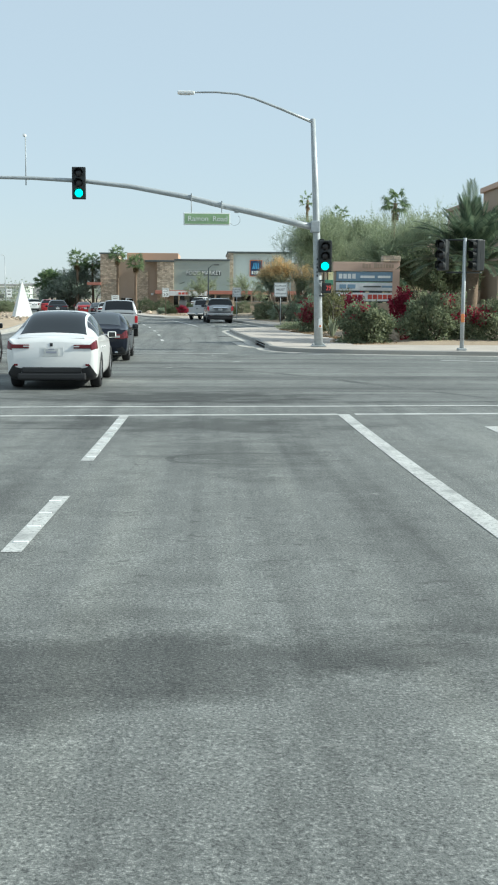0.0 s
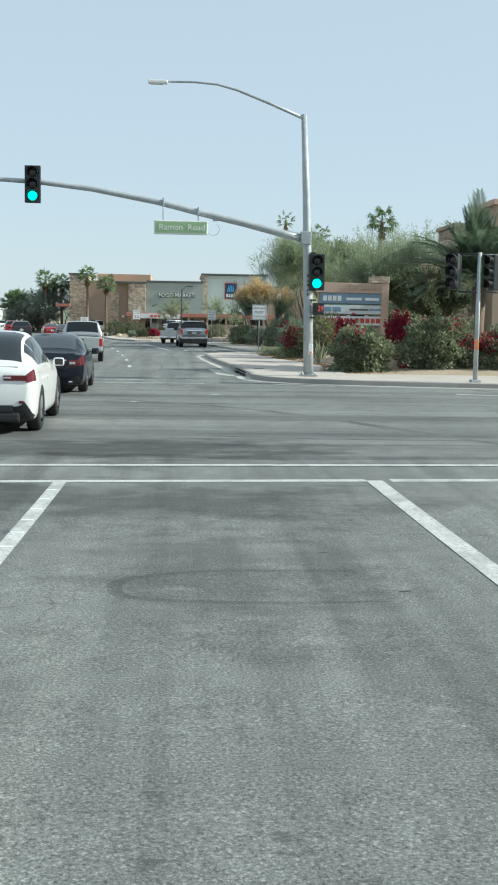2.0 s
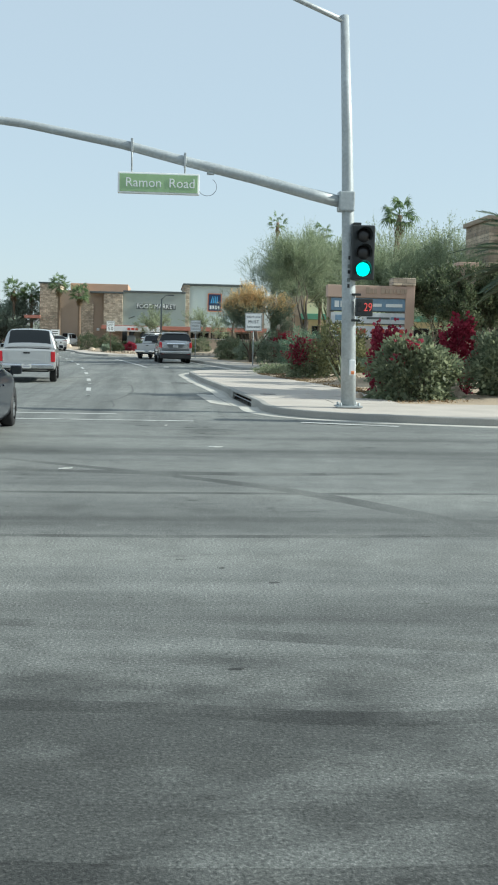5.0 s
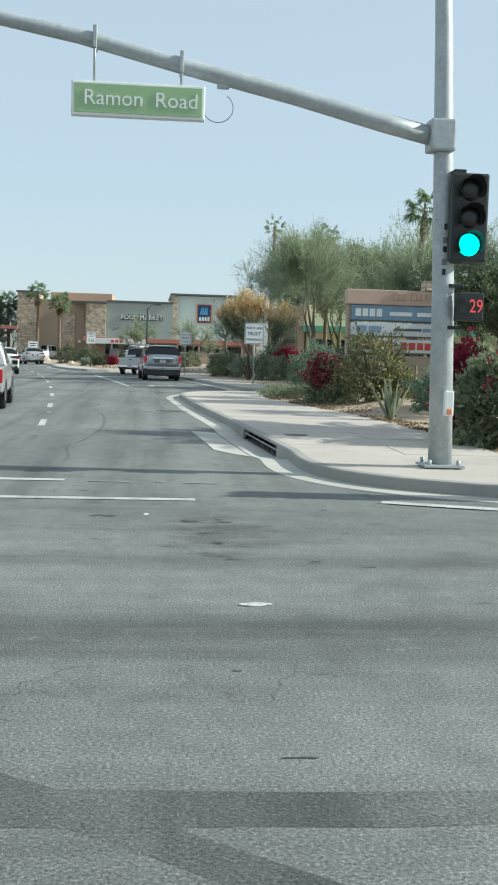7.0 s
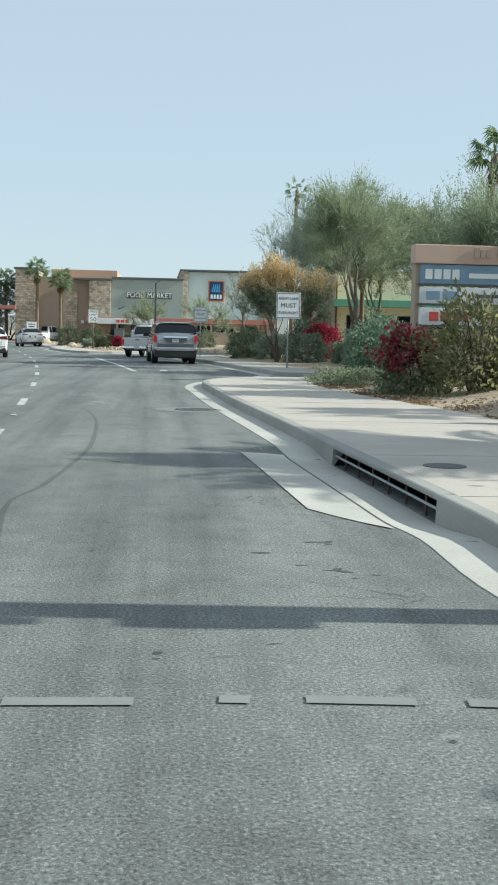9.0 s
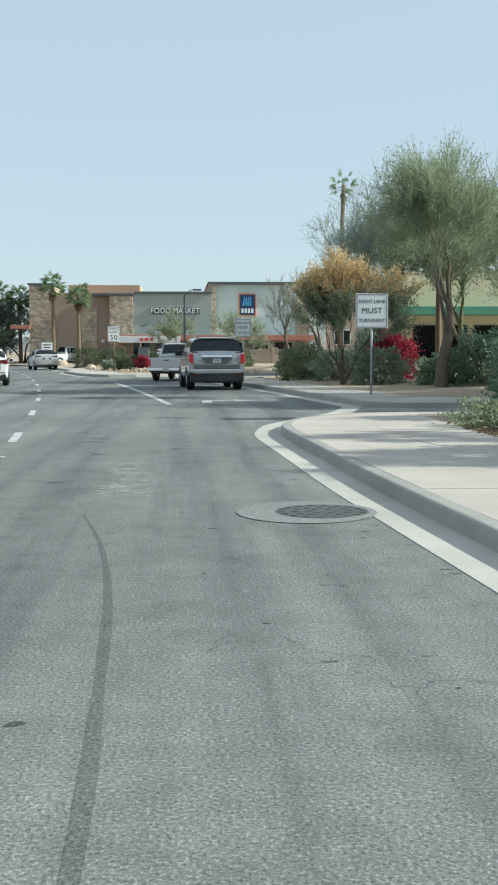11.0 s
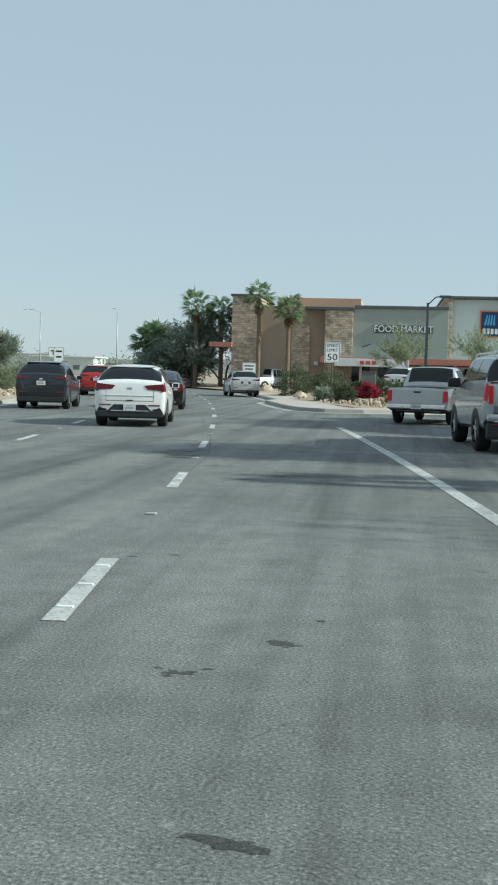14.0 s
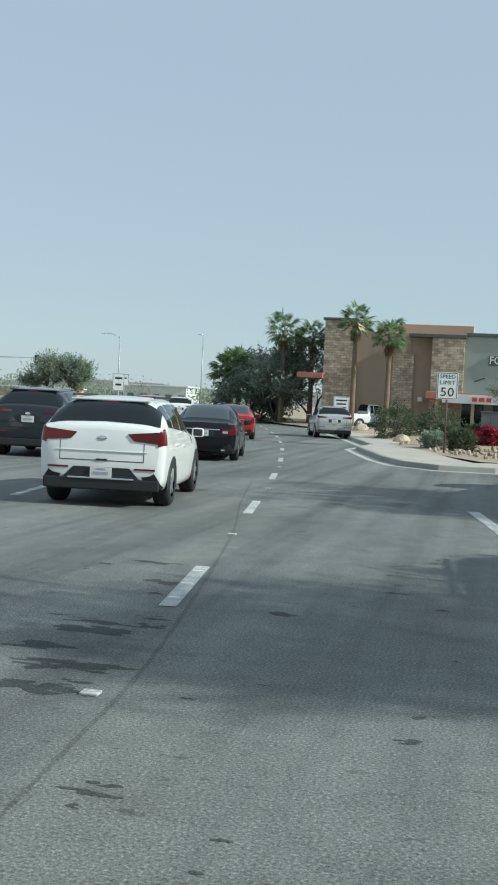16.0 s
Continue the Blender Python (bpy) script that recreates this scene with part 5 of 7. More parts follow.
def wheel(parent, x, y, r, w=0.22):
    bm = bmesh.new()
    sg = 1 if x > 0 else -1
    prof = [(r * 0.62, -w / 2), (r * 0.9, -w / 2), (r * 0.985, -w * 0.36), (r, -w * 0.15), (r, w * 0.15), (r * 0.985, w * 0.36), (r * 0.9, w / 2), (r * 0.62, w / 2)]
    n = 28
    rings = [[bm.verts.new((x + dx, y + rr * math.cos(2 * math.pi * k / n), r + rr * math.sin(2 * math.pi * k / n))) for k in range(n)] for rr, dx in prof]
    for a, b in zip(rings, rings[1:]):
        for k in range(n):
            bm.faces.new((a[k], a[(k + 1) % n], b[(k + 1) % n], b[k]))
    tyre = part("wheel", bm, M_TYRE, parent, "black tyre", smooth=True)
    bm = bmesh.new()
    bmesh.ops.create_cone(bm, cap_ends=True, segments=28, radius1=r * 0.63, radius2=r * 0.60, depth=w * 0.7, matrix=pose(x, y, r, 0, 90, 0))
    for k in range(5):
        a = 2 * math.pi * k / 5
        box(bm, (0, 0, 0), (0.03, 0.07, r * 0.5), 0.008, pose(x + sg * w * 0.42, y, r, math.degrees(a), 0, 0) @ Matrix.Translation((0, 0, r * 0.3)))
    part("rim", bm, M_RIM, tyre, "alloy rim")
    return tyre


def plate(parent, y, z, w=0.31, h=0.155):
    p = boxed("number_plate", (0, y, z), (w, 0.012, h), M_PLATE, parent, 0.004, "white number plate")
    bm = bmesh.new()
    box(bm, (0, y - 0.008, z - 0.005), (w * 0.7, 0.004, h * 0.26))
    box(bm, (0, y - 0.008, z + h * 0.36), (w * 0.4, 0.004, h * 0.12))
    part("bar", bm, M_PLATE_BAR, p)


def vehicle(name, m, label, category, paint, stations, rear_glass, side_glass, front_glass, wheel_r=0.35, axles=(0.8, 3.4), skirt=2.3, lower=None, mirror_s=7.4, glass_v=(5.25, 6.85), tyre_w=0.23):
    """The common body: skin, glass, lower trim, wheels with arches, mirrors, handles, headlights. The rear is at y = 0."""
    t = thing(name, m, label, category, "vehicles on the road")
    h = Hull(stations)
    n = len(stations) - 1
    L = stations[-1][0]
    w = max(r[4] for r in stations)
    part("body", h.body(), paint, t)
    if rear_glass:
        part("rear_window", h.whole(rear_glass[0], rear_glass[1], rear_glass[2], 0.006), M_GLASS_SLOPED if name == "sedan" else M_GLASS, t, "dark tinted rear window")
    part("windscreen", h.whole(front_glass[0], front_glass[1], 7.15, 0.006), M_GLASS, t)
    for side in (1, -1):
        for a, b in side_glass:
            part("side_window", h.skin(bmesh.new(), a, b, glass_v[0], glass_v[1], 0.006, 8, 5, side), M_GLASS, t)
        part("sill", h.skin(bmesh.new(), 1.5, n - 1.5, 1.0, skirt - 0.25, 0.006, 24, 4, side), M_TRIM, t)
        part("bumper_corner", h.skin(bmesh.new(), 0.02, 2.6, 1.0, skirt, 0.008, 10, 5, side), lower or M_TRIM, t)
        fb = h.at(mirror_s, 5.1)
        mir = boxed("mirror", (side * (abs(fb.x) + 0.13), fb.y, fb.z + 0.07), (0.28, 0.13, 0.21) if paint is P_SILVER else (0.2, 0.11, 0.15), paint if paint is not P_SILVER else M_TRIM, t, 0.045)
        boxed("mirror_glass", (side * (abs(fb.x) + 0.135), fb.y - 0.058, fb.z + 0.07), (0.15, 0.006, 0.11), M_GLASS, mir, 0.0)
        for y in axles:
            wheel(t, side * (w - tyre_w / 2), y, wheel_r, tyre_w)
            bm = bmesh.new()
            k = 22
            ring = []
            for i in range(k + 1):
                a = radians(-14 + 208 * i / k)
                for rr, dx in ((wheel_r * 0.8, 0.002), (wheel_r * 1.10, 0.006), (wheel_r * 1.19, -0.02)):
                    ring.append(bm.verts.new((side * (w + dx), y + rr * math.cos(a), wheel_r + rr * math.sin(a))))
            for i in range(k):
                for c in (0, 1):
                    q = (ring[3 * i + c], ring[3 * i + c + 1], ring[3 * i + 4 + c], ring[3 * i + 3 + c])
                    bm.faces.new(q if side < 0 else q[::-1])
            part("wheel_arch", bm, M_TRIM, t)
        for q in side_glass[-2:]:
            p = h.at(q[0] + 0.25, 4.35)
            boxed("door_handle", (side * (p.x + 0.005), p.y, p.z), (0.045, 0.2, 0.035), paint, t, 0.012)
        part("headlight", h.skin(bmesh.new(), n - 2.0, n - 0.6, 4.0, 5.1, 0.006, 5, 4, side), M_TAIL_CLEAR, t)
    z0 = stations[3][1]
    boxed("under_body", (0, L * 0.5, z0 + 0.03), (w * 1.5, L - 0.8, 0.12), M_TRIM, t, 0.03)
    return t, h, w


def lights(t, h, s1, v0, v1, inner=None, lit=False, clear=None):
    """Tail lights that wrap the corner, with an inner piece on the tailgate: (x0, x1, z0, z1, y)."""
    for side in (1, -1):
        q = part("tail_light", h.skin(bmesh.new(), 0.03, s1, v0, v1, 0.010, 8, 5, side), M_TAIL_LIT if lit else M_TAIL, t, "red tail light")
        if inner:
            x0, x1, z0, z1, y = inner
            boxed("inner_lens", (side * (x0 + x1) / 2, y, (z0 + z1) / 2), (x1 - x0, 0.03, z1 - z0), M_TAIL_LIT if lit else M_TAIL, q, 0.012)
        if clear:
            x0, x1, z0, z1, y = clear
            boxed("clear_lens", (side * (x0 + x1) / 2, y, (z0 + z1) / 2), (x1 - x0, 0.02, z1 - z0), M_TAIL_CLEAR, q, 0.008)


def prism(name, pts, y0, y1, material, parent, label=""):
    """A plate with the outline pts in x and z, between y0 and y1, its rim bevelled."""
    bm = bmesh.new()
    a = [bm.verts.new((x, y0, zz)) for x, zz in pts]
    b = [bm.verts.new((x, y1, zz)) for x, zz in pts]
    bm.faces.new(a)
    bm.faces.new(b[::-1])
    n = len(pts)
    for i in range(n):
        bm.faces.new((a[i], b[i], b[(i + 1) % n], a[(i + 1) % n]))
    bmesh.ops.recalc_face_normals(bm, faces=bm.faces[:])
    bmesh.ops.bevel(bm, geom=bm.edges[:], offset=0.008, segments=2, affect="EDGES")
    return part(name, bm, material, parent, label)


def on_lane(off, y, turn=0.0):
    p = on_road(off, y)
    return pose(p.x, p.y, p.z, 0, 0, lane_yaw(y) + turn)


P_SILVER = car_paint("silver_paint", (0.44, 0.45, 0.46), 0.5, 0.25)
M_RECESS = surface("dull_silver_recess", (0.15, 0.155, 0.16), 0.4, 0.5, local=True)
P_SILVER2 = car_paint("light_silver_paint", (0.50, 0.505, 0.50), 0.4, 0.3)
P_WHITE = car_paint("white_car_paint", (0.78, 0.78, 0.76))
P_BLACK = car_paint("black_car_paint", (0.008, 0.009, 0.011), coat=0.5)
P_NAVY = car_paint("dark_blue_paint", (0.008, 0.011, 0.020), coat=0.5)
P_GREY = car_paint("dark_grey_paint", (0.026, 0.030, 0.036), 0.2, coat=0.7)
P_RED = car_paint("red_car_paint", (0.34, 0.02, 0.022))


def big_suv(m):
    st = [(0.00, 0.60, 1.22, 1.30, 0.97, 0.90), (0.03, 0.54, 1.31, 1.37, 1.015, 0.93), (0.08, 0.50, 1.34, 1.41, 1.03, 0.92), (0.22, 0.46, 1.35, 1.82, 1.03, 0.825), (0.34, 0.44, 1.35, 1.905, 1.03, 0.80), (1.5, 0.42, 1.33, 1.935, 1.03, 0.79),
          (2.9, 0.40, 1.29, 1.92, 1.03, 0.80), (3.35, 0.38, 1.27, 1.75, 1.03, 0.78), (3.95, 0.36, 1.25, 1.36, 1.03, 0.82), (4.3, 0.36, 1.22, 1.27, 1.02, 0.85), (5.0, 0.38, 1.15, 1.18, 0.98, 0.8), (5.24, 0.46, 1.04, 1.06, 0.88, 0.7), (5.3, 0.56, 0.86, 0.89, 0.78, 0.6)]
    t, h, w = vehicle("suv", m, "large silver sport utility vehicle with red corner tail lights", "car", P_SILVER, st, (2.04, 3.16, 5.75), ((3.6, 4.9), (4.98, 5.6), (5.68, 6.9)), (6.4, 7.9), 0.41, (1.1, 4.2), 2.3, mirror_s=7.5, tyre_w=0.29)
    lights(t, h, 1.95, 3.8, 5.5, (0.87, 0.955, 0.97, 1.32, -0.006), True, (0.825, 0.865, 1.0, 1.27, -0.004))
    rows = ((0.935, 0.012), (0.99, -0.012), (1.08, -0.024), (1.19, -0.024), (1.27, -0.006), (1.345, 0.035), (1.37, 0.07))
    bow = (-0.82, -0.6, -0.3, 0.0, 0.3, 0.6, 0.82)
    raw("tailgate", [(x, dy + 0.03 * (x / 0.82) ** 2, zz) for zz, dy in rows for x in bow], [(7 * a + b, 7 * a + b + 1, 7 * a + b + 8, 7 * a + b + 7) for a in range(6) for b in range(6)], P_SILVER, t, "silver tailgate panel with a rounded shoulder", True)
    boxed("chrome_bar", (0, 0, 0), (1.12, 0.05, 0.085), M_CHROME, t, 0.016, "chrome strip over the plate", pose(0, -0.040, 1.235, -32, 0, 0))
    raw("plate_recess", [(-0.56, -0.030, 1.18), (0.56, -0.030, 1.18), (0.40, -0.030, 0.975), (-0.40, -0.030, 0.975)], [(0, 1, 2, 3)], M_RECESS, t)
    plate(t, -0.040, 1.075, 0.31, 0.15)
    boxed("tailgate_band", (0, -0.004, 0.865), (1.68, 0.03, 0.145), M_RECESS, t, 0.012, "dull lower tailgate band")
    boxed("tailgate_gap", (0, -0.012, 0.79), (1.72, 0.03, 0.022), M_TRIM, t, 0.006)
    boxed("bumper_step", (0, -0.040, 0.705), (1.97, 0.15, 0.15), P_SILVER, t, 0.055)
    boxed("bumper_skirt", (0, 0.01, 0.455), (1.96, 0.22, 0.33), M_TRIM, t, 0.06)
    for sg in (-1, 1):
        boxed("light_hook", (sg * 0.80, 0.045, 1.375), (0.24, 0.05, 0.03), M_TAIL, t, 0.01, "thin red light strip under the window")
    prism("diffuser", [(-0.62, 0.40), (0.62, 0.40), (0.46, 0.27), (-0.46, 0.27)], -0.02, 0.16, M_TRIM, t, "black lower valance")
    boxed("bumper_trim", (0, -0.105, 0.635), (1.7, 0.02, 0.025), M_CHROME, t, 0.006)
    boxed("tow_bar", (0, 0.10, 0.40), (0.9, 0.2, 0.12), M_TRIM, t, 0.03)
    boxed("rear_axle", (0, 1.1, 0.38), (1.5, 0.16, 0.16), M_TRIM, t, 0.05)
    for sg in (-1, 1):
        boxed("roof_rail", (sg * 0.74, 1.8, 1.965), (0.045, 2.4, 0.04), M_CHROME, t, 0.015)
        boxed("exhaust", (sg * 0.66, 0.02, 0.43), (0.15, 0.1, 0.06), M_CHROME, t, 0.02)
        boxed("reflector", (sg * 0.80, -0.105, 0.575), (0.18, 0.02, 0.03), M_TAIL, t, 0.006)
    boxed("spoiler", (0, 0.30, 1.895), (1.46, 0.34, 0.035), P_SILVER, t, 0.015)
    boxed("wiper", (0.1, 0.115, 1.47), (0.6, 0.02, 0.02), M_TRIM, t, 0.006)
    bm = bmesh.new()
    bmesh.ops.create_circle(bm, cap_ends=True, segments=16, radius=0.06, matrix=pose(0.62, 0.125, 1.53, 68, 0, 0))
    part("sticker", bm, M_SIGN_WHITE, t, "round white sticker")
    return t


def crossover(m, label, paint, k=1.0, name="crossover", low_plate=True, lower=M_TRIM, rails=True):
    """A compact crossover; k stretches its height."""
    z = lambda v: v * k
    st = [(0.00, z(0.46), z(1.02), z(1.08), 0.80, 0.70), (0.035, z(0.36), z(1.08), z(1.14), 0.865, 0.74), (0.10, z(0.29), z(1.11), z(1.18), 0.895, 0.75), (0.40, z(0.24), z(1.12), z(1.44), 0.905, 0.67), (0.70, z(0.22), z(1.09), z(1.535), 0.91, 0.64), (1.5, z(0.21), z(1.04), z(1.57), 0.91, 0.65),
          (2.3, z(0.20), z(0.99), z(1.535), 0.91, 0.64), (2.75, z(0.20), z(0.96), z(1.30), 0.91, 0.64), (3.25, z(0.20), z(0.96), z(1.04), 0.905, 0.70), (3.6, z(0.21), z(0.93), z(0.98), 0.895, 0.72), (4.1, z(0.24), z(0.85), z(0.88), 0.85, 0.66), (4.32, z(0.32), z(0.74), z(0.76), 0.74, 0.55), (4.38, z(0.42), z(0.62), z(0.64), 0.62, 0.45)]
    t, h, w = vehicle(name, m, label, "car", paint, st, (2.06, 3.35, 6.25), ((3.3, 4.3), (4.4, 5.2), (5.3, 6.5)), (6.35, 7.85), 0.35, (0.80, 3.50), 2.0, lower, 7.3, tyre_w=0.25)
    lights(t, h, 2.3, 4.2 if low_plate else 4.6, 5.3)
    wedge = ((0.36, 1.055), (0.82, 1.10), (0.84, 0.925), (0.45, 0.955)) if low_plate else ((0.38, 1.055), (0.83, 1.10), (0.84, 0.985), (0.42, 1.015))
    for sg in (-1, 1):
        prism("tail_light", [(sg * a, z(b)) for a, b in wedge], -0.012, 0.06, M_TAIL, t, "wedge of red tail light lens")
        boxed("seam", (sg * 0.60, 0.004, z(0.80)), (0.009, 0.012, z(0.26)), M_TRIM, t, 0.0)
    boxed("seam", (0, 0.002, z(0.665)), (1.21, 0.012, 0.010), M_TRIM, t, 0.0)
    boxed("latch", (0, -0.004, z(0.675)), (0.16, 0.02, 0.03), M_TRIM, t, 0.008)
    boxed("bumper_band", (0, 0.012, z(0.335)), (1.66, 0.06, z(0.16)), M_TRIM, t, 0.02)
    if low_plate:
        vs = [(-0.56, -0.006, z(0.40)), (0.56, -0.006, z(0.40)), (0.40, -0.006, z(0.57)), (-0.40, -0.006, z(0.57))]
        raw("plate_recess", vs, [(0, 1, 2, 3)], M_TRIM, t)
        plate(t, -0.022, z(0.49))
        boxed("bumper_strip", (0, -0.028, z(0.415)), (0.95, 0.02, 0.025), M_CHROME, t, 0.008)
    else:
        boxed("plate_recess", (0, 0.0, z(0.86)), (0.6, 0.02, 0.17), M_TRIM, t, 0.006)
        plate(t, -0.014, z(0.86))
    for sg in (-1, 1):
        boxed("reflector", (sg * 0.62, -0.004, z(0.56)), (0.30, 0.02, 0.028), M_TAIL, t, 0.008)
        if rails:
            boxed("roof_rail", (sg * 0.60, 1.5, z(1.585)), (0.035, 1.6, 0.035), M_CHROME if not low_plate else M_TRIM, t, 0.014)
    boxed("spoiler", (0, 0.60, z(1.525)), (1.16, 0.30, 0.03), paint, t, 0.012)
    bm = bmesh.new()
    bmesh.ops.create_uvsphere(bm, u_segments=14, v_segments=8, radius=1, matrix=pose(0, -0.002, z(0.985)) @ Matrix.Diagonal((0.07, 0.012, 0.035, 1)))
    part("badge", bm, M_CHROME, t, "plain oval badge")
    boxed("wiper", (0.0, 0.15, z(1.22)), (0.5, 0.02, 0.02), M_TRIM, t, 0.006)
    boxed("third_brake_light", (0, 0.455, z(1.50)), (0.25, 0.02, 0.02), M_TAIL, t, 0.006)
    boxed("crease", (0, -0.003, z(0.80)), (1.30, 0.02, 0.012), paint, t, 0.004)
    return t


def sedan(m, label, paint, name="sedan"):
    st = [(0.00, 0.42, 0.86, 0.90, 0.76, 0.66), (0.035, 0.32, 0.93, 0.97, 0.83, 0.72), (0.10, 0.24, 0.96, 1.00, 0.88, 0.74), (0.62, 0.19, 0.97, 1.02, 0.905, 0.74), (0.80, 0.18, 0.96, 1.07, 0.91, 0.68), (1.45, 0.18, 0.95, 1.40, 0.91, 0.59), (1.9, 0.18, 0.94, 1.455, 0.91, 0.60),
          (2.6, 0.18, 0.93, 1.43, 0.91, 0.60), (3.0, 0.18, 0.92, 1.24, 0.91, 0.60), (3.6, 0.18, 0.91, 0.97, 0.905, 0.68), (4.1, 0.20, 0.84, 0.88, 0.88, 0.7), (4.6, 0.25, 0.72, 0.75, 0.78, 0.6), (4.72, 0.38, 0.58, 0.60, 0.62, 0.45)]
    t, h, w = vehicle(name, m, label, "car", paint, st, (4.1, 5.15, 7.2), ((4.6, 5.0), (5.1, 6.0), (6.1, 7.4)), (7.3, 8.8), 0.325, (1.0, 3.75), 2.1, None, 8.3)
    lights(t, h, 2.2, 3.9, 5.0, (0.50, 0.78, 0.70, 0.85, -0.004), False, (0.52, 0.66, 0.74, 0.80, -0.018))
    boxed("chrome_bar", (0, -0.006, 0.835), (0.90, 0.02, 0.03), M_CHROME, t, 0.008)
    boxed("plate_recess", (0, 0.0, 0.735), (0.55, 0.02, 0.17), M_TRIM, t, 0.006)
    plate(t, -0.014, 0.735)
    boxed("boot_lip", (0, 0.11, 1.0), (1.3, 0.10, 0.025), paint, t, 0.010)
    boxed("exhaust", (0.55, 0.03, 0.30), (0.10, 0.1, 0.05), M_CHROME, t, 0.018)
    return t


def hatch_sedan(m):
    st = [(0.00, 0.46, 0.94, 0.98, 0.82, 0.70), (0.035, 0.34, 1.00, 1.04, 0.89, 0.75), (0.10, 0.25, 1.04, 1.09, 0.935, 0.78), (0.36, 0.20, 1.05, 1.14, 0.955, 0.74), (0.55, 0.19, 1.05, 1.22, 0.96, 0.70), (1.15, 0.18, 1.03, 1.50, 0.96, 0.62), (1.7, 0.18, 1.02, 1.60, 0.96, 0.62),
          (2.4, 0.18, 1.0, 1.60, 0.96, 0.62), (2.9, 0.18, 0.98, 1.42, 0.96, 0.62), (3.7, 0.18, 0.96, 1.02, 0.95, 0.70), (4.2, 0.20, 0.86, 0.90, 0.92, 0.7), (4.62, 0.25, 0.72, 0.75, 0.82, 0.6), (4.75, 0.38, 0.58, 0.60, 0.66, 0.45)]
    t, h, w = vehicle("electric_car", m, "white electric car with a long dark glass rear hatch", "car", P_WHITE, st, (3.5, 5.9, 7.15), ((4.5, 5.0), (5.1, 6.0), (6.1, 7.4)), (7.3, 8.8), 0.36, (0.95, 3.85), 2.2, None, 8.2)
    lights(t, h, 2.4, 4.25, 5.0, (0.46, 0.84, 0.87, 0.955, -0.004), False, (0.46, 0.58, 0.90, 0.93, -0.018))
    boxed("bumper_band", (0, -0.004, 0.42), (1.24, 0.03, 0.12), M_TRIM, t, 0.03)
    boxed("lower_bumper", (0, 0.055, 0.29), (1.42, 0.16, 0.15), M_TRIM, t, 0.04)
    plate(t, -0.010, 0.80)
    boxed("plate_recess", (0, 0.003, 0.80), (0.5, 0.012, 0.2), P_WHITE, t, 0.004)
    boxed("boot_lip", (0, 0.12, 1.085), (1.38, 0.12, 0.03), P_WHITE, t, 0.012)
    boxed("badge", (0, -0.004, 0.95), (0.06, 0.01, 0.07), M_TRIM, t, 0.003)
    for sg in (-1, 1):
        boxed("reflector", (sg * 0.74, 0.0, 0.53), (0.08, 0.02, 0.045), M_TAIL, t, 0.006)
    return t


def pickup(m, label, paint, name="pickup_truck", k=1.0):
    """A pickup: cab ahead, bed behind with tailgate and step bumper."""
    st = [(0.00, 0.56, 1.06, 1.09, 0.90, 0.84), (0.02, 0.50, 1.09, 1.115, 0.93, 0.86), (0.08, 0.42, 1.09, 1.12, 0.945, 0.87), (0.6, 0.38, 1.09, 1.12, 0.955, 0.87), (1.80, 0.36, 1.09, 1.12, 0.955, 0.87), (1.88, 0.36, 1.10, 1.20, 0.955, 0.80), (2.02, 0.36, 1.10, 1.70 * k, 0.955, 0.72), (2.3, 0.36, 1.10, 1.78 * k, 0.955, 0.72),
          (3.0, 0.36, 1.10, 1.78 * k, 0.955, 0.72), (3.4, 0.36, 1.10, 1.62 * k, 0.955, 0.71), (3.95, 0.36, 1.10, 1.18, 0.95, 0.76), (4.5, 0.38, 1.06, 1.10, 0.94, 0.78), (5.05, 0.42, 0.98, 1.0, 0.88, 0.7), (5.2, 0.52, 0.80, 0.82, 0.78, 0.6)]
    t, h, w = vehicle(name, m, label, "truck", paint, st, (5.25, 6.25, 7.3), ((6.6, 7.2), (7.3, 8.6)), (8.5, 9.85), 0.375, (1.15, 4.2), 2.0, None, 9.3)
    boxed("tailgate", (0, -0.012, 0.87), (1.56, 0.04, 0.42), paint, t, 0.012)
    boxed("tailgate_panel", (0, -0.036, 0.86), (1.24, 0.012, 0.26), paint, t, 0.004)
    boxed("handle", (0, -0.042, 1.0), (0.22, 0.02, 0.055), M_TRIM, t, 0.01)
    boxed("bed_cover", (0, 0.95, 1.148), (1.46, 1.6, 0.02), M_TRIM, t, 0.004, "dark bed liner")
    boxed("step_bumper", (0, -0.09, 0.56), (1.82, 0.18, 0.15), M_CHROME, t, 0.035, "chrome step bumper")
    boxed("bumper_gap", (0, 0.02, 0.50), (1.5, 0.1, 0.12), M_TRIM, t, 0.02)
    for sg in (-1, 1):
        boxed("tail_light", (sg * 0.865, 0.0, 0.88), (0.14, 0.07, 0.34), M_TAIL_LIT, t, 0.02, "red tail light")
    plate(t, -0.19, 0.56)
    return t


big_suv(on_lane(6.65, 90.0, -3.0))
crossover(on_lane(-1.88, 95.8), "white compact crossover with red wrap tail lights and black lower bumper", P_WHITE)
sedan(on_lane(-1.85, 109.0), "glossy black four-door sedan with chrome boot strip", P_BLACK)
crossover(on_lane(-5.95, 106.0), "dark grey sport utility vehicle with red tail lights", P_GREY, 1.07, "suv", False)
crossover(on_lane(3.2, 136.0, 3), "silver rounded crossover driving near the shops", P_SILVER2, 1.02, "crossover", False, P_SILVER2, False)
pickup(pose(-1.0, 102.6, 0, 0, 0, -14), "silver pickup truck with chrome step bumper entering the turn lane", P_SILVER2)
hatch_sedan(pose(-3.25, 25.7, 0, 0, 0, 1.0))
sedan(pose(-3.3, 35.9, 0, 0, 0, 1.5), "dark blue four-door sedan in the crossing", P_NAVY)
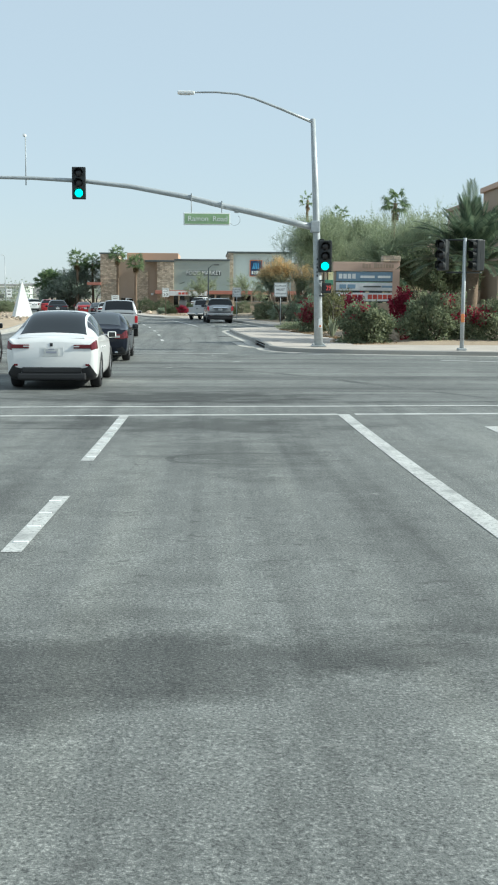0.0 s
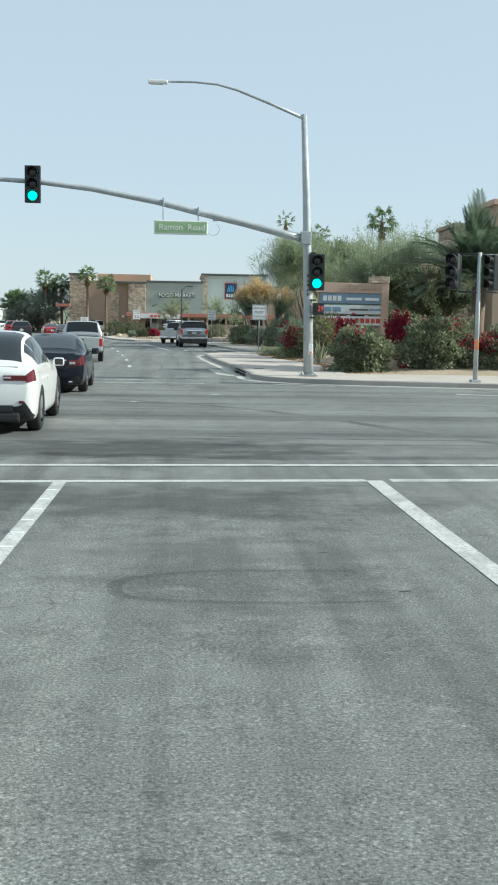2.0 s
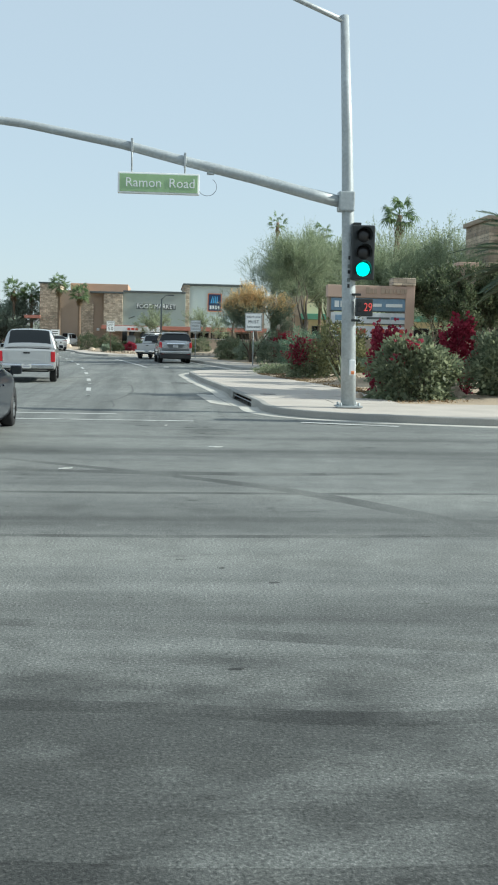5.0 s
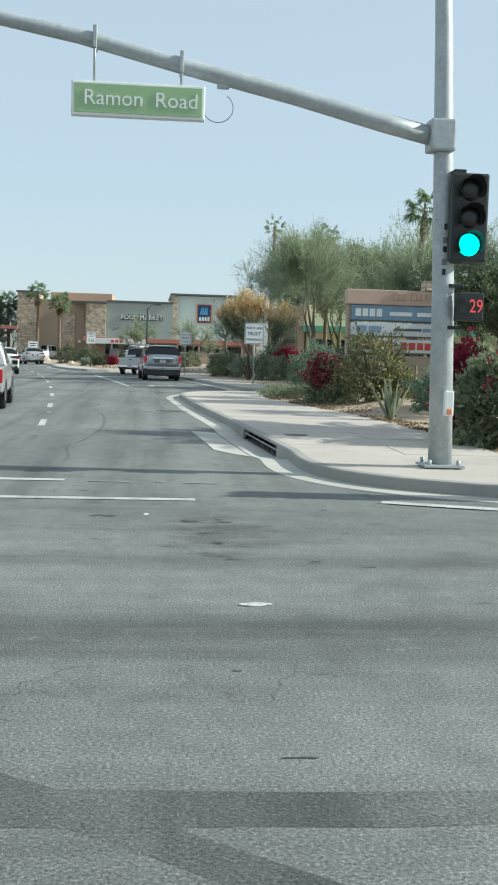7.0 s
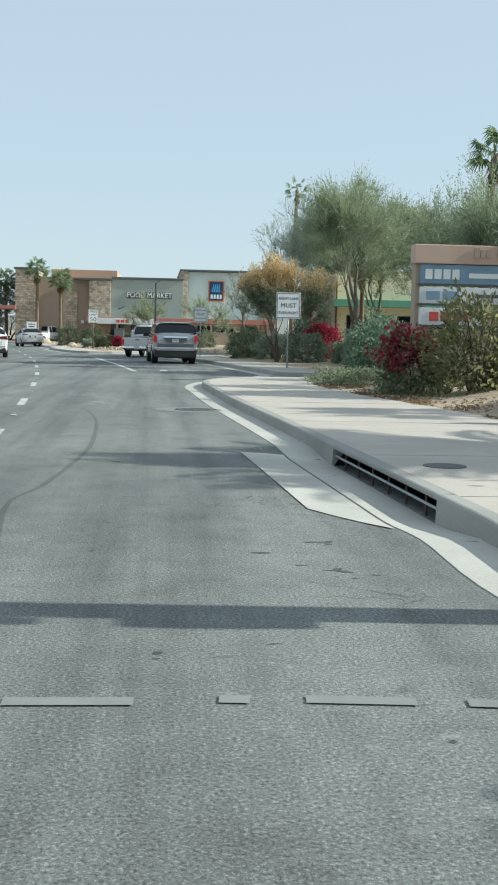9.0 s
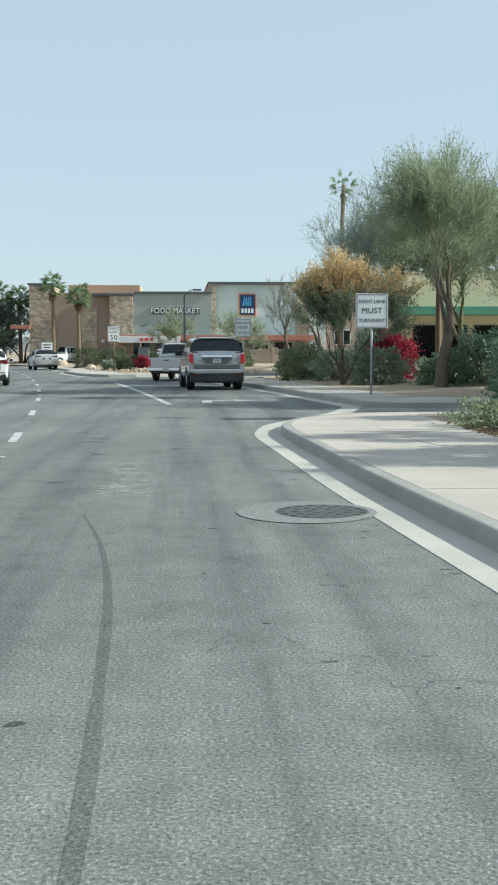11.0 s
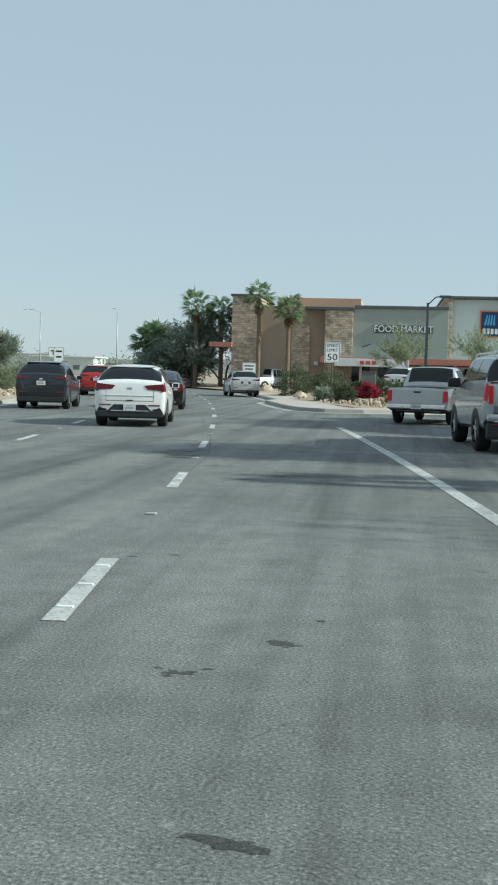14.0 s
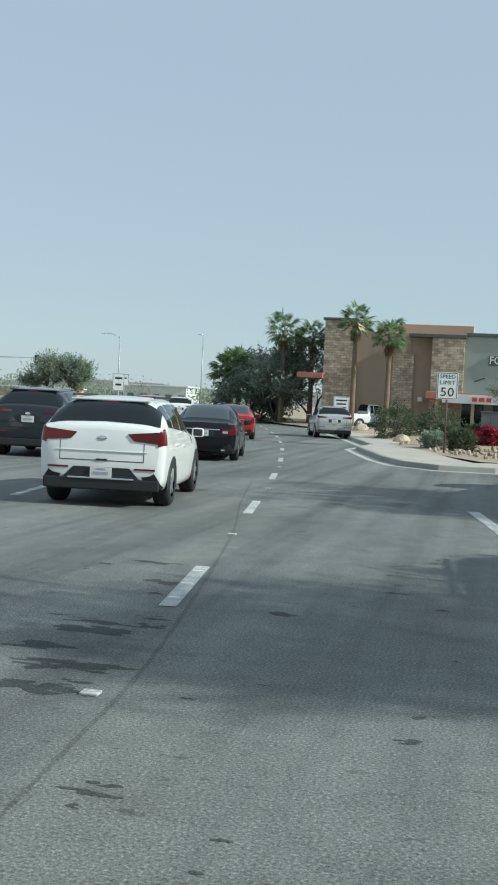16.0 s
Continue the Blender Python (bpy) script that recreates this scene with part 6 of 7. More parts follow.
crossover(pose(-6.9, 31.5, 0, 0, 0, 1.0), "black sport utility vehicle in the crossing", P_BLACK, 1.07, "suv", False)
pickup(pose(-14.00, 164.0, 0.06, 0, 0, -48), "white pickup truck turning into the shops' driveway", P_WHITE, k=1.04)
pickup(on_lane(-1.85, 57.5), "light silver pickup truck past the crossing", P_SILVER2)
sedan(on_lane(-1.85, 127), "red four-door sedan driving past the median", P_RED)
crossover(on_lane(-5.85, 128), "red sport utility vehicle beside the median", P_RED, 1.07, "suv", False)
crossover(on_lane(-5.6, 152), "white sport utility vehicle far along the road", P_WHITE, 1.1, "suv", False)
sedan(on_lane(-1.9, 165), "white sedan far along the road", P_WHITE)
crossover(pose(-1.4, 138.0, 0.25, 0, 0, -25), "white sport utility vehicle parked behind the hedges", P_WHITE, 1.16, "suv", False)


# ---- buildings ----
def walled(name, x0, x1, y0, y1, z1, material, parent, label="", z0=0.1):
    return boxed(name, ((x0 + x1) / 2, (y0 + y1) / 2, (z0 + z1) / 2), (x1 - x0, y1 - y0, z1 - z0), material, parent, 0.03, label)


def shops():
    """The long shop block: stone piers, brown bays, a grey panel with a lettered name, a taller pale box."""
    t = thing("shop_building", pose(0, 0, 0), "long low shop building with stone piers and stucco bays", "building")
    F = 165.0
    walled("wall", -13.4, -9.0, F + 0.6, F + 14, 7.5, M_STUCCO_BROWN, t, "brown stucco bay")
    walled("pier", -15.7, -13.3, F + 0.2, F + 12, 8.25, M_STONE, t, "tall ledge stone pier")
    walled("coping", -15.85, -13.15, F + 0.1, F + 12.1, 8.45, M_COPING, t, z0=8.25)
    walled("pier", -10.4, -8.8, F + 0.3, F + 3, 5.9, M_STONE, t, "lower ledge stone pier")
    walled("roof_block", -12.4, -4.6, F + 8, F + 20, 8.75, M_STUCCO_ORANGE, t, "orange stucco parapet behind")
    walled("wall", -9.0, -7.3, F + 0.5, F + 10, 7.35, M_STUCCO_BROWN, t, "brown stucco bay")
    walled("pier", -7.45, -5.05, F - 0.6, F + 8, 7.15, M_STONE, t, "broad ledge stone pier")
    walled("coping", -9.2, -4.95, F - 0.75, F + 8.1, 7.4, M_COPING, t, z0=7.15)
    walled("wall", -5.05, 3.1, F - 0.2, F + 14, 7.35, M_STUCCO_GREY, t, "grey green stucco wall")
    walled("coping", -4.95, 3.1, F - 0.35, F + 14.1, 7.6, M_COPING, t, z0=7.35)
    walled("pier", 2.95, 3.75, F + 6.0, F + 18, 8.9, M_STONE, t, "narrow stone pier")
    walled("wall", 3.75, 12.6, F + 6.6, F + 24, 8.75, M_STUCCO_PALE, t, "taller pale grey stucco box")
    walled("coping", 2.85, 12.7, F + 5.9, F + 24.1, 9.0, M_COPING, t, z0=8.78)
    walled("wall", 12.6, 30, F + 6.2, F + 26, 7.4, M_STUCCO_TAN, t, "tan stucco wing")
    # the pale stucco paints sunlight on an end face of the wing
    walled("pale_pier", 14.0, 15.8, F + 5.9, F + 10, 6.2, M_STUCCO_PALE, t, "end wall face in pale stucco for the sun on it")
    for x in (16.8, 17.75):
        win = walled("window", x, x + 0.85, F + 6.1, F + 6.2, 3.8, M_WHITE_PANEL, t, "pale framed window", z0=2.1)
        walled("pane", x + 0.08, x + 0.77, F + 6.07, F + 6.12, 3.7, M_GLASS, win, z0=2.2)
    walled("canopy", -7.6, 13.5, F - 3.4, F + 6.5, 3.05, M_RED_FASCIA, t, "red canopy fascia", z0=2.55)
    walled("canopy", -17.6, -15.6, F - 0.6, F + 2, 4.15, M_RED_FASCIA, t, "red side canopy", z0=3.75)
    # unseen grey sheet added to keep the canopy's red bounce off the wall
    walled("canopy_roof", -7.5, 13.4, F - 3.3, F + 6.4, 3.09, M_STUCCO_GREY, t, "grey canopy roof added against red bounce light", z0=3.052)
    for x in np.arange(-6.8, 13.5, 2.6):
        walled("canopy_post", x - 0.12, x + 0.12, F - 3.2, F - 2.95, 2.6, M_STUCCO_TAN, t)
    for k, x in enumerate(np.arange(-4.4, 12, 2.6)):
        y = F - 0.22 if x < 2.6 else F + 6.55
        win = walled("shop_window", x - 0.95, x + 0.95, y - 0.06, y, 2.4, M_COPING, t, z0=0.25)
        walled("pane", x - 0.85, x + 0.85, y - 0.075, y - 0.05, 2.3, M_GLASS, win, z0=0.35)
    b = walled("sign_band", -6.4, -0.2, F - 3.6, F - 3.35, 2.95, M_WHITE_PANEL, t, "white sign band with red bars", z0=2.3)
    for x, w in ((-4.1, 0.35), (-3.6, 0.4), (-3.1, 0.35)):
        boxed("red_bar", (x, F - 3.62, 2.62), (w, 0.02, 0.3), M_RED_LETTER, b, 0.004)
    boxed("letter_board", (-0.72, F - 0.23, 5.6), (5.1, 0.05, 0.72), M_COPING, t, 0.01, "dark board behind the letters")
    lettering("letters", "FOOD MARKET", 0.82, M_SIGN_WHITE, t, Matrix.Translation((-0.7, F - 0.3, 5.6)) @ facing_back(), 0.82, 0.06, 1.0, 5.0)
    s = walled("shop_sign", 6.25, 8.15, F + 6.35, F + 6.6, 7.75, M_ORANGE, t, "upright sign with an orange border and blue emblem", z0=5.30)
    walled("sign_face", 6.36, 8.04, F + 6.3, F + 6.36, 7.64, M_NAVY, s, z0=5.41)
    for k in range(4):
        x = 6.62 + 0.27 * k
        vs = [(x, F + 6.28, 6.42), (x + 0.19, F + 6.28, 6.42), (x + 0.34 - 0.06 * k, F + 6.28, 7.35), (x + 0.25 - 0.06 * k, F + 6.28, 7.35)]
        raw("emblem_stripe", vs, [(0, 1, 2, 3)], M_SKYBLUE, s)
    for k in range(4):
        boxed("emblem_bar", (6.66 + 0.36 * k, F + 6.28, 5.87), (0.25, 0.02, 0.5), M_SIGN_WHITE, s, 0.004)
    lamp = boxed("wall_lamp", (-8.2, F + 0.25, 2.5), (0.35, 0.3, 0.35), M_WHITE_PANEL, t, 0.06, "small wall lamp")
    roded("goose_lamp", [(-4.2, F - 0.3, 4.0), (-3.4, F - 1.2, 4.3)], 0.05, M_COPING, t, 6)
    return t


def plaza_sign():
    """The shopping centre's board: pink top, three sign panels between stucco posts."""
    t = thing("plaza_sign", pose(0, 72.3, 0.12), "pink stucco shopping centre sign with blue, white and red panels", "sign")
    boxed("base", (9.95, 0.3, 0.75), (4.1, 0.7, 1.7), M_STUCCO_TAN, t, 0.03)
    boxed("post", (11.80, 0.2, 2.15), (0.44, 0.8, 4.3), M_STUCCO_PINK, t, 0.03)
    boxed("cap", (11.49, 0.2, 4.36), (1.10, 0.9, 0.36), M_STONE, t, 0.03)
    boxed("post", (8.05, 0.25, 1.9), (0.28, 0.5, 3.6), M_STUCCO_TAN, t, 0.03)
    top = boxed("header", (9.78, 0.1, 3.86), (3.9, 0.58, 0.58), M_STUCCO_PINK, t, 0.03, "pink header with dark bars of letters")
    for k, w in enumerate((0.17, 0.15, 0.14, 0, 0.19, 0.14, 0.15, 0.08, 0.16, 0.15, 0.14)):
        if w:
            boxed("letter_bar", (9.75 + 0.182 * k, -0.215, 3.90 + (0.02 if k in (0, 4) else 0)), (w, 0.03, 0.30 if k in (0, 4) else 0.23), M_STUCCO_BROWN, top, 0.004)
    for z, h, mt, lab in ((3.26, 0.58, M_BLUE_PANEL, "blue panel with white bars"), (2.62, 0.50, M_WHITE_PANEL, "white panel"), (1.98, 0.52, M_WHITE_PANEL, "white panel with red bars")):
        p = boxed("panel", (9.88, -0.02, z), (3.68, 0.2, h), mt, t, 0.015, lab)
        boxed("frame", (9.88, 0.02, z - h / 2 - 0.03), (3.80, 0.26, 0.05), M_COPING, p, 0.005)
        if mt is M_BLUE_PANEL:
            for k in range(4):
                boxed("bar", (8.30 + 0.28 * k, -0.13, z), (0.22, 0.02, 0.30), M_SIGN_WHITE, p, 0.003)
            boxed("bar", (10.0, -0.13, z - 0.03), (0.90, 0.02, 0.15), M_SIGN_WHITE, p, 0.003)
            boxed("bar", (11.05, -0.13, z - 0.03), (0.80, 0.02, 0.15), M_SIGN_WHITE, p, 0.003)
        elif z < 2.3:
            for x, w in ((8.55, 0.3), (8.92, 0.3), (9.30, 0.34), (9.68, 0.3), (10.30, 0.28), (10.64, 0.28), (10.98, 0.26), (11.30, 0.26), (11.62, 0.28)):
                boxed("bar", (8.02 + (x - 8.05) * 0.955, -0.13, z), (w * 0.95, 0.02, 0.28), M_RED_LETTER, p, 0.003)
        else:
            for x, w, h2, mb in ((8.45, 0.42, 0.26, M_BLUE_PANEL), (9.0, 0.5, 0.26, M_BLUE_PANEL), (10.3, 1.1, 0.10, M_COPING), (11.25, 0.7, 0.12, M_BLUE_PANEL)):
                boxed("bar", (x, -0.13, z), (w, 0.02, h2), mb, p, 0.003)
    return t


def eatery():
    t = thing("restaurant_building", pose(0, 0, 0), "cream yellow restaurant with a green metal fascia", "building")
    walled("wall", 11.4, 30, 108, 120, 5.6, M_STUCCO_YELLOW, t)
    walled("tower", 9.6, 11.2, 107.4, 112, 5.2, M_STUCCO_TAN, t, "brown corner post")
    walled("fascia", 11.0, 30.3, 106.9, 120.2, 3.75, M_GREEN_FASCIA, t, "green metal eave", z0=3.3)
    for x in np.arange(12.0, 29, 1.65):
        w = walled("window", x, x + 1.3, 107.93, 108.0, 2.8, M_COPING, t, z0=1.0)
        walled("pane", x + 0.06, x + 1.24, 107.9, 107.94, 2.74, M_GLASS, w, z0=1.06)
    return t


def corner_building():
    t = thing("corner_building", pose(0, 0, 0), "tan stucco building with a square tower behind the trees", "building")
    walled("wall", 21.0, 55, 76, 95, 5.2, M_STUCCO_PINK, t)
    walled("tower", 19.1, 24.5, 75.5, 80, 9.3, M_STUCCO_TAN, t, "square stucco tower")
    walled("coping", 18.9, 24.7, 75.3, 80.2, 9.65, M_STUCCO_PINK, t, z0=9.3)
    walled("pier", 17.1, 18.15, 77.5, 82, 8.1, M_STONE, t, "lower square ledge stone pier")
    walled("pier_coping", 16.95, 18.3, 77.35, 82.15, 8.35, M_STUCCO_TAN, t, z0=8.1)
    for x in np.arange(24, 54, 4.0):
        w = walled("window", x, x + 2.2, 75.9, 76.0, 3.2, M_COPING, t, z0=0.9)
        walled("pane", x + 0.1, x + 2.1, 75.86, 75.93, 3.1, M_GLASS, w, z0=1.0)
    return t


def low_building(x0, x1, y0, y1, h, material, label):
    t = thing("low_building", pose(0, 0, 0), label, "building")
    walled("wall", x0, x1, y0, y1, h, material, t)
    walled("roof", x0 - 0.6, x1 + 0.6, y0 - 0.6, y1 + 0.6, h + 0.35, M_WHITE_PAINT, t, z0=h)
    for x in np.arange(x0 + 1.5, x1 - 2, 4.0):
        w = walled("window", x, x + 2.2, y0 - 0.06, y0, h * 0.55, M_STUCCO_TAN, t, z0=1.4)
        walled("pane", x + 0.1, x + 2.1, y0 - 0.09, y0 - 0.05, h * 0.55 - 0.1, M_CABINET, w, z0=1.5)
    return t


shops()
plaza_sign()
eatery()
corner_building()
low_building(-112, -92, 400, 415, 5.2, M_STUCCO_PALE, "white low building far across the road")
low_building(-84, -68, 420, 435, 5.6, M_STUCCO_PALE, "long white roofed building in the distance")
low_building(-190, -130, 400, 415, 3.0, M_STUCCO_TAN, "long low tan building in the distance")
bw = thing("block_wall", pose(0, 0, 0), "low tan block wall before the shops", "wall")
walled("wall", 3.0, 18.0, 146, 146.3, 1.5, M_STUCCO_TAN, bw)
walled("capstone", 2.95, 18.05, 145.95, 146.35, 1.58, M_KERB, bw, z0=1.5)
for x in (3.0, 8.0, 13.0, 18.0):
    walled("pier", x - 0.25, x + 0.25, 145.9, 146.4, 1.75, M_STUCCO_TAN, bw)
rk = thing("red_kerb", pose(0, 0, 0), "red painted kerb by the shops' driveway", "kerb")
walled("kerb_stone", 4.5, 12, 128, 128.25, 0.28, M_RED_FASCIA, rk)

# hills in the haze
def hills():
    vs, fs = [], []
    n = 120
    for i in range(n + 1):
        x = -2600 + 5200 * i / n
        h = 45 + 60 * (0.5 + noise.noise((x * 0.0016, 1.7, 0))) + 22 * noise.noise((x * 0.007, 4.2, 0))
        h *= 0.55 if x > 0 else 1.0
        vs += [(x, 3000, -2), (x, 3200, max(8, h * 0.55)), (x, 3400, max(6, h * 0.4))]
        if i:
            k = 3 * i
            fs += [(k - 3, k, k + 1, k - 2), (k - 2, k + 1, k + 2, k - 1)]
    return tagged(raw("hills", vs, fs, surface("hazy_hill", (0.19, 0.18, 0.17), 0.95, fine=(0.01, 0.1), coarse=(0.003, 0.1)), smooth=True), "bare hazy desert hills", "hills", kind="structure")


hills()


# ---- planting and loose things ----
G_CORNER = "bushes behind the corner pavement"
for seed, x, y, size, n, fl, at in ((11, 6.58, 48.2, (2.05, 1.9, 1.62), 5000, 160, [(-0.7, -0.6, 0.5), (-0.2, -0.6, 0.8)]), (12, 9.42, 48.6, (2.6, 2.1, 1.95), 6200, 420, [(0.9, -0.5, 0.2), (0.5, -0.4, 0.8)]),
                                    (13, 12.4, 48.8, (3.2, 2.2, 1.7), 5600, 800, [(-0.9, -0.5, 0.5)]), (14, 15.6, 48.6, (3.0, 2.2, 1.8), 4000, 300, [(0, -0.5, 0.9)])):
    tagged(bush("bougainvillea", seed, size, n, "bougainvillea bush with deep red flowers behind the corner pavement", M_LEAF_MID, (0.14, 0.08), pose(x, y, 0.14), M_LEAF_RED, int(fl * 0.4), at), group=G_CORNER)
for seed, x, y, size in ((15, 8.5, 51.2, (1.0, 1.1, 2.05)), (16, 6.5, 51.6, (0.95, 1.0, 1.85))):
    tagged(bush("bougainvillea", seed, size, 1500, "bougainvillea covered in red flowers behind the corner bushes", M_LEAF_RED, (0.12, 0.08), pose(x, y, 0.14), M_LEAF_RED, 700, [(0, -0.5, 0.9)]), group=G_CORNER)
for k, (x, y, z, sz) in enumerate(((7.90, 48.6, 0.16, 0.42), (7.99, 49.5, 0.22, 0.55), (8.04, 50.2, 0.30, 0.72), (7.75, 48.1, 0.15, 0.26), (5.2, 48.5, 0.15, 0.3))):
    rock(240 + k, pose(x, y, z, 0, 0, 50 * k), (sz * 0.8, sz * 0.7, sz), "pale sunlit boulder between the corner bushes")
agave(pose(5.91, 55.1, 0.13))
bush("shrub", 20, (1.3, 1.2, 1.2), 1100, "olive yellow shrub in sandy dirt", M_LEAF_OLIVE, (0.15, 0.06), pose(7.7, 61.9, 0.14), twigs=18)
bush("shrub", 21, (2.15, 1.9, 2.25), 2300, "tall open olive yellow shrub in sandy dirt", M_LEAF_OLIVE, (0.16, 0.062), pose(6.85, 61.8, 0.14), twigs=30)
bush("bougainvillea", 22, (1.7, 1.6, 1.5), 3200, "bougainvillea with red flowers beside the olive shrub", M_LEAF_MID, (0.12, 0.07), pose(5.9, 63.6, 0.14), M_LEAF_RED, 1000, [(-0.6, -0.6, 0.5), (-0.2, -0.6, 0.8)])
bush("hedge_bush", 23, (2.4, 1.9, 1.2), 6500, "dense round dark green bush on sandy dirt", M_LEAF_DARK, (0.075, 0.045), pose(8.35, 58.3, 0.14))
bush("hedge_bush", 24, (2.4, 1.8, 1.1), 3600, "clipped round green bush below the shopping sign", M_LEAF_DARK, (0.09, 0.05), pose(11.2, 64.5, 0.14))
bush("shrub", 25, (1.9, 1.8, 1.85), 4200, "tall dark green shrub by the driveway", M_LEAF_DARK, (0.10, 0.05), pose(6.4, 70.3, 0.14))
st = thing("stake", pose(7.75, 60.3, 0.1), "thin wooden tree stake", "stake")
roded("pole", [(0, 0, 0), (0.02, 0, 1.35)], 0.035, M_PALM_TRUNK, st, 7)
for k, (x, y, s) in enumerate(((7.4, 57.6, 0.35), (8.1, 63.5, 0.5), (9.2, 54.0, 0.4), (7.3, 50.5, 0.25))):
    rock(30 + k, pose(x, y, 0.16, 0, 0, 40 * k), (s, s * 0.8, s * 0.7))
# low ground cover at the pavement's end
bush("ground_cover", 26, (3.2, 3.0, 0.45), 3800, "low brown green ground cover plants", M_LEAF_MID, (0.09, 0.05), pose(5.8, 67.9, 0.10), twigs=6, category="plant")
bush("ground_cover", 27, (3.4, 2.6, 0.35), 2600, "low brown green ground cover plants", M_LEAF_OLIVE, (0.09, 0.05), pose(9.3, 67.6, 0.10), twigs=6, category="plant")

G_LANE = "bushes along the turn lane"
for seed, x, y, size, n, leaf in ((41, 4.9, 98.0, (2.1, 2.0, 1.55), 3800, M_LEAF_MID), (42, 6.2, 95.5, (2.2, 2.0, 1.35), 3600, M_LEAF_GREY), (43, 7.3, 92.0, (2.2, 2.0, 1.45), 3600, M_LEAF_GREY), (44, 9.0, 88.6, (2.0, 1.9, 1.15), 3200, M_LEAF_DARK),
                                  (45, 10.1, 87.0, (2.7, 2.2, 2.0), 5200, M_LEAF_DARK), (46, 9.3, 81.5, (1.5, 1.4, 1.0), 2600, M_LEAF_MID), (47, 12.8, 86.0, (2.4, 2.0, 1.5), 3200, M_LEAF_DARK), (48, 8.1, 97.6, (2.0, 2.0, 2.2), 3600, M_LEAF_DARK), (49, 5.5, 101.5, (2.0, 1.8, 1.3), 3000, M_LEAF_MID), (50, 13.5, 81.0, (2.0, 1.8, 1.2), 2600, M_LEAF_MID)):
    tagged(bush("shrub", seed, size, n, "rounded green shrub in the bed along the turn lane", leaf, (0.11, 0.06), pose(x, y, 0.14)), group=G_LANE)
bush("bougainvillea", 51, (2.4, 1.6, 1.9), 3400, "red flowering bougainvillea behind the shrubs", M_LEAF_RED, (0.12, 0.08), pose(8.6, 96.9, 0.14), M_LEAF_RED, 900, [(0, -0.5, 0.9)])

tree("palo_verde_tree", 248, 8.5, 1, "large palo verde with a leaning trunk and fine open crown", M_LEAF_PALO, 25, (0.10, 0.030), 0.72, M_BARK, 6, 0.66, 0.05, 0.25, pose(8.45, 86.8, 0.1, 0, 0, -33), r=0.24, twig=M_LEAF_PALO, dense=6, low=4, kids=(3, 4))
tree("palo_verde_tree", 62, 8.7, 2, "wispy grey palo verde with bare thin twigs", M_LEAF_HAZED, 34, (0.095, 0.030), 0.6, M_BARK, 5, 0.60, 0.08, 0.22, pose(9.2, 101.5, 0.1), r=0.2, twig=M_LEAF_HAZED, dense=5, low=3, kids=(3, 4))
# tree added behind the others to cast a shadow band on the road
tree("palo_verde_tree", 212, 8.6, 1, "hidden palo verde with a dense green crown, added for its shadow", M_LEAF_PALO, 56, (0.15, 0.06), 0.75, M_BARK_GREEN, 6, 0.66, 0.05, 0.25, pose(12.6, 98.2, 0.1), r=0.28, twig=M_LEAF_PALO, dense=9, low=4, kids=(3, 4))
tree("small_tree", 63, 4.9, 4, "small tree with yellow orange upper leaves", M_LEAF_GREY, 56, (0.10, 0.055), 0.5, M_BARK, 4, 0.50, 0.10, 0.14, pose(5.85, 92.0, 0.1), r=0.15, leaf2=M_LEAF_ORANGE, share2=0.50, twig=M_LEAF_GREY)
for seed, x, y, h in ((64, 14.3, 78.6, 7.4), (65, 19.0, 86.0, 8.8), (66, 16.0, 92.0, 9.0), (67, 22.5, 90, 8.2)):
    tree("palo_verde_tree", seed, h, 3, "palo verde with a full yellow green crown", M_LEAF_PALO, 26, (0.12, 0.04), 0.75, M_BARK_GREEN, 5, 0.66, 0.08, 0.5, pose(x, y, 0.1), r=0.26, twig=M_LEAF_PALO, dense=10, low=4, kids=(3, 4))
tree("tree", 68, 5.0, 3, "dark green dense tree beside the shopping sign", M_LEAF_DEEP, 130, (0.16, 0.08), 0.5, M_BARK, 4, 0.5, 0.12, 0.2, pose(13.6, 74.5, 0.1), r=0.2)
tree("tree", 69, 5.0, 2, "dark green broad tree behind the corner bushes", M_LEAF_DEEP, 120, (0.16, 0.08), 0.5, M_BARK, 4, 0.6, 0.08, 0.3, pose(15.7, 68.5, 0.1), r=0.2)
date_palm(70, 3.3, pose(11.47, 50.6, 0.1), "short thick date palm with upright feather fronds", 96, 3.3)
fan_palm(71, 8.7, pose(13.1, 82.6, 0.1), "fan palm with a windswept crown rising over the trees", 22, 0.68, 10, 0.2, 0.3, 0.5)
# out-of-view palms added to throw shadow bands over the corner pavement
for seed, x, y, h in ((78, 17.7, 61.9, 8.0), (79, 18.4, 56.2, 7.9), (90, 18.3, 65.0, 8.2)):
    fan_palm(seed, h, pose(x, y, 0.1), "unseen fan palm added for its shadow on the pavement", 30, 0.85, 14)
fan_palm(72, 12.6, pose(10.66, 125.3, 0.1), "tall slim fan palm with a small ragged crown", 13, 0.62, 5, 0.19, 0.2)
fan_palm(73, 9.2, pose(11.5, 100.1, 0.1), "tall fan palm behind the open tree crown", 14, 0.58, 4, 0.14)
fan_palm(74, 7.95, pose(-13.0, 162.6, 0.1), "fan palm with a brown trunk before the shop wall", 36, 0.85, 26, 0.22)
fan_palm(75, 6.9, pose(-10.35, 161.4, 0.1), "shorter fan palm with a dry brown skirt", 34, 0.85, 34, 0.22)
fan_palm(76, 7.4, pose(-19.3, 167.5, 0.1), "fan palm among dark trees", 34, 1.0, 14)
fan_palm(77, 7.0, pose(-17.2, 169, 0.1), "fan palm among dark trees", 34, 0.95, 14)
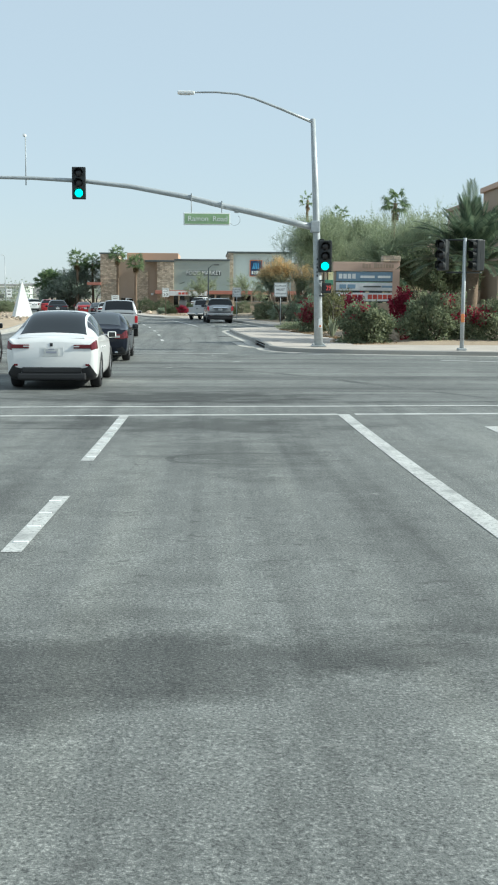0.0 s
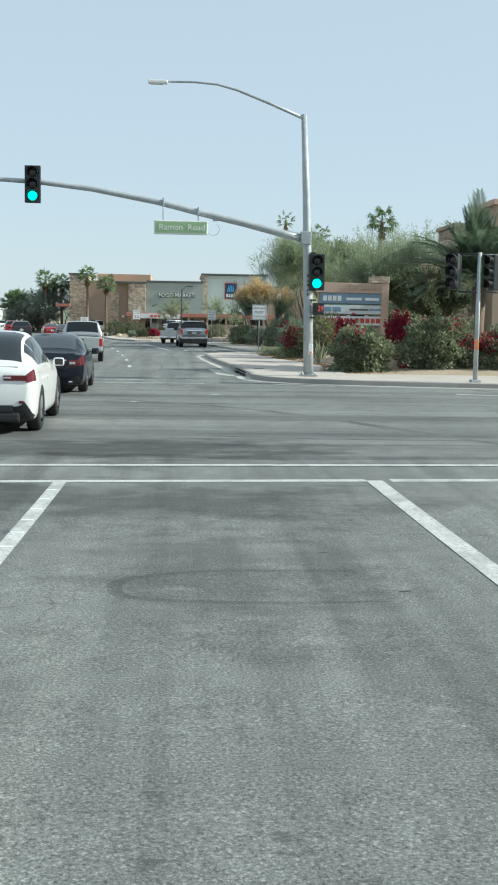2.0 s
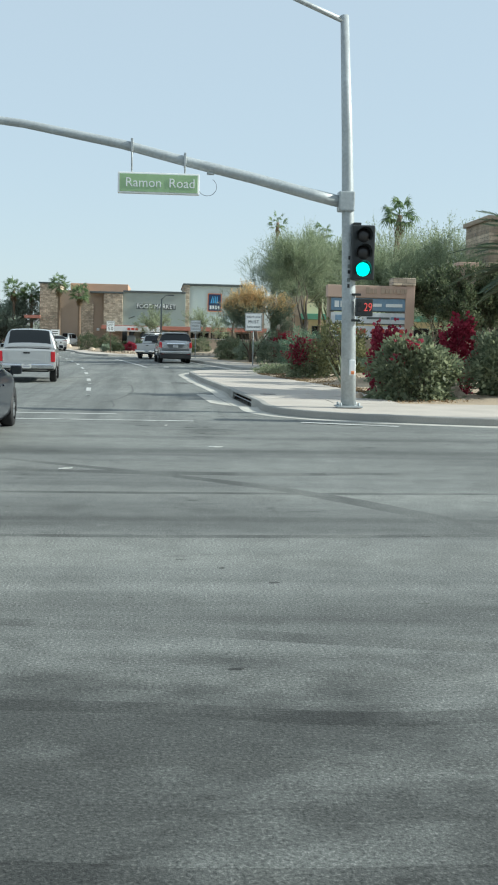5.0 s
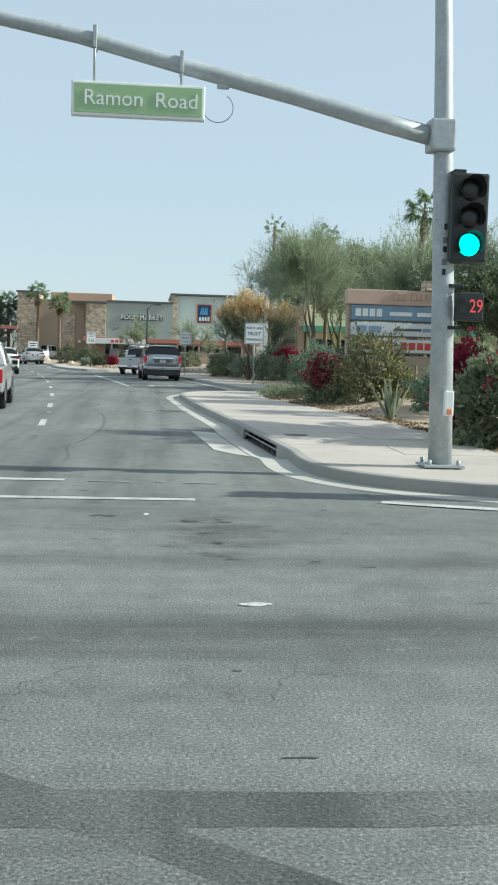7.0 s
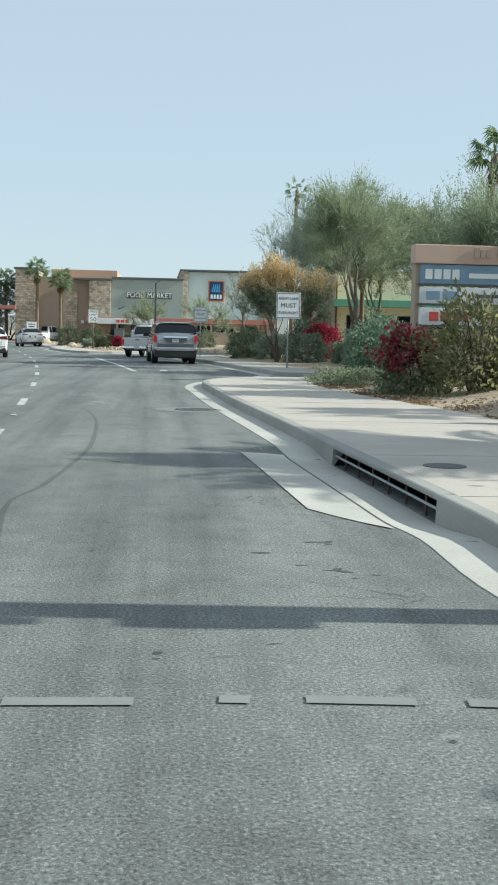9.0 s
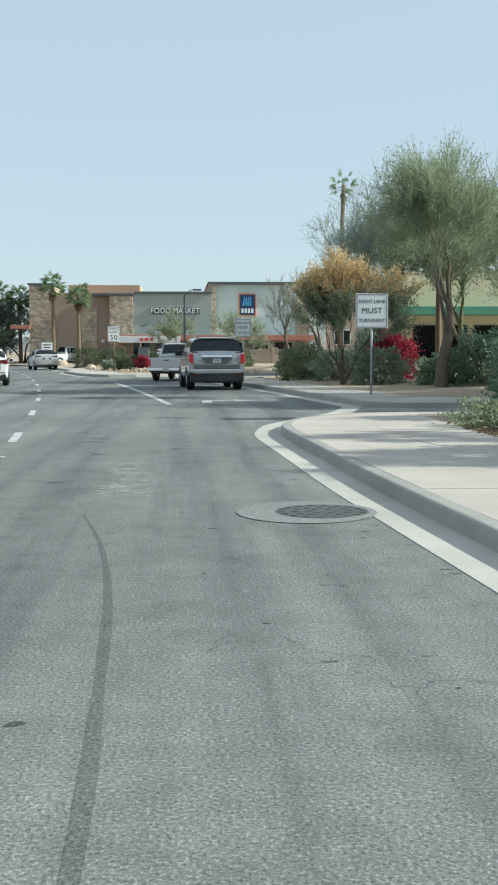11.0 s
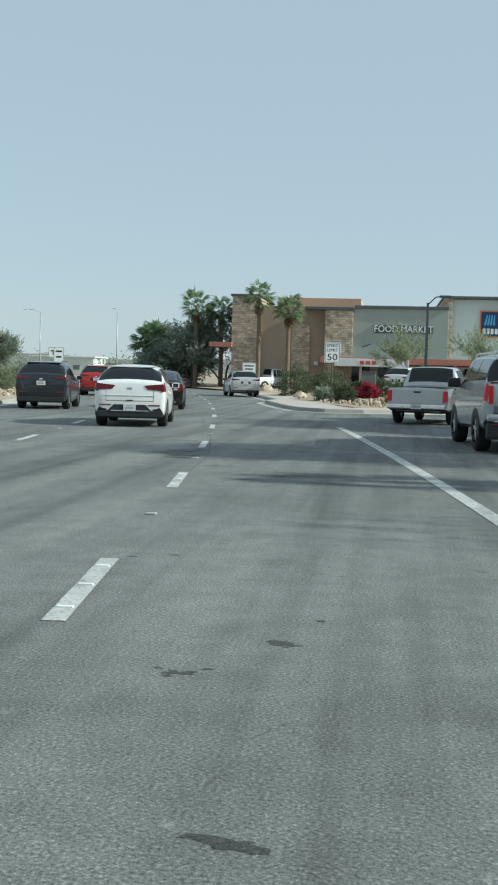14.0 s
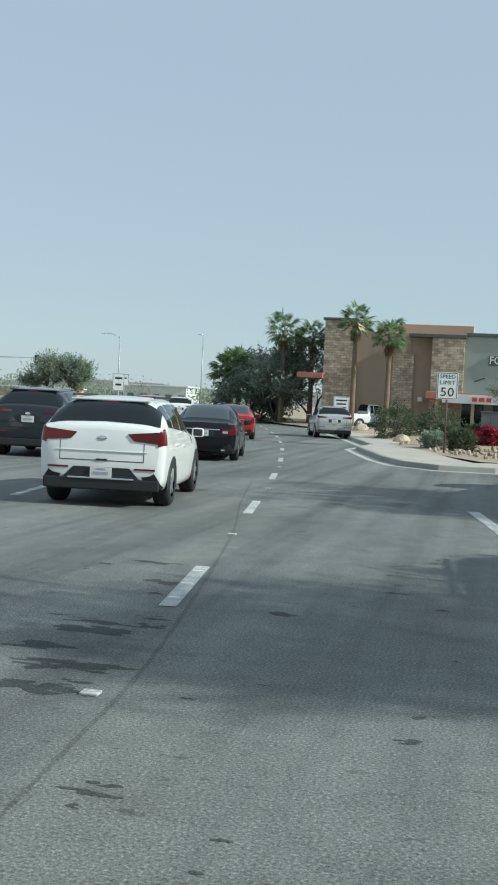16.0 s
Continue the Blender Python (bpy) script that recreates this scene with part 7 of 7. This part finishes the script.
for seed, x, y, h, leaf in ((80, -19.9, 169, 6.0, M_LEAF_HAZED), (81, -17.0, 170, 7.0, M_LEAF_HAZED), (82, -21.7, 171, 5.4, M_LEAF_HAZED)):
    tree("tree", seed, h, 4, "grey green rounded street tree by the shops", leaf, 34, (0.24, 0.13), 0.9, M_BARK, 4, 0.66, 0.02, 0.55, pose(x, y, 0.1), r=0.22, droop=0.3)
fan_palm(85, 4.6, pose(-23.6, 171.0, 0.1), "short fan palm with a broad round crown", 60, 1.05, 10)
fan_palm(83, 4.2, pose(-24.7, 171.8, 0.1), "short fan palm with a broad round crown", 56, 1.05, 8)
fan_palm(84, 4.0, pose(-22.7, 172.4, 0.1), "short fan palm with a broad round crown", 50, 1.0, 8)
tree("bare_tree", 86, 6.6, 1, "nearly leafless tree with thin crooked limbs", M_LEAF_GREY, 24, (0.09, 0.03), 0.4, M_BARK, 5, 0.66, 0.08, 0.1, pose(7.0, 122.5, 0.15), r=0.34, dense=3)
tree("bare_tree", 87, 5.6, 1, "sparse tree with thin crooked limbs", M_LEAF_OLIVE, 16, (0.09, 0.03), 0.45, M_BARK, 5, 0.66, 0.03, 0.5, pose(9.3, 121, 0.15), r=0.28, dense=4)
for seed, x, y, h in ((88, 4.6, 150, 4.8), (89, -0.6, 148, 5.0)):
    tree("small_tree", seed, h, 2, "young sparse car park tree", M_LEAF_PALO, 30, (0.18, 0.05), 0.6, M_BARK, 4, 0.6, 0.08, 0.35, pose(x, y, 0.1), r=0.13)
G_ISLE = "plants in the corner bed"
for seed, x, y, size, n, leaf in ((91, -5.1, 124.5, (0.9, 0.9, 0.7), 1400, M_LEAF_GREY), (92, -4.0, 123.5, (1.0, 1.0, 0.85), 1600, M_LEAF_DEEP), (93, -7.6, 136, (2.0, 1.8, 1.7), 2600, M_LEAF_DEEP), (94, -5.6, 137, (2.2, 1.8, 1.6), 2600, M_LEAF_DEEP), (95, -1.1, 122.5, (1.2, 1.2, 1.1), 1900, M_LEAF_DEEP),
                                  (96, -0.1, 121.7, (0.9, 0.9, 0.8), 1500, M_LEAF_DEEP), (97, 1.4, 129, (1.7, 1.5, 1.4), 2600, M_LEAF_DEEP), (98, -2.2, 133, (1.5, 1.4, 1.2), 2000, M_LEAF_DEEP), (99, 3.8, 126, (2.0, 1.8, 1.5), 2600, M_LEAF_MID), (100, -3.6, 132, (1.1, 1.1, 1.0), 1600, M_LEAF_DEEP), (104, -5.0, 131, (1.2, 1.1, 1.0), 1700, M_LEAF_DEEP), (105, -0.9, 127.3, (1.3, 1.2, 1.15), 1800, M_LEAF_DEEP), (106, 2.6, 122.5, (1.1, 1.0, 0.8), 1500, M_LEAF_DEEP), (101, -1.6, 119.6, (0.8, 0.8, 0.5), 900, M_LEAF_OLIVE)):
    tagged(bush("shrub", seed, size, n, "round shrub in the gravel bed at the shops' corner", leaf, (0.11, 0.06), pose(x, y, 0.14)), group=G_ISLE)
rng = np.random.default_rng(17)
bm = bmesh.new()
for k in range(420):
    y = rng.uniform(114.5, 129)
    x = float(np.interp(y, [112.2, 116, 122, 130], [-1.5, -3.4, -5.6, -8.0])) + 0.4 + rng.uniform(0, 8.5)
    s = rng.uniform(0.07, 0.26)
    r = bmesh.ops.create_icosphere(bm, subdivisions=1, radius=s * 0.5, matrix=pose(x, y, 0.22, *rng.uniform(0, 180, 3)) @ Matrix.Diagonal((1, rng.uniform(0.6, 1), rng.uniform(0.5, 0.8), 1)))
    for v in r["verts"]:
        v.co += Vector(rng.normal(0, s * 0.05, 3))
tagged(part("gravel", bm, M_ROCK, None), "pale loose stones in the corner bed", "gravel", kind="stuff")
bush("bougainvillea", 102, (1.2, 1.0, 0.9), 1500, "small red flowering bush in the gravel bed", M_LEAF_RED, (0.12, 0.07), pose(-3.0, 131, 0.14), M_LEAF_RED, 300, [(0, -0.5, 0.9)])
bush("shrub", 103, (1.1, 0.9, 0.5), 1300, "low orange yellow flowering shrub in gravel", M_LEAF_ORANGE, (0.1, 0.05), pose(-0.7, 118.4, 0.14))
for k, (x, y, s) in enumerate(((-6.9, 132, 0.8), (-10.8, 150, 1.2), (-12.2, 152, 0.9), (1.8, 118.5, 0.5), (2.6, 119.4, 0.4), (-2.4, 120.4, 0.4))):
    rock(110 + k, pose(x, y, 0.2, 0, 0, 35 * k), (s, s * 0.8, s * 0.75), "pale boulder in the gravel bed")

# median: rocks, bushes, signs
rng = np.random.default_rng(7)
bm = bmesh.new()
for k in range(520):
    y = rng.uniform(86, 150)
    off = rng.uniform(-12.2, -8.6)
    p = on_road(off, y, 0.20)
    s = rng.uniform(0.18, 0.5)
    r = bmesh.ops.create_icosphere(bm, subdivisions=1, radius=s * 0.5, matrix=pose(p.x, p.y, p.z, *rng.uniform(0, 180, 3)) @ Matrix.Diagonal((1, rng.uniform(0.6, 1), rng.uniform(0.45, 0.8), 1)))
    for v in r["verts"]:
        v.co += Vector(rng.normal(0, s * 0.05, 3))
tagged(part("riprap", bm, M_ROCK, None), "tan broken rocks covering the median", "rocks", kind="stuff")
for seed, y, off in ((121, 124, -11.0), (122, 127.5, -10.4), (123, 133, -11.2), (124, 141, -10.5)):
    p = on_road(off, y, 0.2)
    bush("shrub", seed, (2.0, 2.0, 1.2), 2400, "green shrub growing among the median rocks", M_LEAF_MID, (0.12, 0.07), pose(*p))
ob = thing("white_obelisk", pose(-15.75, 97.2, 0.2, 0, 0, 20), "white pointed pyramid marker standing on the median", "sculpture")
bm = bmesh.new()
bmesh.ops.create_cone(bm, cap_ends=True, segments=4, radius1=1.15, radius2=0.05, depth=3.1, matrix=pose(0, 0, 1.5, 0, 0, 45))
bmesh.ops.bevel(bm, geom=bm.edges[:], offset=0.03, segments=2, affect="EDGES")
part("pyramid", bm, M_WHITE_PAINT, ob)
boxed("footing", (0, 0, 0.02), (1.9, 1.9, 0.14), M_CONC, ob, 0.02)


def street_light(m, h, reach, label):
    t = thing("street_lamp", m, label, "street lamp")
    roded("pole", [(0, 0, 0), (0, 0, h)], [0.10, 0.06], M_GALV, t, 10)
    roded("arm", [(0, 0, h - 0.1), (reach * 0.5, 0, h + 0.3), (reach, 0, h + 0.35)], 0.035, M_GALV, t, 6)
    boxed("head", (reach * 1.1, 0, h + 0.33), (0.6, 0.25, 0.12), M_SIGN_WHITE, t, 0.03)
    return t


street_light(pose(-46, 205, 0, 0, 0, 180), 8.6, 1.8, "distant grey street lamp")
street_light(pose(-38.5, 215, 0, 0, 0, 180), 9.5, 0.4, "distant grey street lamp with a short arm")
lot = street_light(pose(0.0, 126.1, 0.1), 5.2, 0.8, "dark car park lamp before the shop front")
for q in lot.children:
    q.data.materials[0] = M_COPING
# far crossing with its signals and signs
far = thing("traffic_signal", pose(-66, 200, 0), "distant mast arm signal at the next crossing", "traffic signal")
roded("pole", [(0, 0, 0), (0, 0, 6)], 0.13, M_GALV, far, 10)
roded("mast_arm", [(0, 0, 5.3), (12.5, 0, 5.6)], [0.09, 0.05], M_GALV, far, 8)
for x in (6.4, 11.8):
    signal_head(far, pose(x, -0.1, 5.25), -1)
p = on_road(-10.6, 168, 0.2)
panel_sign("turn_sign", tuple(p), 10, 0.95, 0.95, 2.3, 0.04, [("#0.6", 0.2, 0.6), ("#0.2", 0.5, 0.4)], "white sign with a black turn symbol on the median", M_RUST)
p = on_road(-9.4, 146, 0.2)
panel_sign("median_sign", tuple(p), 10, 0.75, 1.1, 1.7, 0.04, [("#0.6", 0.2, 0.8), ("#0.5", 0.2, 0.4)], "pale board on a post in the median", M_GALV)
tree("tree", 133, 5.2, 3, "brown grey roadside tree with a broad round crown", M_LEAF_GREY, 90, (0.22, 0.10), 1.2, M_BARK, 4, 0.62, 0.05, 0.45, pose(-47, 190, 0.0), r=0.2)
# far tree line as one mass of leaf clumps
rng = np.random.default_rng(9)
P = []
for k in range(150):
    x = rng.uniform(-260, 150)
    y = rng.uniform(330, 470)
    if -120 < x < -30 and y < 350:
        continue
    h = rng.uniform(2.5, 7)
    n = 170
    q = rng.normal(0, 1, (n, 3)) * (h * 0.45, h * 0.45, h * 0.28) + (x, y, h * 0.6)
    P.append(q)
P = np.concatenate(P)
P[:, 2] = np.maximum(P[:, 2], 0.3)
v, f = leaf_quads(rng, P, np.tile((0, 0, 1.0), (len(P), 1)), 0.6, 0.5, 0.8)
tagged(add_mesh("far_trees", v, f, M_LEAF_GREY, None), "distant line of dull green trees", "trees", kind="stuff")

cab = thing("utility_cabinet", pose(-2.98, 131.5, 0.1), "tall grey green utility cabinet among shrubs", "cabinet")
boxed("body", (0, 0, 0.8), (0.8, 0.6, 1.55), M_CABINET, cab, 0.03)
boxed("plinth", (0, 0, 0.05), (0.95, 0.75, 0.14), M_CONC, cab, 0.02)
for sg in (-1, 1):
    boxed("door", (sg * 0.195, -0.305, 0.82), (0.37, 0.02, 1.3), M_CABINET, cab, 0.008)
boxed("roof", (0, 0, 1.6), (0.88, 0.68, 0.07), M_COPING, cab, 0.02)

pillar = thing("stone_pillar", pose(13.85, 70.0, 0.1), "square ledge stone pillar behind the corner bushes", "pillar")
boxed("shaft", (0, 0, 2.5), (0.78, 0.78, 5.1), M_STONE, pillar, 0.02)
boxed("cap", (0, 0, 5.12), (0.92, 0.92, 0.16), M_STUCCO_PINK, pillar, 0.02)


cover = thing("utility_cover", pose(2.92, 49.62, 0.1505), "small dark flush utility cover in the pavement", "cover")
bm = bmesh.new()
bmesh.ops.create_cone(bm, cap_ends=True, segments=28, radius1=0.22, radius2=0.216, depth=0.010)
part("lid", bm, M_IRON, cover)
rng = np.random.default_rng(77)
P = []
for k in range(46):
    y = rng.uniform(46.8, 67.6)
    x = along(BACK_A, y) + abs(rng.normal(0.25, 0.8)) - 0.12
    n = int(rng.integers(40, 150))
    q = rng.normal(0, 1, (n, 2)) * (rng.uniform(0.12, 0.55), rng.uniform(0.10, 0.4)) + (x, y)
    q = q[q[:, 0] > np.interp(q[:, 1], [a for a, _ in BACK_A], [b for _, b in BACK_A]) - 0.10]
    h = np.clip((q[:, 0] - np.interp(q[:, 1], [a for a, _ in BACK_A], [b for _, b in BACK_A])) / 2.5, 0, 1)
    z = [0.150 + c * (0.10 + 0.3 * noise.noise((a * 0.22, b * 0.22, 3.0)) + 0.05 * noise.noise((a * 1.3, b * 1.3, 9.0))) + 0.004 for (a, b), c in zip(q, h)]
    P.append(np.column_stack([q, z]))
P = np.concatenate(P)
D = rng.normal(0, 1, (len(P), 3)) * (1, 1, 0.12)
v, f = leaf_quads(rng, P, D, 0.075, 0.045, 0.1)
tagged(add_mesh("leaf_litter", v, f, M_LEAF_DEAD, None), "dry brown fallen leaves on the sandy bed", "fallen leaves", kind="stuff")
for k in range(26):
    y = rng.uniform(46.6, 68.0)
    sz = rng.uniform(0.06, 0.16)
    rock(200 + k, pose(along(BACK_A, y) + rng.uniform(0.1, 1.4), y, 0.15, 0, 0, rng.uniform(0, 360)), (sz, sz * 0.8, sz * 0.6), "small tan stone on the sandy bed")


# ---- paving pieces ----
for row, (u0, u1) in enumerate(((0.0, 0.5), (0.5, 1.0))):
    y = 46.0
    while y < 68.3:
        y1 = min(y + 1.53, 68.4)
        a0, a1 = kerb_at(A_LINE, y) + 0.16, along(BACK_A, y)
        b0, b1 = kerb_at(A_LINE, y1) + 0.16, along(BACK_A, y1)
        g = 0.006
        lift = 0.150 + 0.003 * (hash((row, int(y * 10))) % 5 - 2) / 2
        poly = [(a0 + (a1 - a0) * u0 + g, y + g), (a0 + (a1 - a0) * u1 - g, y + g), (b0 + (b1 - b0) * u1 - g, y1 - g), (b0 + (b1 - b0) * u0 + g, y1 - g)]
        raw("paving_slab", *slab(poly, 0.10, lift), M_CONC, pavement)
        y = y1
